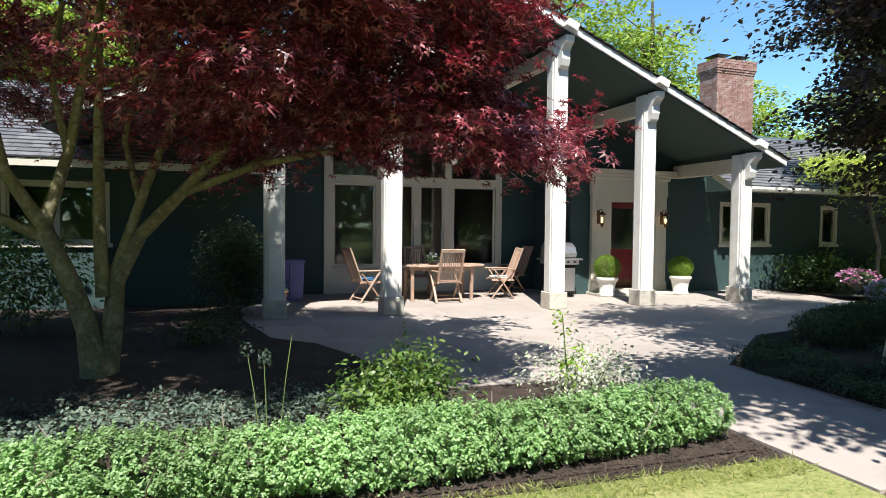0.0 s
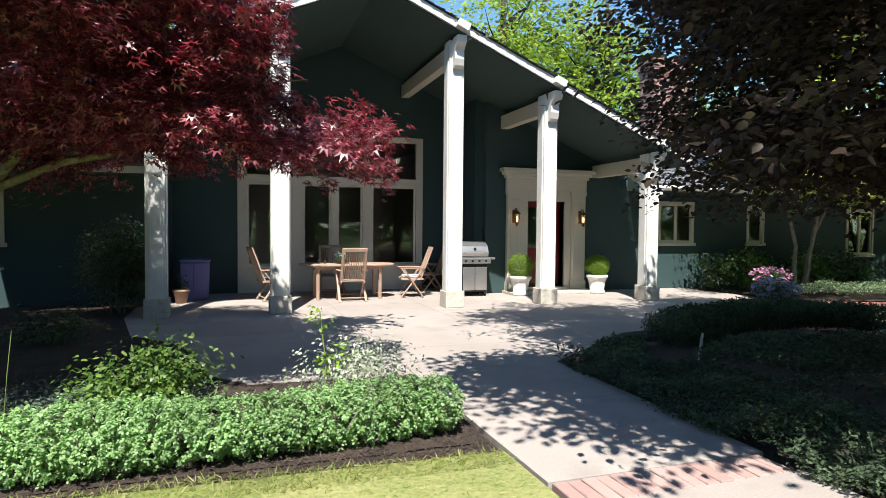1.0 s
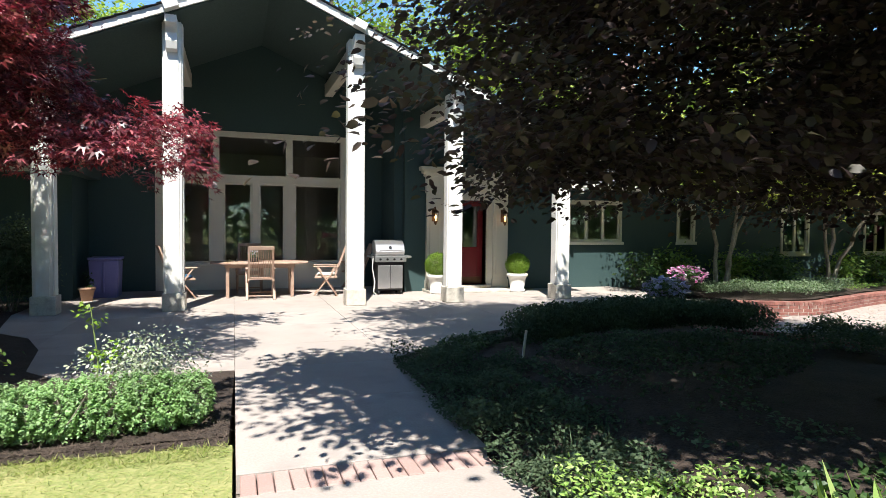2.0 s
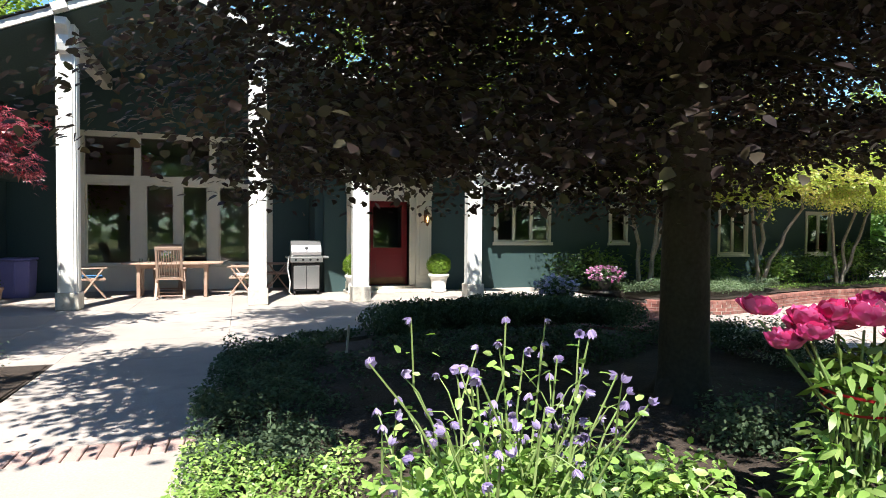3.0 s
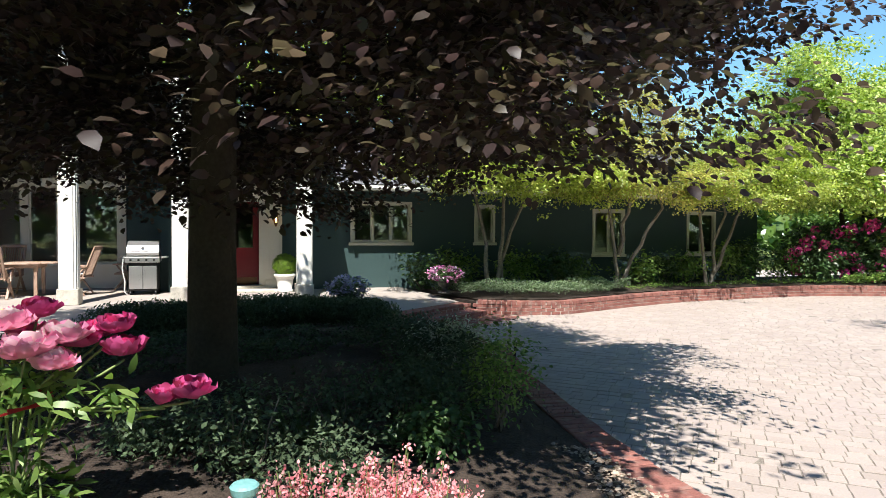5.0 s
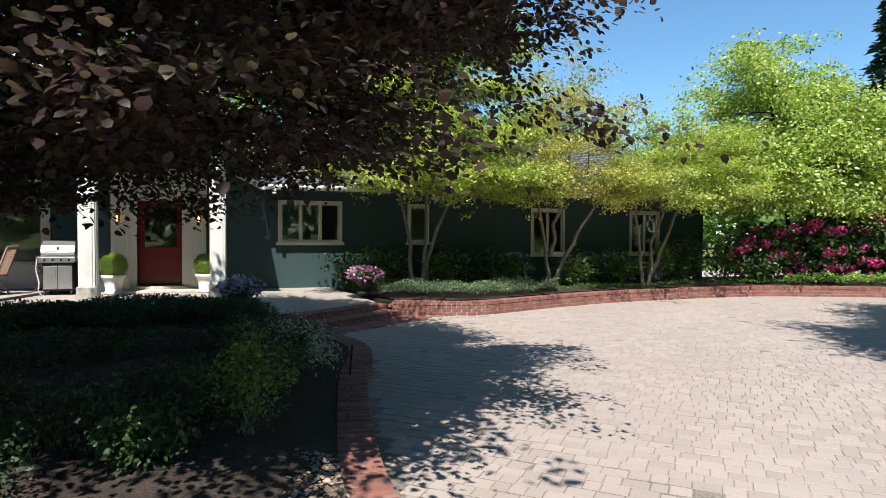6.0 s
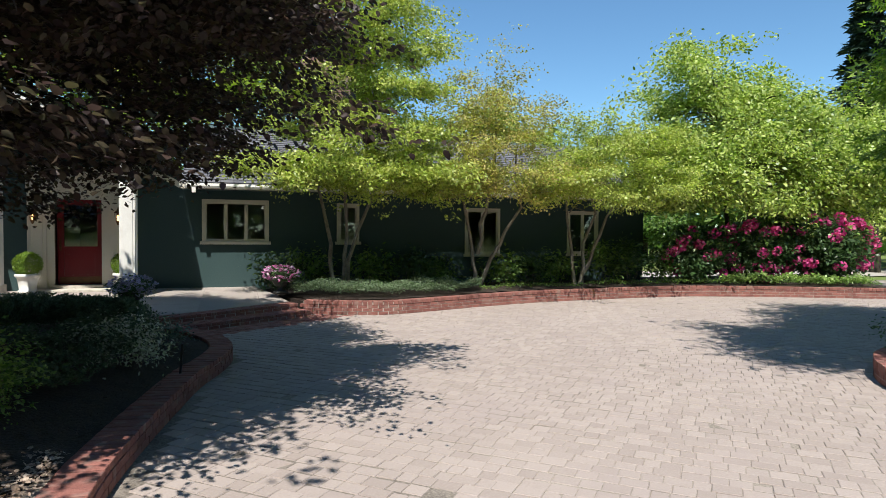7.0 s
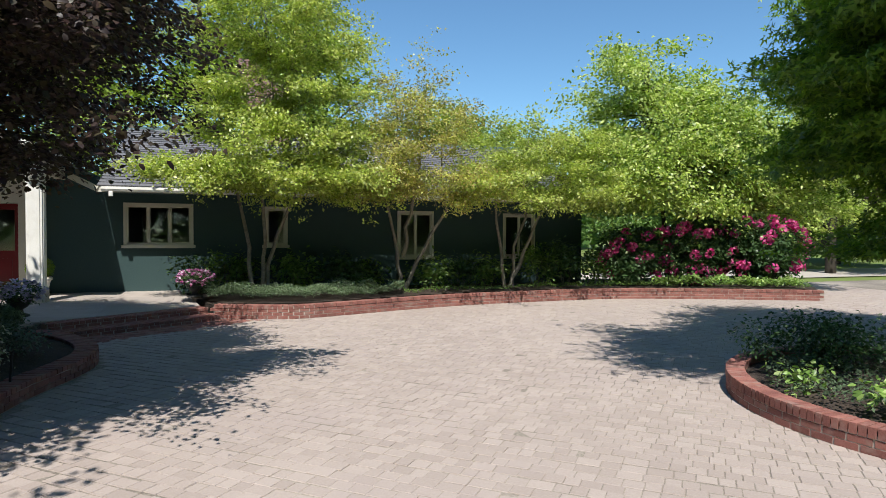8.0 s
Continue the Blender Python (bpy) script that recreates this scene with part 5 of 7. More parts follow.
slim_tree((17.3, 1.2, -0.1), 24, [((0.0, -0.4, 4.2), (3.2, 2.6, 1.6)), ((-0.8, 0.2, 6.3), (2.3, 2.0, 1.6)), ((2.8, 0.0, 4.6), (3.0, 2.4, 1.9)), ((-1.8, -0.4, 3.2), (2.0, 1.8, 0.9)), ((4.5, -0.6, 3.2), (2.6, 2.0, 1.4)), ((0.8, -1.4, 2.9), (2.6, 1.2, 0.7))], 5200, 0.125, 17, "dogwood",
          "tall pale green leafy tree behind pink rhododendrons", [((0, 0, -0.1), (-0.3, 0, 2.0), (-1.0, 0, 7.0)), ((0.2, 0.1, -0.1), (0.9, 0, 2.0), (2.8, 0, 6.0)), ((0.1, -0.1, -0.1), (0.4, -0.2, 2.2), (0.6, -0.3, 6.5))], "bark_beech", LEAF, 0.09, 0.24, name="leafy_tree", group="", bough=0.30, round_=0.6, crowd=18, flat=0.5)
# The last two blobs hang out of view, placed to shade drive and planter.
slim_tree((13.45, -9.7, -0.1), 25, [((0.6, 0.4, 4.3), (2.9, 3.0, 0.9)), ((0.8, 0.2, 5.7), (3.0, 2.9, 1.2)), ((0.7, 0.3, 3.2), (2.5, 2.4, 0.7)), ((1.1, 0.0, 2.3), (1.9, 1.8, 0.6)), ((0.3, 0.6, 1.6), (1.1, 1.0, 0.35)), ((-3.0, -0.8, 6.6), (2.0, 2.1, 0.5)), ((-3.3, -2.1, 5.6), (1.9, 1.5, 0.4))], 5200, 0.15, 14, "maple_green",
          "spreading green maple over a round brick planter", [((0, 0, -0.1), (0.0, 0, 2.0), (0.1, 0, 6.5)), ((0.02, 0, 1.4), (-0.4, 0.4, 3.2), (-1.6, 1.0, 5.6)), ((0.0, 0.05, 1.2), (0.6, 0.6, 2.8), (1.4, 2.2, 5.0))], "bark_beech", PALM5, 0.08, 0.26, name="maple_tree", group="", flat=0.16, low=1.1, round_=0.15, crowd=20, bough=0.30)


def distant_tree(x, y, h, r, seed, mat="far", count=900, leaf=0.22, name="background_tree", label="leafy green tree standing round the house"):
    rng = np.random.default_rng(seed)
    t = thing(name, (x, y, -0.42), label, "tree", "background trees")
    blobs = [((rng.normal(0, r * 0.35), rng.normal(0, r * 0.35), h * f), (r * s, r * s, h * 0.17)) for f, s in ((0.42, 0.85), (0.55, 0.95), (0.68, 0.85), (0.82, 0.6), (0.30, 0.7))]
    bm = bmesh.new()
    tube(bm, [(0, 0, -0.1), (0, 0, h * 0.25), (0.1, 0, h * 0.6), (0, 0, h * 0.9)], [0.03 * h, 0.024 * h, 0.014 * h, 0.004 * h], 8)
    d = sprays(blobs, count, 22, rng, 0.40, 0.4, 0.15, 0.5, bough=0.6)
    for m in d[3][::14]:
        limbs(bm, (0, 0, min(m[2] * 0.75, h * 0.7)), [m], 0.006 * h, rng, 0.01, 5, 0.03, 4)
    part("trunk", bm, M["bark_beech"], t, "", True)
    add_leaves("crown", t, d, leaf, OVAL, L[mat], rng, "", 0.4)


# Last nine: unseen behind the camera, added to cut sky light and fill reflections.
for i, (x, y, h, r, mt) in enumerate(((-3, 15, 14, 4.0, "far"), (2.5, 14, 14.5, 3.6, "far"), (7.2, 13, 13.5, 3.2, "far"), (14, 13.5, 8.5, 3.0, "far"), (17, 24, 10, 4.0, "green"), (24, 26, 9, 4.5, "green"), (31, 24, 9, 4.5, "green"), (38, 18, 10, 5, "green"), (33, 8, 9, 4, "far"),
                                      (-17, 14, 13, 4.2, "far"), (-13.5, 12.5, 12, 3.6, "far"), (-20.5, 12, 12, 3.8, "light"), (-23, 9, 11, 4.2, "light"), (-28, 3, 12, 4.5, "far"), (-10, 21, 13, 4.0, "far"), (44, 8, 11, 5, "green"), (46, -6, 11, 5, "green"),
                                      (-34, -28, 20, 6.5, "green"), (-24, -31, 21, 6.5, "green"), (-13, -31, 20, 6.5, "green"), (-3, -32, 21, 6.5, "green"), (7, -31, 20, 6.5, "green"), (17, -32, 21, 6.5, "green"), (27, -30, 20, 6.5, "green"), (37, -24, 19, 6.5, "green"), (-40, -14, 18, 6.5, "green"))):
    distant_tree(x, y, h, r, 100 + i, mt, count=380 if y < -12 else 900, leaf=0.038 * h if y < -12 else 0.22)


def fir(x, y, h, seed):
    rng = np.random.default_rng(seed)
    t = thing("fir_tree", (x, y, -0.42), "tall dark conifer in the distance", "tree", "background trees")
    bm = bmesh.new()
    tube(bm, [(0, 0, 0), (0, 0, h * 0.5), (0, 0, h)], [0.3, 0.18, 0.02], 8)
    n = 9000
    z = h * (0.12 + 0.88 * rng.uniform(0, 1, n) ** 0.9)
    tier = np.floor(z / 0.55)
    a = rng.uniform(0, 2 * math.pi, n)
    reach = (h - z) / h * h * 0.22 * (0.75 + 0.25 * np.sin(a * 3 + tier * 2.3)) * rng.uniform(0.1, 1, n) ** 0.5
    at = np.stack([reach * np.cos(a), reach * np.sin(a), tier * 0.55 - reach * 0.30 + rng.normal(0, 0.08, n)], axis=1)
    out = np.stack([np.cos(a), np.sin(a), np.full(n, -0.4)], axis=1)
    part("trunk", bm, M["bark_beech"], t, "", True)
    add_leaves("crown", t, (at, np.array([0, 0, 1.0]) + rng.normal(0, 0.3, (n, 3)), out + rng.normal(0, 0.3, (n, 3))), 0.5, OVAL, L["fir"], rng)


def far_woods():
    """A ring of woods far off, seen only between the nearer trees."""
    rng = np.random.default_rng(8)
    n = 34000
    a = rng.uniform(0, 2 * math.pi, n)
    tall = 8 + 5 * np.array([noise.noise((math.cos(v) * 9, math.sin(v) * 9, 2)) for v in a])
    # The unseen south side is raised to block more of the sky's light.
    tall = np.where(np.sin(a) < -0.3, tall * 1.9, tall)
    d = 72 + rng.normal(0, 3.5, n)
    at = np.stack([5 + d * np.cos(a), -5 + d * np.sin(a), -0.4 + tall * rng.uniform(0, 1, n) ** 0.8], axis=1)
    me = leaves("far_woods", at, unit(n, rng) + np.array([0, 0, 0.5]), unit(n, rng), rng.uniform(1.2, 2.4, n), OVAL, L["green"])
    tagged(new("far_woods", me), "distant green woods closing the view", "woods", kind="stuff")


far_woods()
fir(43, 15.5, 25, 5)
fir(48, 20, 24, 6)


# ---- shrubs and hedges ----
def shrub(name, at, r, count, leaf, mat, label, seed, per=16, shape=LEAF, spread=0.10, category="shrub", group="", blobs=None, flat=0.6, shell=0.35, stems=7):
    rng = np.random.default_rng(seed)
    t = thing(name, at, label, category, group)
    if blobs is None:
        blobs = [((0, 0, r[2] * 0.55), (r[0], r[1], r[2] * 0.5))] + [((rng.uniform(-0.6, 0.6) * r[0], rng.uniform(-0.6, 0.6) * r[1], r[2] * rng.uniform(0.4, 0.8)), (r[0] * 0.45, r[1] * 0.45, r[2] * 0.35)) for k in range(4)]
    d = sprays(blobs, count, per, rng, spread, flat, 0.1, shell, 0.02, 0.6)
    for m in d[3][:: max(1, count // stems)]:
        bm = bmesh.new()
        limbs(bm, (m[0] * 0.2, m[1] * 0.2, -0.05), [m], 0.012, rng, 0.003, 5, 0.02, 4)
        part("stem", bm, M["bark_pale"], t, "", True)
    add_leaves("foliage", t, d, leaf, shape, L[mat], rng, "", 0.35)
    return t


def low_hedge():
    rng = np.random.default_rng(31)
    t = thing("low_hedge", (-10.0, -6.69, 0), "bright green clipped low hedge along the lawn", "hedge")
    line = smooth_line([(-5.0, 0.05), (-3.0, 0.05), (-1.4, 0.0), (0.5, -0.02), (2.0, 0.02), (2.85, 0.12)], 0.18)
    tips = []
    for x, y in line:
        n = 400
        u = unit(n, rng) * np.array([0.16, 0.31 + 0.03 * math.sin(x * 2.3), 0.22 + 0.025 * math.sin(x * 3.7)])
        tips.append(u * rng.uniform(0.80, 1.0, (n, 1)) * (1 + 0.16 * rng.uniform(0, 1, (n, 1)) ** 6) + np.array([x, y, 0.22]))
    tips = np.concatenate(tips)
    tips = tips[tips[:, 2] > 0.03]
    grow = np.stack([rng.normal(0, 0.3, len(tips)), tips[:, 1] * 1.4 + rng.normal(0, 0.3, len(tips)), (tips[:, 2] - 0.1) * 3 + 0.5 + rng.normal(0, 0.3, len(tips))], axis=1)
    grow /= np.linalg.norm(grow, axis=1, keepdims=True)
    per = 11
    at, gr = np.repeat(tips, per, axis=0), np.repeat(grow, per, axis=0)
    n = len(at)
    step = np.tile(np.arange(per), len(tips)) / per
    side = np.cross(gr, unit(n, rng))
    side /= np.linalg.norm(side, axis=1, keepdims=True)
    at = at - gr * (step * 0.045)[:, None]
    add_leaves("foliage", t, (at, gr + side * 0.25 + rng.normal(0, 0.2, (n, 3)), side + gr * 0.25), 0.0205, KITE, L["hedge"], rng, "", 0.35)
    for x, y in line[::2]:
        for k in range(3):
            bm = bmesh.new()
            limbs(bm, (x + rng.normal(0, 0.05), y + rng.normal(0, 0.05), -0.05), [(x + rng.normal(0, 0.2), y + rng.normal(0, 0.2), 0.38)], 0.008, rng, 0.003, 4, 0, 3)
            part("stem", bm, M["bark_pale"], t)


low_hedge()
shrub("dark_shrub", (-10.62, 0.75, 0), (0.60, 0.5, 1.50), 620, 0.05, "soft", "dense dark green rounded shrub beside a post", 41)


# ---- porch furniture ----
def teak_chair(at, turn, label):
    """A folding teak armchair that faces its own +y."""
    c = thing("garden_chair", at, label, "chair", "chairs round the table", turn)
    for s in (-1, 1):
        x = s * 0.27
        part("front_leg", stick(bmesh.new(), (x, -0.22, 0.0), (x, 0.22, 0.63), 0.03, 0.05, (1, 0, 0)), M["teak"], c)
        part("back_leg", stick(bmesh.new(), (x * 0.93, 0.28, 0.0), (x * 0.93, -0.20, 0.62), 0.028, 0.045, (1, 0, 0)), M["teak"], c)
        part("armrest", boxes((x - 0.03, x + 0.03, -0.26, 0.30, 0.63, 0.655), bevel=0.008), M["teak"], c)
        part("back_stile", stick(bmesh.new(), (s * 0.235, -0.16, 0.40), (s * 0.235, -0.42, 1.09), 0.03, 0.045, (1, 0, 0)), M["teak"], c)
    part("top_rail", stick(bmesh.new(), (-0.25, -0.415, 1.07), (0.25, -0.415, 1.07), 0.07, 0.028, (0, 1, 0.35)), M["teak"], c)
    part("back_rail", stick(bmesh.new(), (-0.22, -0.175, 0.44), (0.22, -0.175, 0.44), 0.05, 0.025, (0, 1, 0.35)), M["teak"], c)
    for i in range(9):
        x = -0.19 + i * 0.0475
        part("back_slat", stick(bmesh.new(), (x, -0.185, 0.46), (x, -0.405, 1.05), 0.026, 0.014, (1, 0, 0)), M["teak"], c)
    for i in range(7):
        y = -0.17 + i * 0.066
        part("seat_slat", boxes((-0.235, 0.235, y - 0.024, y + 0.024, 0.415, 0.435), bevel=0.004), M["teak"], c)
    for s in (-1, 1):
        part("seat_rail", boxes((s * 0.24 - 0.014, s * 0.24 + 0.014, -0.22, 0.27, 0.385, 0.425), bevel=0.004), M["teak"], c)
    part("stretcher", stick(bmesh.new(), (-0.26, 0.20, 0.12), (0.26, 0.20, 0.12), 0.03, 0.02), M["teak"], c)
    part("stretcher", stick(bmesh.new(), (-0.27, -0.17, 0.08), (0.27, -0.17, 0.08), 0.03, 0.02), M["teak"], c)
    return c


chair = teak_chair((-6.43, 1.62, 0), 0, "weathered teak folding armchair drawn up to the table")
copy_thing(chair, pose(-8.02, 2.15, 0, 0, 0, -78))
copy_thing(chair, pose(-4.98, 2.10, 0, 0, 0, 82))
copy_thing(chair, pose(-6.62, 3.02, 0, 0, 0, 178))
copy_thing(chair, pose(-4.15, 3.25, 0, 0, 0, 90))


def table():
    t = thing("garden_table", (-6.42, 2.18, 0), "oval weathered teak garden table with slatted top", "table")
    n = 13
    for i in range(n):
        y = -0.5 + (i + 0.5) / n
        half = 1.02 * (1 - abs(y / 0.54) ** 2.6) ** 0.5
        part("table_slat", boxes((-half, half, y - 0.035, y + 0.035, 0.715, 0.745), bevel=0.004), M["teak"], t)
    part("apron", boxes((-0.72, 0.72, -0.34, -0.31, 0.63, 0.712), (-0.72, 0.72, 0.31, 0.34, 0.63, 0.712), (-0.72, -0.69, -0.31, 0.31, 0.63, 0.712), (0.69, 0.72, -0.31, 0.31, 0.63, 0.712)), M["teak"], t)
    for sx in (-1, 1):
        for sy in (-1, 1):
            part("leg", boxes((sx * 0.66 - 0.035, sx * 0.66 + 0.035, sy * 0.28 - 0.035, sy * 0.28 + 0.035, 0, 0.70), bevel=0.006), M["teak"], t)
    return t


table()


def centrepiece():
    c = thing("potted_plant", (-6.55, 2.15, 0.745), "small potted plant with pale flowers on the table", "potted plant")
    rng = np.random.default_rng(51)
    part("bowl", lathe(bmesh.new(), [(0.07, 0), (0.12, 0.03), (0.14, 0.08), (0.135, 0.09), (0.10, 0.075)], 16), M["dark_pot"], c)
    d = sprays([((0, 0, 0.14), (0.15, 0.13, 0.08))], 26, 8, rng, 0.03, 0.8)
    add_leaves("foliage", c, d, 0.05, OVAL, L["dark"], rng)
    d = sprays([((0, 0, 0.17), (0.15, 0.13, 0.06))], 9, 5, rng, 0.015, 0.8)
    add_leaves("blossom", c, d, 0.04, PETAL, L["petunia"], rng, "pale lilac blossoms")


centrepiece()
for x, y in ((-7.05, 2.05), (-6.90, 2.12)):
    g = thing("drinking_glass", (x, y, 0.745), "clear drinking glass on the table", "glass", "glasses on the table")
    part("tumbler", lathe(bmesh.new(), [(0.03, 0), (0.036, 0.09), (0.033, 0.09), (0.028, 0.008)], 14), M["glass"], g)
for x, y, turn in ((-8.02, 2.15, -78), (-4.98, 2.10, 82)):
    c = thing("seat_cushion", (x, y, 0.435), "flat seat cushion on a teak chair", "cushion", "seat cushions", turn)
    part("pad", boxes((-0.21, 0.21, -0.18, 0.22, 0, 0.045), bevel=0.018), M["cushion"] if x < -6 else M["white"], c)


def grill():
    g = thing("gas_grill", (-3.62, 1.98, 0), "stainless steel gas grill cart with closed hood", "grill")
    part("cabinet", boxes((-0.30, 0.30, -0.24, 0.24, 0.10, 0.74), bevel=0.012), M["dark_metal"], g)
    for s in (-1, 1):
        a, b = sorted((s * 0.006, s * 0.285))
        d = part("door", boxes((a, b, -0.262, -0.243, 0.14, 0.66), bevel=0.006), M["steel"], g)
        part("handle", boxes((s * 0.045 - 0.008, s * 0.045 + 0.008, -0.29, -0.264, 0.40, 0.60), bevel=0.003), M["steel"], d)
    part("control_panel", boxes((-0.36, 0.36, -0.30, -0.22, 0.74, 0.86), bevel=0.01), M["steel"], g)
    for i in range(4):
        part("knob", lathe(bmesh.new(), [(0.026, 0), (0.024, 0.025), (0.014, 0.03)], 12, Matrix.Translation((-0.24 + i * 0.16, -0.302, 0.80)) @ pose(0, 0, 0, 90, 0, 0)), M["dark_metal"], g)
    part("firebox", boxes((-0.34, 0.34, -0.219, 0.24, 0.745, 0.90), bevel=0.01), M["steel"], g)
    bm = bmesh.new()
    prof = [(-0.24, 0.902), (-0.26, 0.98), (-0.20, 1.12), (-0.06, 1.22), (0.10, 1.23), (0.21, 1.14), (0.24, 0.902)]
    ends = [[bm.verts.new((x, y, z)) for y, z in prof] for x in (-0.33, 0.33)]
    for i in range(len(prof)):
        j = (i + 1) % len(prof)
        bm.faces.new((ends[0][i], ends[1][i], ends[1][j], ends[0][j]))
    bm.faces.new(ends[0][::-1])
    bm.faces.new(ends[1])
    bmesh.ops.bevel(bm, geom=list(bm.edges), offset=0.012, segments=2, affect="EDGES")
    hood = part("hood", bm, M["steel"], g)
    bm = bmesh.new()
    tube(bm, [(-0.24, -0.265, 0.99), (-0.24, -0.31, 1.0), (0.24, -0.31, 1.0), (0.24, -0.265, 0.99)], [0.012] * 4, 8)
    part("handle", bm, M["steel"], hood)
    part("thermometer", lathe(bmesh.new(), [(0.035, 0), (0.035, 0.012), (0.028, 0.016)], 14, Matrix.Translation((0, -0.232, 1.06)) @ pose(0, 0, 0, 66, 0, 0)), M["dark_metal"], hood)
    for s in (-1, 1):
        a, b = sorted((s * 0.37, s * (0.44 if s < 0 else 0.50)))
        part("side_shelf", boxes((a, b, -0.24, 0.22, 0.83, 0.87), bevel=0.01), M["steel"], g)
    for sx in (-1, 1):
        for sy in (-1, 1):
            part("wheel", lathe(bmesh.new(), [(0.045, -0.018), (0.05, -0.01), (0.05, 0.01), (0.045, 0.018)], 14, Matrix.Translation((sx * 0.26, sy * 0.20, 0.05)) @ pose(0, 0, 0, 0, 90, 0)), M["dark_metal"], g)
            part("caster_fork", boxes((sx * 0.26 - 0.03, sx * 0.26 + 0.03, sy * 0.20 - 0.012, sy * 0.20 + 0.012, 0.06, 0.10)), M["dark_metal"], g)
    bm = bmesh.new()
    tube(bm, [(-0.40, -0.25, 0.83), (-0.42, -0.28, 0.6), (-0.36, -0.27, 0.3), (-0.38, -0.25, 0.08), (-0.33, -0.22, 0.02)], [0.014] * 5, 6)
    part("hanging_cover_strap", bm, M["white"], g)


grill()


def storage_bin():
    b = thing("storage_bin", (-9.49, 2.75, 0), "tall blue-violet plastic storage bin with lid", "storage bin")
    bm = bmesh.new()
    lo = [(-0.27, -0.27), (0.27, -0.27), (0.27, 0.27), (-0.27, 0.27)]
    v0 = [bm.verts.new((x * 0.93, y * 0.93, 0.0)) for x, y in lo]
    v1 = [bm.verts.new((x * 1.03, y * 1.03, 0.78)) for x, y in lo]
    for i in range(4):
        bm.faces.new((v0[i], v0[(i + 1) % 4], v1[(i + 1) % 4], v1[i]))
    bm.faces.new(v0[::-1])
    bm.faces.new(v1)
    bmesh.ops.bevel(bm, geom=list(bm.edges), offset=0.02, segments=2, affect="EDGES")
    part("body", bm, M["purple"], b)
    part("lid", boxes((-0.30, 0.30, -0.30, 0.30, 0.785, 0.84), bevel=0.015), M["purple"], b)
    part("rib", boxes((-0.02, 0.02, -0.29, -0.268, 0.10, 0.74), bevel=0.006), M["purple"], b)


storage_bin()
p = thing("plant_pot", (-10.0 + 0.28, 2.1, 0), "small terracotta pot with a dry plant", "plant pot")
part("pot", lathe(bmesh.new(), [(0.10, 0), (0.14, 0.22), (0.16, 0.22), (0.16, 0.27), (0.135, 0.27), (0.125, 0.22)], 18), M["terracotta"], p, "", True)
part("soil", lathe(bmesh.new(), [(0.127, 0.222), (0.125, 0.245)], 18), M["mulch"], p)
rng = np.random.default_rng(52)
add_leaves("foliage", p, sprays([((0, 0, 0.42), (0.13, 0.13, 0.16))], 14, 8, rng, 0.03, 0.8), 0.05, OVAL, L["dark"], rng)


def topiary(at, r, seed):
    rng = np.random.default_rng(seed)
    t = thing("topiary_planter", at, "clipped box ball in a white classical stone urn", "planter", "door planters")
    part("urn", lathe(bmesh.new(), [(0.17, 0), (0.19, 0.02), (0.19, 0.06), (0.165, 0.08), (0.20, 0.30), (0.225, 0.36), (0.255, 0.38), (0.255, 0.43), (0.235, 0.445), (0.21, 0.42)], 28), M["white"], t, "white fluted urn", True)
    part("soil", lathe(bmesh.new(), [(0.212, 0.395), (0.212, 0.422)], 20), M["mulch"], t)
    n = 3800
    u = unit(n, rng)
    at2 = u * (r * rng.uniform(0.82, 1.03, (n, 1))) * np.array([1, 1, 0.92]) + np.array([0, 0, 0.43 + r * 0.78])
    at2 = at2[at2[:, 2] > 0.42]
    add_leaves("box_ball", t, (at2, (at2 - np.array([0, 0, 0.43 + r * 0.78])) + rng.normal(0, 0.16, at2.shape), rng.normal(0, 1, at2.shape) + np.array([0, 0, 0.4])), 0.033, OVAL, L["box"], rng, "tightly clipped bright green box")
    for k in range(12):
        bm = bmesh.new()
        limbs(bm, (0, 0, 0.40), [tuple(unit(1, rng)[0] * r * 0.75 + np.array([0, 0, 0.45 + r * 0.8]))], 0.014, rng, 0.004, 5)
        part("stem", bm, M["bark_pale"], t)


topiary((-2.50, 1.72, 0.0), 0.30, 61)
topiary((-0.50, 1.66, 0.0), 0.29, 62)


def flower_urn(at, mat, seed, label, spread):
    rng = np.random.default_rng(seed)
    f = thing("flower_urn", (at[0], at[1], at[2] + 0.06), label, "flower pot", "flower urns")
    part("urn", lathe(bmesh.new(), [(0.16, 0), (0.16, 0.03), (0.07, 0.06), (0.06, 0.12), (0.13, 0.17), (0.20, 0.28), (0.22, 0.33), (0.205, 0.335), (0.17, 0.29)], 22), M["dark_pot"], f, "dark footed urn", True)
    part("soil", lathe(bmesh.new(), [(0.175, 0.29), (0.18, 0.31)], 18), M["mulch"], f)
    d = sprays([((0, 0, 0.42), (spread, spread, 0.17))], 150, 9, rng, 0.05, 0.8, 0.2, 0.4)
    add_leaves("foliage", f, d, 0.05, OVAL, L["dark"], rng)
    d = sprays([((0, 0, 0.45), (spread * 1.05, spread * 1.05, 0.18))], 150, 5, rng, 0.012, 0.7, 0.2, 0.16)
    add_leaves("blossom", f, d, 0.050, PETAL, L[mat], rng)
    return f


flower_urn((0.28, -2.72, 0.0), "petunia", 63, "dark urn spilling white and violet petunias", 0.36)
flower_urn((2.98, -0.12, 0.0), "magenta", 64, "urn of magenta and white petunias by the steps", 0.40)


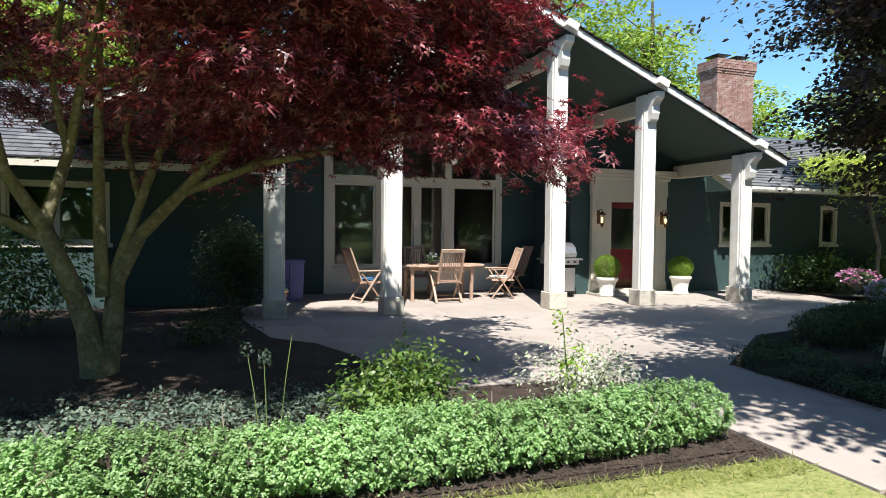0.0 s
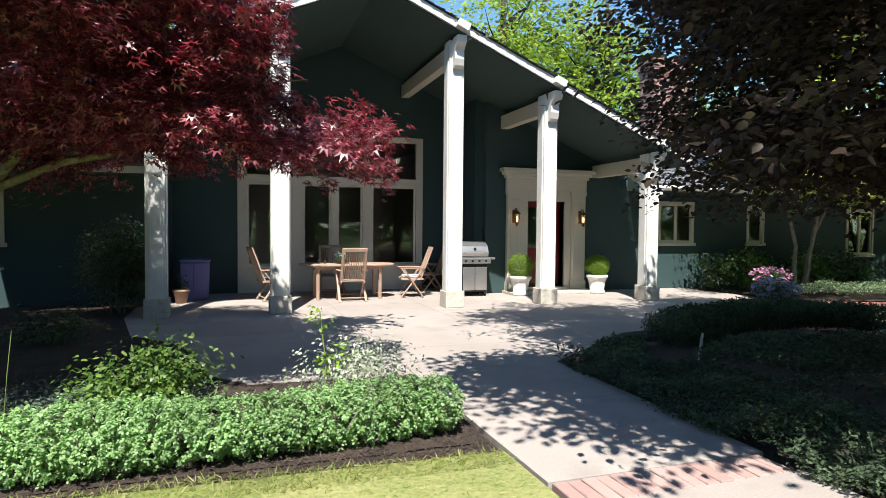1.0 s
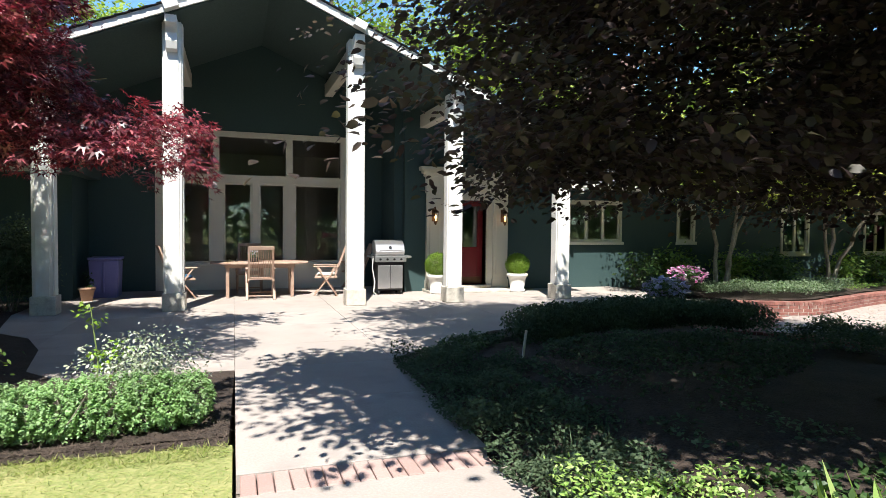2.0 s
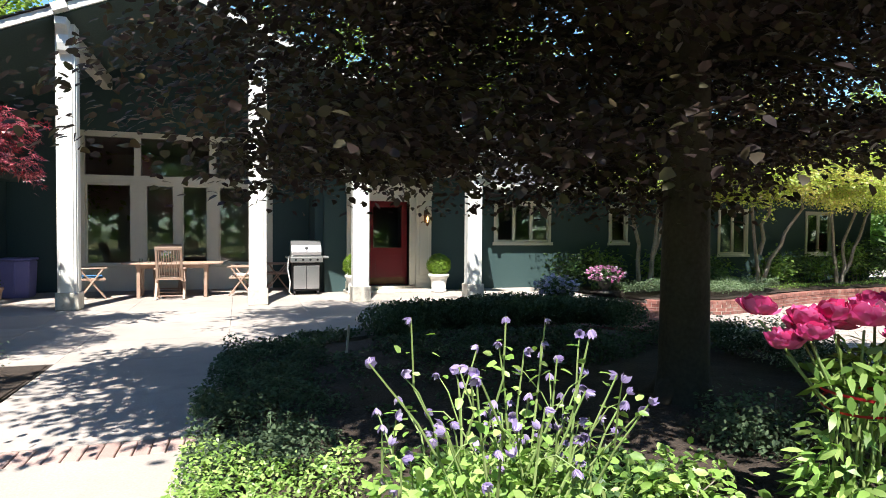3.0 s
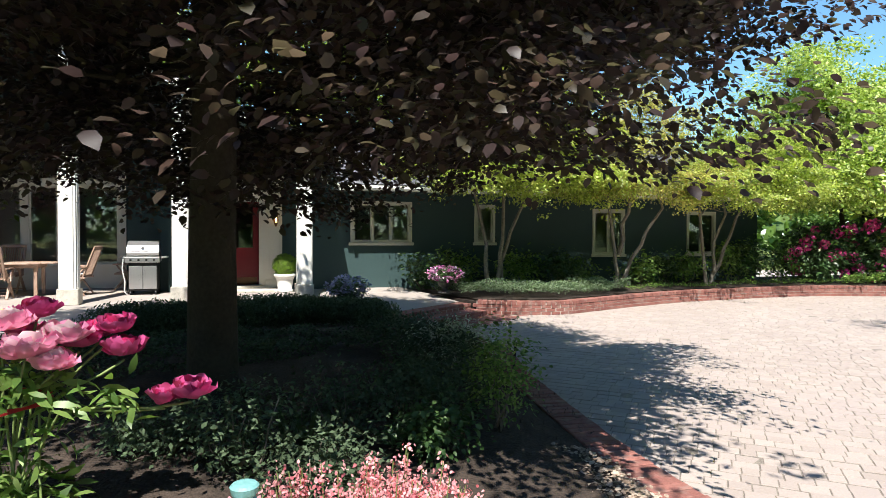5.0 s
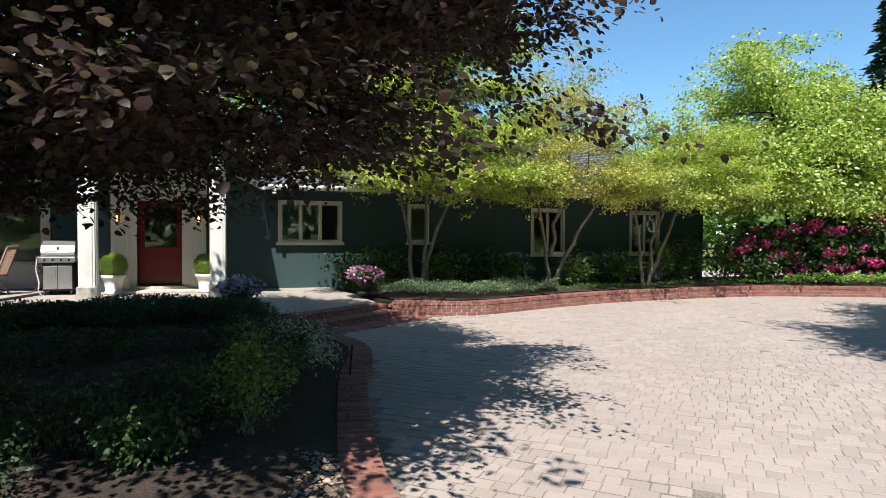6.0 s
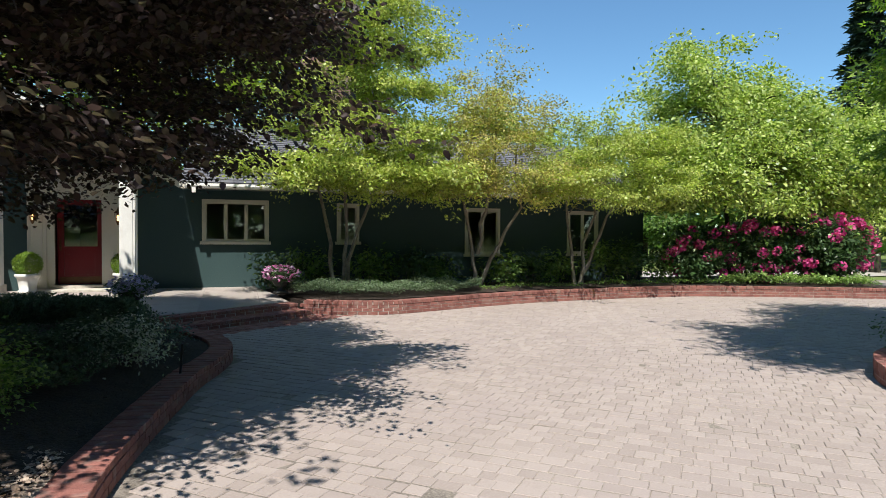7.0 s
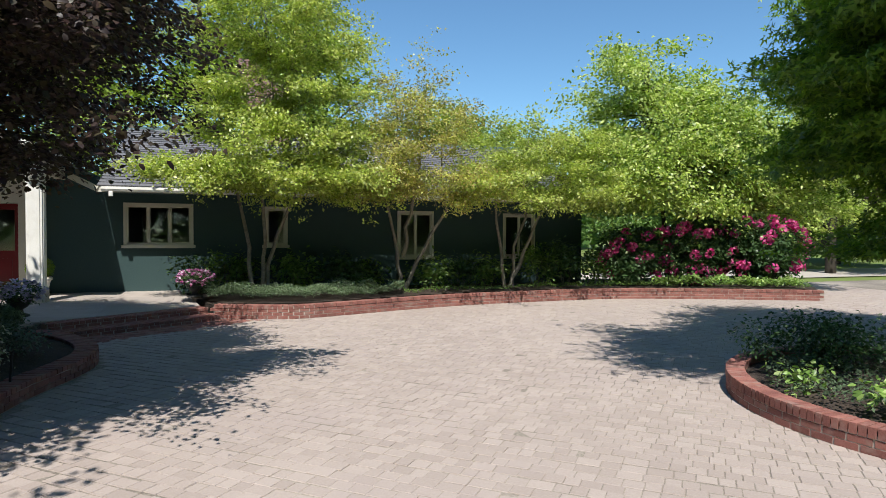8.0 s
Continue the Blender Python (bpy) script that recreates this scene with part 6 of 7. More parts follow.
# ---- planted beds ----
def ribbon_hedge(name, line, wide, high, leaf, mat, label, seed, per_step=1500, base=0.0):
    """A clipped hedge along a line of (x, y) points."""
    rng = np.random.default_rng(seed)
    run = smooth_line(line, 0.2)
    cx, cy = run[len(run) // 2]
    t = thing(name, (cx, cy, base), label, "hedge")
    at, mid = [], []
    for x, y in run:
        u = unit(per_step, rng) * np.array([wide * 0.55, wide * 0.55, high * 0.52]) * (1 + 0.12 * math.sin(x * 3 + y * 2))
        at.append(u * rng.uniform(0.7, 1.06, (per_step, 1)) + np.array([x - cx, y - cy, high * 0.5]))
        mid.append(u)
    at, mid = np.concatenate(at), np.concatenate(mid)
    ok = at[:, 2] > 0.01
    at, mid = at[ok], mid[ok]
    n = len(at)
    add_leaves("foliage", t, (at, mid * 2 + rng.normal(0, 0.35, (n, 3)), rng.normal(0, 0.8, (n, 3)) + np.array([0, 0, 0.5])), leaf, OVAL, L[mat], rng, "", 0.35)
    for x, y in run[::2]:
        bm = bmesh.new()
        limbs(bm, (x - cx, y - cy, -0.06), [(x - cx + rng.normal(0, 0.1), y - cy + rng.normal(0, 0.1), high * 0.8)], 0.01, rng, 0.004, 4, 0, 3)
        part("stem", bm, M["bark_pale"], t)
    return t


ribbon_hedge("round_hedge", [(-3.1, -4.35), (-2.4, -3.95), (-1.5, -3.7), (-0.6, -3.65), (0.1, -3.95), (0.5, -4.6)], 0.85, 0.46, 0.046, "soft", "dark green low hedge curving round the tree bed", 71)


def cover(name, outline, n, high, leaf, mat, label, seed, shape=OVAL, clump=0.25, base=0.0, lean=0.5):
    """Low planting that fills an outline, in uneven tufts. Nobody could count it."""
    rng = np.random.default_rng(seed)
    xs, ys = [p[0] for p in outline], [p[1] for p in outline]
    pts = np.stack([rng.uniform(min(xs), max(xs), n * 3), rng.uniform(min(ys), max(ys), n * 3)], axis=1)
    pts = pts[inside(pts, outline)][:n]
    h = np.array([0.55 + 0.9 * (noise.noise((x / clump * 0.5, y / clump * 0.5, seed)) * 0.7 + 0.35) for x, y in pts])
    h = np.clip(h, 0.12, 1.4)
    z = base + high * h * rng.uniform(0.25, 1.0, len(pts)) ** 0.6
    at = np.column_stack([pts, z])
    m = len(at)
    me = leaves(name, at, np.array([0, 0, 1.0]) + rng.normal(0, lean, (m, 3)), rng.normal(0, 1, (m, 3)) + np.array([0, 0, 0.35]), leaf * rng.uniform(0.6, 1.3, m), shape, L[mat])
    return tagged(new(name, me), label, "ground cover", kind="stuff")


cover("catmint", [(-5.24, -4.75), (-5.40, -7.2), (-5.40, -9.0), (-4.6, -9.0), (-4.3, -8.0), (-4.2, -5.6)], 21000, 0.32, 0.036, "soft", "soft green low planting along the path", 81, base=-0.07)
cover("silver_cover", [(-4.95, -4.8), (-3.9, -3.95), (-3.5, -4.2), (-4.5, -5.3)], 4000, 0.15, 0.04, "dark", "low grey-green planting at the bed's rim", 82)
cover("wood_chip_mulch", [(-3.0, -10.4), (-3.0, -15.5), (0.0, -15.5), (0.8, -12.5), (0.9, -9.7), (0.4, -9.5)], 30000, 0.03, 0.042, "heuchera", "pale wood chips strewn on the bed", 83, KITE, 0.5, -0.10, 0.3).data.materials[0] = M["chips"]
cover("bark_bits", [(-0.9, -9.9), (0.9, -9.9), (1.35, -8.0), (1.3, -6.0), (0.6, -4.8), (-0.4, -5.4), (-2.5, -7.0), (-3.4, -9.0), (-2.8, -10.4)], 9000, 0.02, 0.05, "grass", "dark bark bits strewn under the tree", 186, BLADE, 0.5, -0.03, 0.4).data.materials[0] = M["bits"]
cover("bright_cover", [(-5.38, -8.75), (-5.45, -12.2), (-4.75, -12.0), (-4.45, -8.95)], 9000, 0.30, 0.034, "bright", "bright green low planting beside the path", 84)
cover("dark_cover", [(-0.6, -5.6), (1.0, -5.2), (1.1, -6.6), (0.7, -8.6), (0.2, -9.3), (-0.5, -9.0), (0.2, -7.2)], 11000, 0.36, 0.045, "soft", "dark green low planting under the tree", 85)
cover("bed_fern", [(-4.2, -8.6), (-4.2, -6.0), (-3.2, -4.9), (-1.8, -4.5), (-0.6, -4.8), (-0.4, -6.2), (-1.2, -6.9), (-2.4, -7.4), (-3.0, -8.8)], 14000, 0.20, 0.05, "soft", "dark feathery low planting round the trunk", 185)
cover("bed_leaves", [(-4.3, -9.0), (-3.0, -9.2), (-2.9, -10.0), (-4.2, -10.2)], 2600, 0.24, 0.06, "dark", "dark leafy low planting", 86)
cover("silver_mat", [(2.8, 0.3), (3.45, -0.75), (4.2, -1.1), (5.1, -1.38), (6.2, -1.05), (7.8, -0.5), (8.0, 0.1), (6.0, -0.2), (4.2, 0.1)], 15000, 0.34, 0.045, "sage", "silvery green mat planting behind the kerb", 87)
cover("rim_cover", [(8.0, 0.2), (7.8, -0.48), (9.6, -0.05), (12, 0.1), (14.4, 0.12), (16.3, -0.4), (19.8, -1.95), (20.6, -0.8), (16.4, 0.3), (14, 0.7)], 6500, 0.16, 0.05, "green", "thin green planting behind the kerb", 88)
cover("lime_cover", [(15.6, 0.0), (16.3, -0.35), (18.2, -1.1), (19.6, -1.75), (19.9, -1.2), (17.6, -0.2), (16.2, 0.3)], 2600, 0.30, 0.09, "bright", "lime green low planting under the rhododendrons", 90)
cover("blue_cover", [(-12.6, -5.0), (-9.2, -5.0), (-8.8, -5.9), (-12.6, -6.1)], 9000, 0.26, 0.04, "silver", "blue-grey low planting beneath the maple", 89)
for i, (x, y, rx, ry, h, mat, cnt) in enumerate(((2.95, 1.5, 0.5, 0.5, 0.8, "green", 110), (3.7, 1.2, 0.6, 0.5, 0.75, "box", 140), (5.3, 0.9, 0.65, 0.5, 0.7, "green", 140), (6.4, 0.8, 0.65, 0.5, 0.72, "box", 150), (7.3, 1.2, 0.5, 0.5, 0.6, "green", 100), (8.9, 0.8, 0.6, 0.5, 0.68, "box", 130), (9.8, 1.0, 0.6, 0.5, 0.62, "green", 110),
                                           (10.6, 0.9, 0.6, 0.5, 0.66, "box", 120), (12.3, 0.9, 0.7, 0.6, 0.92, "green", 170), (13.3, 1.0, 0.7, 0.6, 0.95, "green", 170), (14.2, 1.0, 0.5, 0.5, 0.8, "green", 110))):
    shrub("border_shrub", (x, y, 0), (rx * 1.05, ry, h * 1.25), int(cnt * 0.62), 0.11, "green" if i % 3 else "dark", "low evergreen shrub along the green house wall", 200 + i, group="border shrubs", per=11, spread=0.13, shell=0.45, flat=0.9)


def rhododendron(at, r, seed, trusses):
    rng = np.random.default_rng(seed)
    t = thing("rhododendron", at, "dark-leaved rhododendron in deep pink bloom", "shrub", "rhododendrons")
    blobs = [((0, 0, r[2] * 0.55), (r[0], r[1], r[2] * 0.48))] + [((rng.uniform(-0.6, 0.6) * r[0], rng.uniform(-0.5, 0.2) * r[1], r[2] * rng.uniform(0.35, 0.8)), (r[0] * 0.45, r[1] * 0.5, r[2] * 0.3)) for k in range(4)]
    d = sprays(blobs, 520, 13, rng, 0.13, 0.7, 0.2, 0.33, 0.15, 0.9)
    for m in d[3][::26]:
        bm = bmesh.new()
        limbs(bm, (m[0] * 0.15, m[1] * 0.15, -0.1), [m], 0.022, rng, 0.006, 5, 0.02, 4)
        part("stem", bm, M["bark_beech"], t, "", True)
    add_leaves("foliage", t, d, 0.14, LEAF, L["dark"], rng)
    young = sprays([((0, -r[1] * 0.5, r[2] * 0.75), (r[0] * 0.9, r[1] * 0.5, r[2] * 0.28))], 24, 9, rng, 0.05, 0.7, 0.2, 0.4, 0.2, 0.8)
    add_leaves("young_foliage", t, young, 0.12, LEAF, L["bright"], rng, "lime green young leaves")
    for k in range(trusses):
        u = unit(1, rng)[0]
        u[1] = -abs(u[1])
        u[2] = rng.uniform(-0.75, 0.85)
        c = np.array([0, 0, r[2] * 0.55]) + u / np.linalg.norm(u) * np.array([r[0], r[1], r[2] * 0.5]) * 1.02
        n = 34
        v = unit(n, rng)
        s = rng.uniform(0.11, 0.18)
        add_leaves("flower_truss", t, (c + v * s * np.array([1, 1, 0.8]), v, rng.normal(0, 1, (n, 3))), 0.09, PETAL, L["rose"], rng, "deep pink flower truss" if k == 0 else "")
    return t


rhododendron((15.6, 0.9, -0.05), (1.15, 0.8, 1.75), 301, 20)
rhododendron((17.5, 0.5, -0.05), (1.25, 0.9, 2.05), 302, 26)
rhododendron((19.7, -0.2, -0.05), (1.4, 1.0, 2.1), 303, 28)
rhododendron((21.0, 0.9, -0.05), (1.1, 0.9, 1.8), 304, 10)


def peony():
    rng = np.random.default_rng(91)
    t = thing("peony", (-2.55, -10.45, 0.0), "tall pink peony clump tied with red ribbon", "flower")
    heads = [(-0.40, 0.16, 1.12, 0.085), (-0.31, 0.10, 0.98, 0.085), (-0.20, 0.10, 1.07, 0.085), (-0.11, 0.05, 1.10, 0.09), (-0.03, -0.03, 1.09, 0.10), (0.06, -0.08, 1.10, 0.10), (0.14, 0.05, 1.13, 0.085), (0.16, -0.18, 1.00, 0.11), (0.28, -0.06, 1.03, 0.095), (0.31, 0.04, 0.99, 0.085), (0.25, -0.14, 0.93, 0.09), (0.46, 0.02, 1.05, 0.085), (0.50, 0.0, 0.95, 0.09), (0.80, -0.26, 0.80, 0.092), (0.69, -0.22, 0.77, 0.07), (-0.14, 0.17, 1.02, 0.085), (0.05, 0.15, 1.04, 0.085), (0.38, 0.10, 1.02, 0.08), (-0.27, 0.0, 1.03, 0.075)]
    pale = {5, 7, 8, 10}
    for k, (x, y, z, r) in enumerate(heads):
        foot = (rng.normal(0, 0.07), rng.normal(0, 0.07), -0.05)
        waist = (x * 0.32, y * 0.32, 0.70)
        part("stem", tube(bmesh.new(), bend(foot, waist, rng, 3, 0.06) + bend(waist, (x, y, z - 0.05), rng, 3, 0.08)[1:], [0.006] * 7, 6), M["stem"], t, "", True)
        n = 54
        ring = np.arange(n)
        a = ring * 2.4 + rng.normal(0, 0.2, n)
        lift = (0.05 if k in pale else 0.22) + 1.1 * ring / n
        lean = rng.normal(0, 0.25, 3) + np.array([0, -0.25, 0])
        out = np.stack([np.cos(a), np.sin(a), lift * 1.3], axis=1) + rng.normal(0, 0.32, (n, 3)) + lean * 0.5
        base = np.array([x, y, z - r * 0.3]) + 0.30 * r * np.stack([np.cos(a), np.sin(a), ring / n], axis=1)
        face = np.stack([-np.cos(a) * lift, -np.sin(a) * lift, 1.1 - 0.5 * lift], axis=1) + rng.normal(0, 0.15, (n, 3))
        tone = L["pale_pink" if k in pale else "pink"]
        bloom = add_leaves("bloom", t, (base[14:34], face[14:34], out[14:34]), r * 0.74, CUP, tone, rng, "pale pink open bloom" if k in pale else "deep pink bloom", 0.25)
        bloom.data.polygons.foreach_set("use_smooth", [True] * len(bloom.data.polygons))
        for j in range(14):
            leaf = add_leaves("petal", bloom, (base[j:j + 1], face[j:j + 1], out[j:j + 1]), r * 0.86, CUP, tone, rng, "", 0.25)
            leaf.data.polygons.foreach_set("use_smooth", [True] * len(leaf.data.polygons))
        if k in pale:
            n = 26
            u = unit(n, rng)
            u[:, 2] = np.abs(u[:, 2])
            tagged(add_leaves("stamens", t, (np.array([x, y, z + r * 0.15]) + (u + lean * 0.5) * r * 0.26, u, u + rng.normal(0, 0.3, (n, 3))), 0.028, OVAL, L["yellow"], rng), kind="stuff")
    d = sprays([((0, 0, 0.30), (0.24, 0.22, 0.22)), ((0.05, 0, 0.82), (0.30, 0.24, 0.12)), ((0.46, -0.12, 0.74), (0.2, 0.12, 0.05))], 90, 8, rng, 0.06, 0.6, 0.6, 0.6, 0.08, 0.9)
    add_leaves("foliage", t, d, 0.095, SLIM, L["green"], rng, "divided green leaves")
    d = sprays([((0, 0, 0.46), (0.30, 0.26, 0.18))], 22, 6, rng, 0.05, 0.6, 0.6, 0.3, 0.08, 0.9)
    add_leaves("young_foliage", t, d, 0.085, SLIM, L["bright"], rng, "bright young leaves")
    for z, tilt in ((0.76, 5), (0.73, -9)):
        bm = bmesh.new()
        m = Matrix.Translation((0.03, -0.02, z)) @ pose(0, 0, 0, 0, tilt, 0)
        ring = [[bm.verts.new(m @ Vector((r * math.cos(a), r * math.sin(a), h))) for a in [2 * math.pi * k / 28 for k in range(28)]] for r, h in ((0.185, -0.006), (0.188, 0.006))]
        for k in range(28):
            bm.faces.new((ring[0][k], ring[0][(k + 1) % 28], ring[1][(k + 1) % 28], ring[1][k]))
        bmesh.ops.solidify(bm, geom=list(bm.faces), thickness=0.003)
        part("ribbon", bm, M["ribbon"], t, "red tie round the stems")


peony()


def columbine(at, seed, count, spread, high, label):
    rng = np.random.default_rng(seed)
    t = thing("columbine", at, label, "flower", "columbines")
    for k in range(count):
        foot = np.array([rng.normal(0, 0.10), rng.normal(0, 0.10), 0.0])
        top = np.array([np.clip(rng.normal(0, spread), -0.7, 0.7), np.clip(rng.normal(0, spread * 0.7), -0.4, 0.5), high * rng.uniform(0.72, 1.05)])
        path = bend(foot, top, rng, 5, 0.10, 0.02)
        bm = tube(bmesh.new(), path, [0.008, 0.007, 0.006, 0.005, 0.004, 0.003], 5)
        tips = [np.array(path[-1])]
        for j in range(1 + k % 2):
            src = np.array(path[rng.integers(3, 5)])
            tp = src + rng.normal(0, 0.07, 3) + np.array([0, 0, 0.12])
            tube(bm, [tuple(src), tuple((src + tp) / 2 + np.array([0, 0, 0.03])), tuple(tp)], [0.003, 0.003, 0.002], 4)
            tips.append(tp)
        part("stem", bm, M["stem"], t)
        for tp in tips:
            axis = rng.normal(0, 0.7, 3) + np.array([0, 0, -0.7])
            axis /= np.linalg.norm(axis)
            e1 = np.cross(axis, [0.3, 0.9, 0.1])
            e1 /= np.linalg.norm(e1)
            e2 = np.cross(axis, e1)
            n = 11
            a = np.arange(n) * 1.2566 + np.where(np.arange(n) > 4, 0.63, 0)
            wide = np.where(np.arange(n) > 4, 0.45, 1.25)
            ring = np.cos(a)[:, None] * e1 + np.sin(a)[:, None] * e2
            out = ring * wide[:, None] + axis * 0.7 + rng.normal(0, 0.12, (n, 3))
            add_leaves("flower", t, (np.repeat(tp[None], n, 0), ring - axis * 0.8, out), 0.031, LEAF, L["violet"], rng, "", 0.3)
        n = 24
        f = rng.uniform(0.15, 0.95, n)
        pts = foot + (top - foot) * f[:, None] + rng.normal(0, 0.03, (n, 3))
        add_leaves("stem_foliage", t, (pts, np.array([0, 0, 1.0]) + rng.normal(0, 0.4, (n, 3)), rng.normal(0, 1, (n, 3))), 0.042, BROAD, L["bright"], rng)
    d = sprays([((0, 0, high * 0.36), (spread * 1.6, spread * 1.3, high * 0.28))], 230, 9, rng, 0.05, 0.5, 0.2, 0.5, 0.06, 0.9)
    add_leaves("foliage", t, d, 0.045, BROAD, L["bright"], rng, "rounded bright green leaves", 0.5)


columbine((-4.28, -10.45, 0.0), 92, 28, 0.27, 1.10, "violet columbine with tall wiry flower stems")
columbine((-4.02, -10.25, 0.0), 93, 10, 0.15, 0.85, "violet columbine going to seed")


def strap_plant(at, n, high, mat, label, seed, width=1.0, name="strap_leaf_plant"):
    rng = np.random.default_rng(seed)
    t = thing(name, at, label, "plant", "strap-leaved plants")
    a = rng.uniform(0, 2 * math.pi, n)
    out = np.stack([np.cos(a) * 0.7, np.sin(a) * 0.7, rng.uniform(0.25, 1.2, n)], axis=1)
    at2 = np.stack([rng.normal(0, 0.12, n), rng.normal(0, 0.12, n), np.full(n, -0.02)], axis=1)
    up = np.stack([-np.cos(a), -np.sin(a), np.full(n, 0.6)], axis=1)
    wide = ([(x * width, y, z) for x, y, z in BLADE[0]], BLADE[1])
    add_leaves("foliage", t, (at2, up, out), high, wide, L[mat], rng, "", 0.3)


strap_plant((-3.45, -9.95, 0), 34, 0.32, "bright", "bright green clump of broad strap leaves", 94, 1.9)
strap_plant((-3.98, -9.62, 0), 34, 0.34, "bright", "bright green clump of broad strap leaves", 95, 1.9)
strap_plant((-1.15, -9.55, 0), 34, 0.40, "dark", "dark green strap-leaved clump in the shade", 98, 0.8)
strap_plant((-4.75, -8.2, 0), 40, 0.26, "soft", "tuft of soft grassy leaves by the path", 96, 0.6)
shrub("leafy_perennial", (-3.12, -9.95, 0), (0.28, 0.24, 0.36), 58, 0.055, "bright", "bright green leafy perennial in the bed", 97, 9, BROAD, 0.07, "plant")
for i, (x, y, r, h) in enumerate(((-1.55, -9.75, 0.42, 0.62), (-0.85, -9.45, 0.42, 0.58), (-0.3, -8.9, 0.4, 0.5), (-1.2, -10.35, 0.36, 0.45), (-2.0, -9.3, 0.35, 0.42))):
    shrub("shade_perennial", (x, y, 0), (r, r * 0.9, h), 130, 0.038, "soft", "dark green feathery plant in the beech's shade", 160 + i, 13, OVAL, 0.07, "plant", "shade plants")
shrub("astilbe", (0.30, -9.35, -0.05), (0.30, 0.28, 0.85), 150, 0.034, "green", "feathery green perennial on the wood chips", 99, 11, BROAD, 0.06, "plant")
shrub("leafy_perennial", (-0.35, -9.75, -0.05), (0.30, 0.28, 0.45), 110, 0.045, "dark", "dark green perennial on the wood chips", 110, 11, BROAD, 0.06, "plant")
shrub("white_shrub", (0.78, -7.05, -0.1), (0.52, 0.5, 0.62), 150, 0.042, "spirea", "rounded shrub with white-edged leaves by the kerb", 111, 14)
shrub("white_shrub", (0.95, -5.7, -0.1), (0.45, 0.42, 0.42), 110, 0.045, "silver", "low silvery shrub at the bed's end", 112, 14)
shrub("green_shrub", (-9.35, -5.75, 0), (0.5, 0.45, 0.58), 190, 0.05, "green", "rounded green shrub behind the low hedge", 113, 14)
shrub("green_shrub", (-10.9, -2.3, 0), (0.45, 0.4, 0.5), 80, 0.05, "dark", "small dark shrub beneath the maple", 114, 14)
shrub("spirea", (-7.72, -5.75, 0), (0.50, 0.42, 0.55), 190, 0.035, "spirea", "pale flowering spirea at the path's corner", 115, 12)
shrub("wall_shrub", (-13.4, -0.6, 0), (0.9, 0.8, 1.5), 230, 0.07, "green", "loose green shrub against the shaded wall", 116, 14)
shrub("wall_shrub", (-15.5, -1.6, 0), (1.0, 0.9, 1.3), 230, 0.07, "green", "loose green shrub in the shade", 117, 14)


def coral_bells():
    rng = np.random.default_rng(120)
    t = thing("coral_bells", (-1.12, -11.25, -0.02), "low plant with coral-pink bloom spikes", "flower")
    d = sprays([((0, 0, 0.18), (0.45, 0.34, 0.16))], 110, 8, rng, 0.06, 0.5)
    add_leaves("foliage", t, d, 0.07, BROAD, L["green"], rng)
    for k in range(130):
        x, y, h = rng.uniform(-0.45, 0.42), rng.uniform(-0.3, 0.3), rng.uniform(0.36, 0.58)
        bm = tube(bmesh.new(), [(x * 0.8, y * 0.8, 0), (x, y, h)], [0.003, 0.002], 4)
        part("stem", bm, M["stem"], t)
        n = 130
        f = rng.uniform(0.35, 1, n)
        at = np.stack([x * (0.8 + 0.2 * f), y * (0.8 + 0.2 * f), h * f], axis=1) + rng.normal(0, 0.020, (n, 3))
        tagged(add_leaves("bloom_spike", t, (at, unit(n, rng), unit(n, rng)), 0.018, WIDE, L["heuchera"], rng), kind="stuff")


coral_bells()


def garden_light():
    g = thing("garden_light", (-1.54, -11.97, -0.05), "white garden post light with a verdigris cap", "garden light")
    part("post", lathe(bmesh.new(), [(0.024, 0), (0.024, 0.86), (0.028, 0.87)], 18), M["white"], g)
    part("cap", lathe(bmesh.new(), [(0.026, 0.871), (0.030, 0.878), (0.026, 0.886), (0.032, 0.895), (0.036, 0.912), (0.030, 0.918), (0.020, 0.920)], 22), M["turquoise"], g, "blue-green ribbed cap")


garden_light()


def stake(at, high, mat, label, lean=6):
    s = thing("garden_stake", at, label, "garden stake", "garden stakes")
    part("rod", boxes((-0.012, 0.012, -0.012, 0.012, -0.1, high), bevel=0.003), M[mat], s, m=pose(0, 0, 0, lean, 4, 0))


stake((-3.95, -5.6, 0), 0.42, "wood_stake", "pale marker stake among the low plants")
stake((1.42, -7.2, -0.2), 0.42, "dark_metal", "dark slim upright bar by the brick kerb", 1)


def rose():
    rng = np.random.default_rng(121)
    t = thing("rose_bush", (-8.05, -5.95, 0), "tall sparse rose stem with young yellow-green leaves", "plant")
    bm = tube(bmesh.new(), [(0, 0, -0.05), (0.02, 0.0, 0.4), (-0.03, 0, 0.85)], [0.010, 0.008, 0.004], 6)
    part("stem", bm, M["stem"], t)
    bm = tube(bmesh.new(), [(0, 0, 0.0), (0.14, 0.05, 0.3), (0.22, 0.05, 0.5)], [0.008, 0.006, 0.003], 6)
    part("stem", bm, M["stem"], t)
    d = sprays([((-0.02, 0, 0.78), (0.09, 0.08, 0.14)), ((0.03, 0, 0.45), (0.06, 0.06, 0.2)), ((0.22, 0.05, 0.48), (0.08, 0.08, 0.08))], 22, 7, rng, 0.03, 0.8)
    add_leaves("foliage", t, d, 0.045, OVAL, L["box"], rng)


rose()


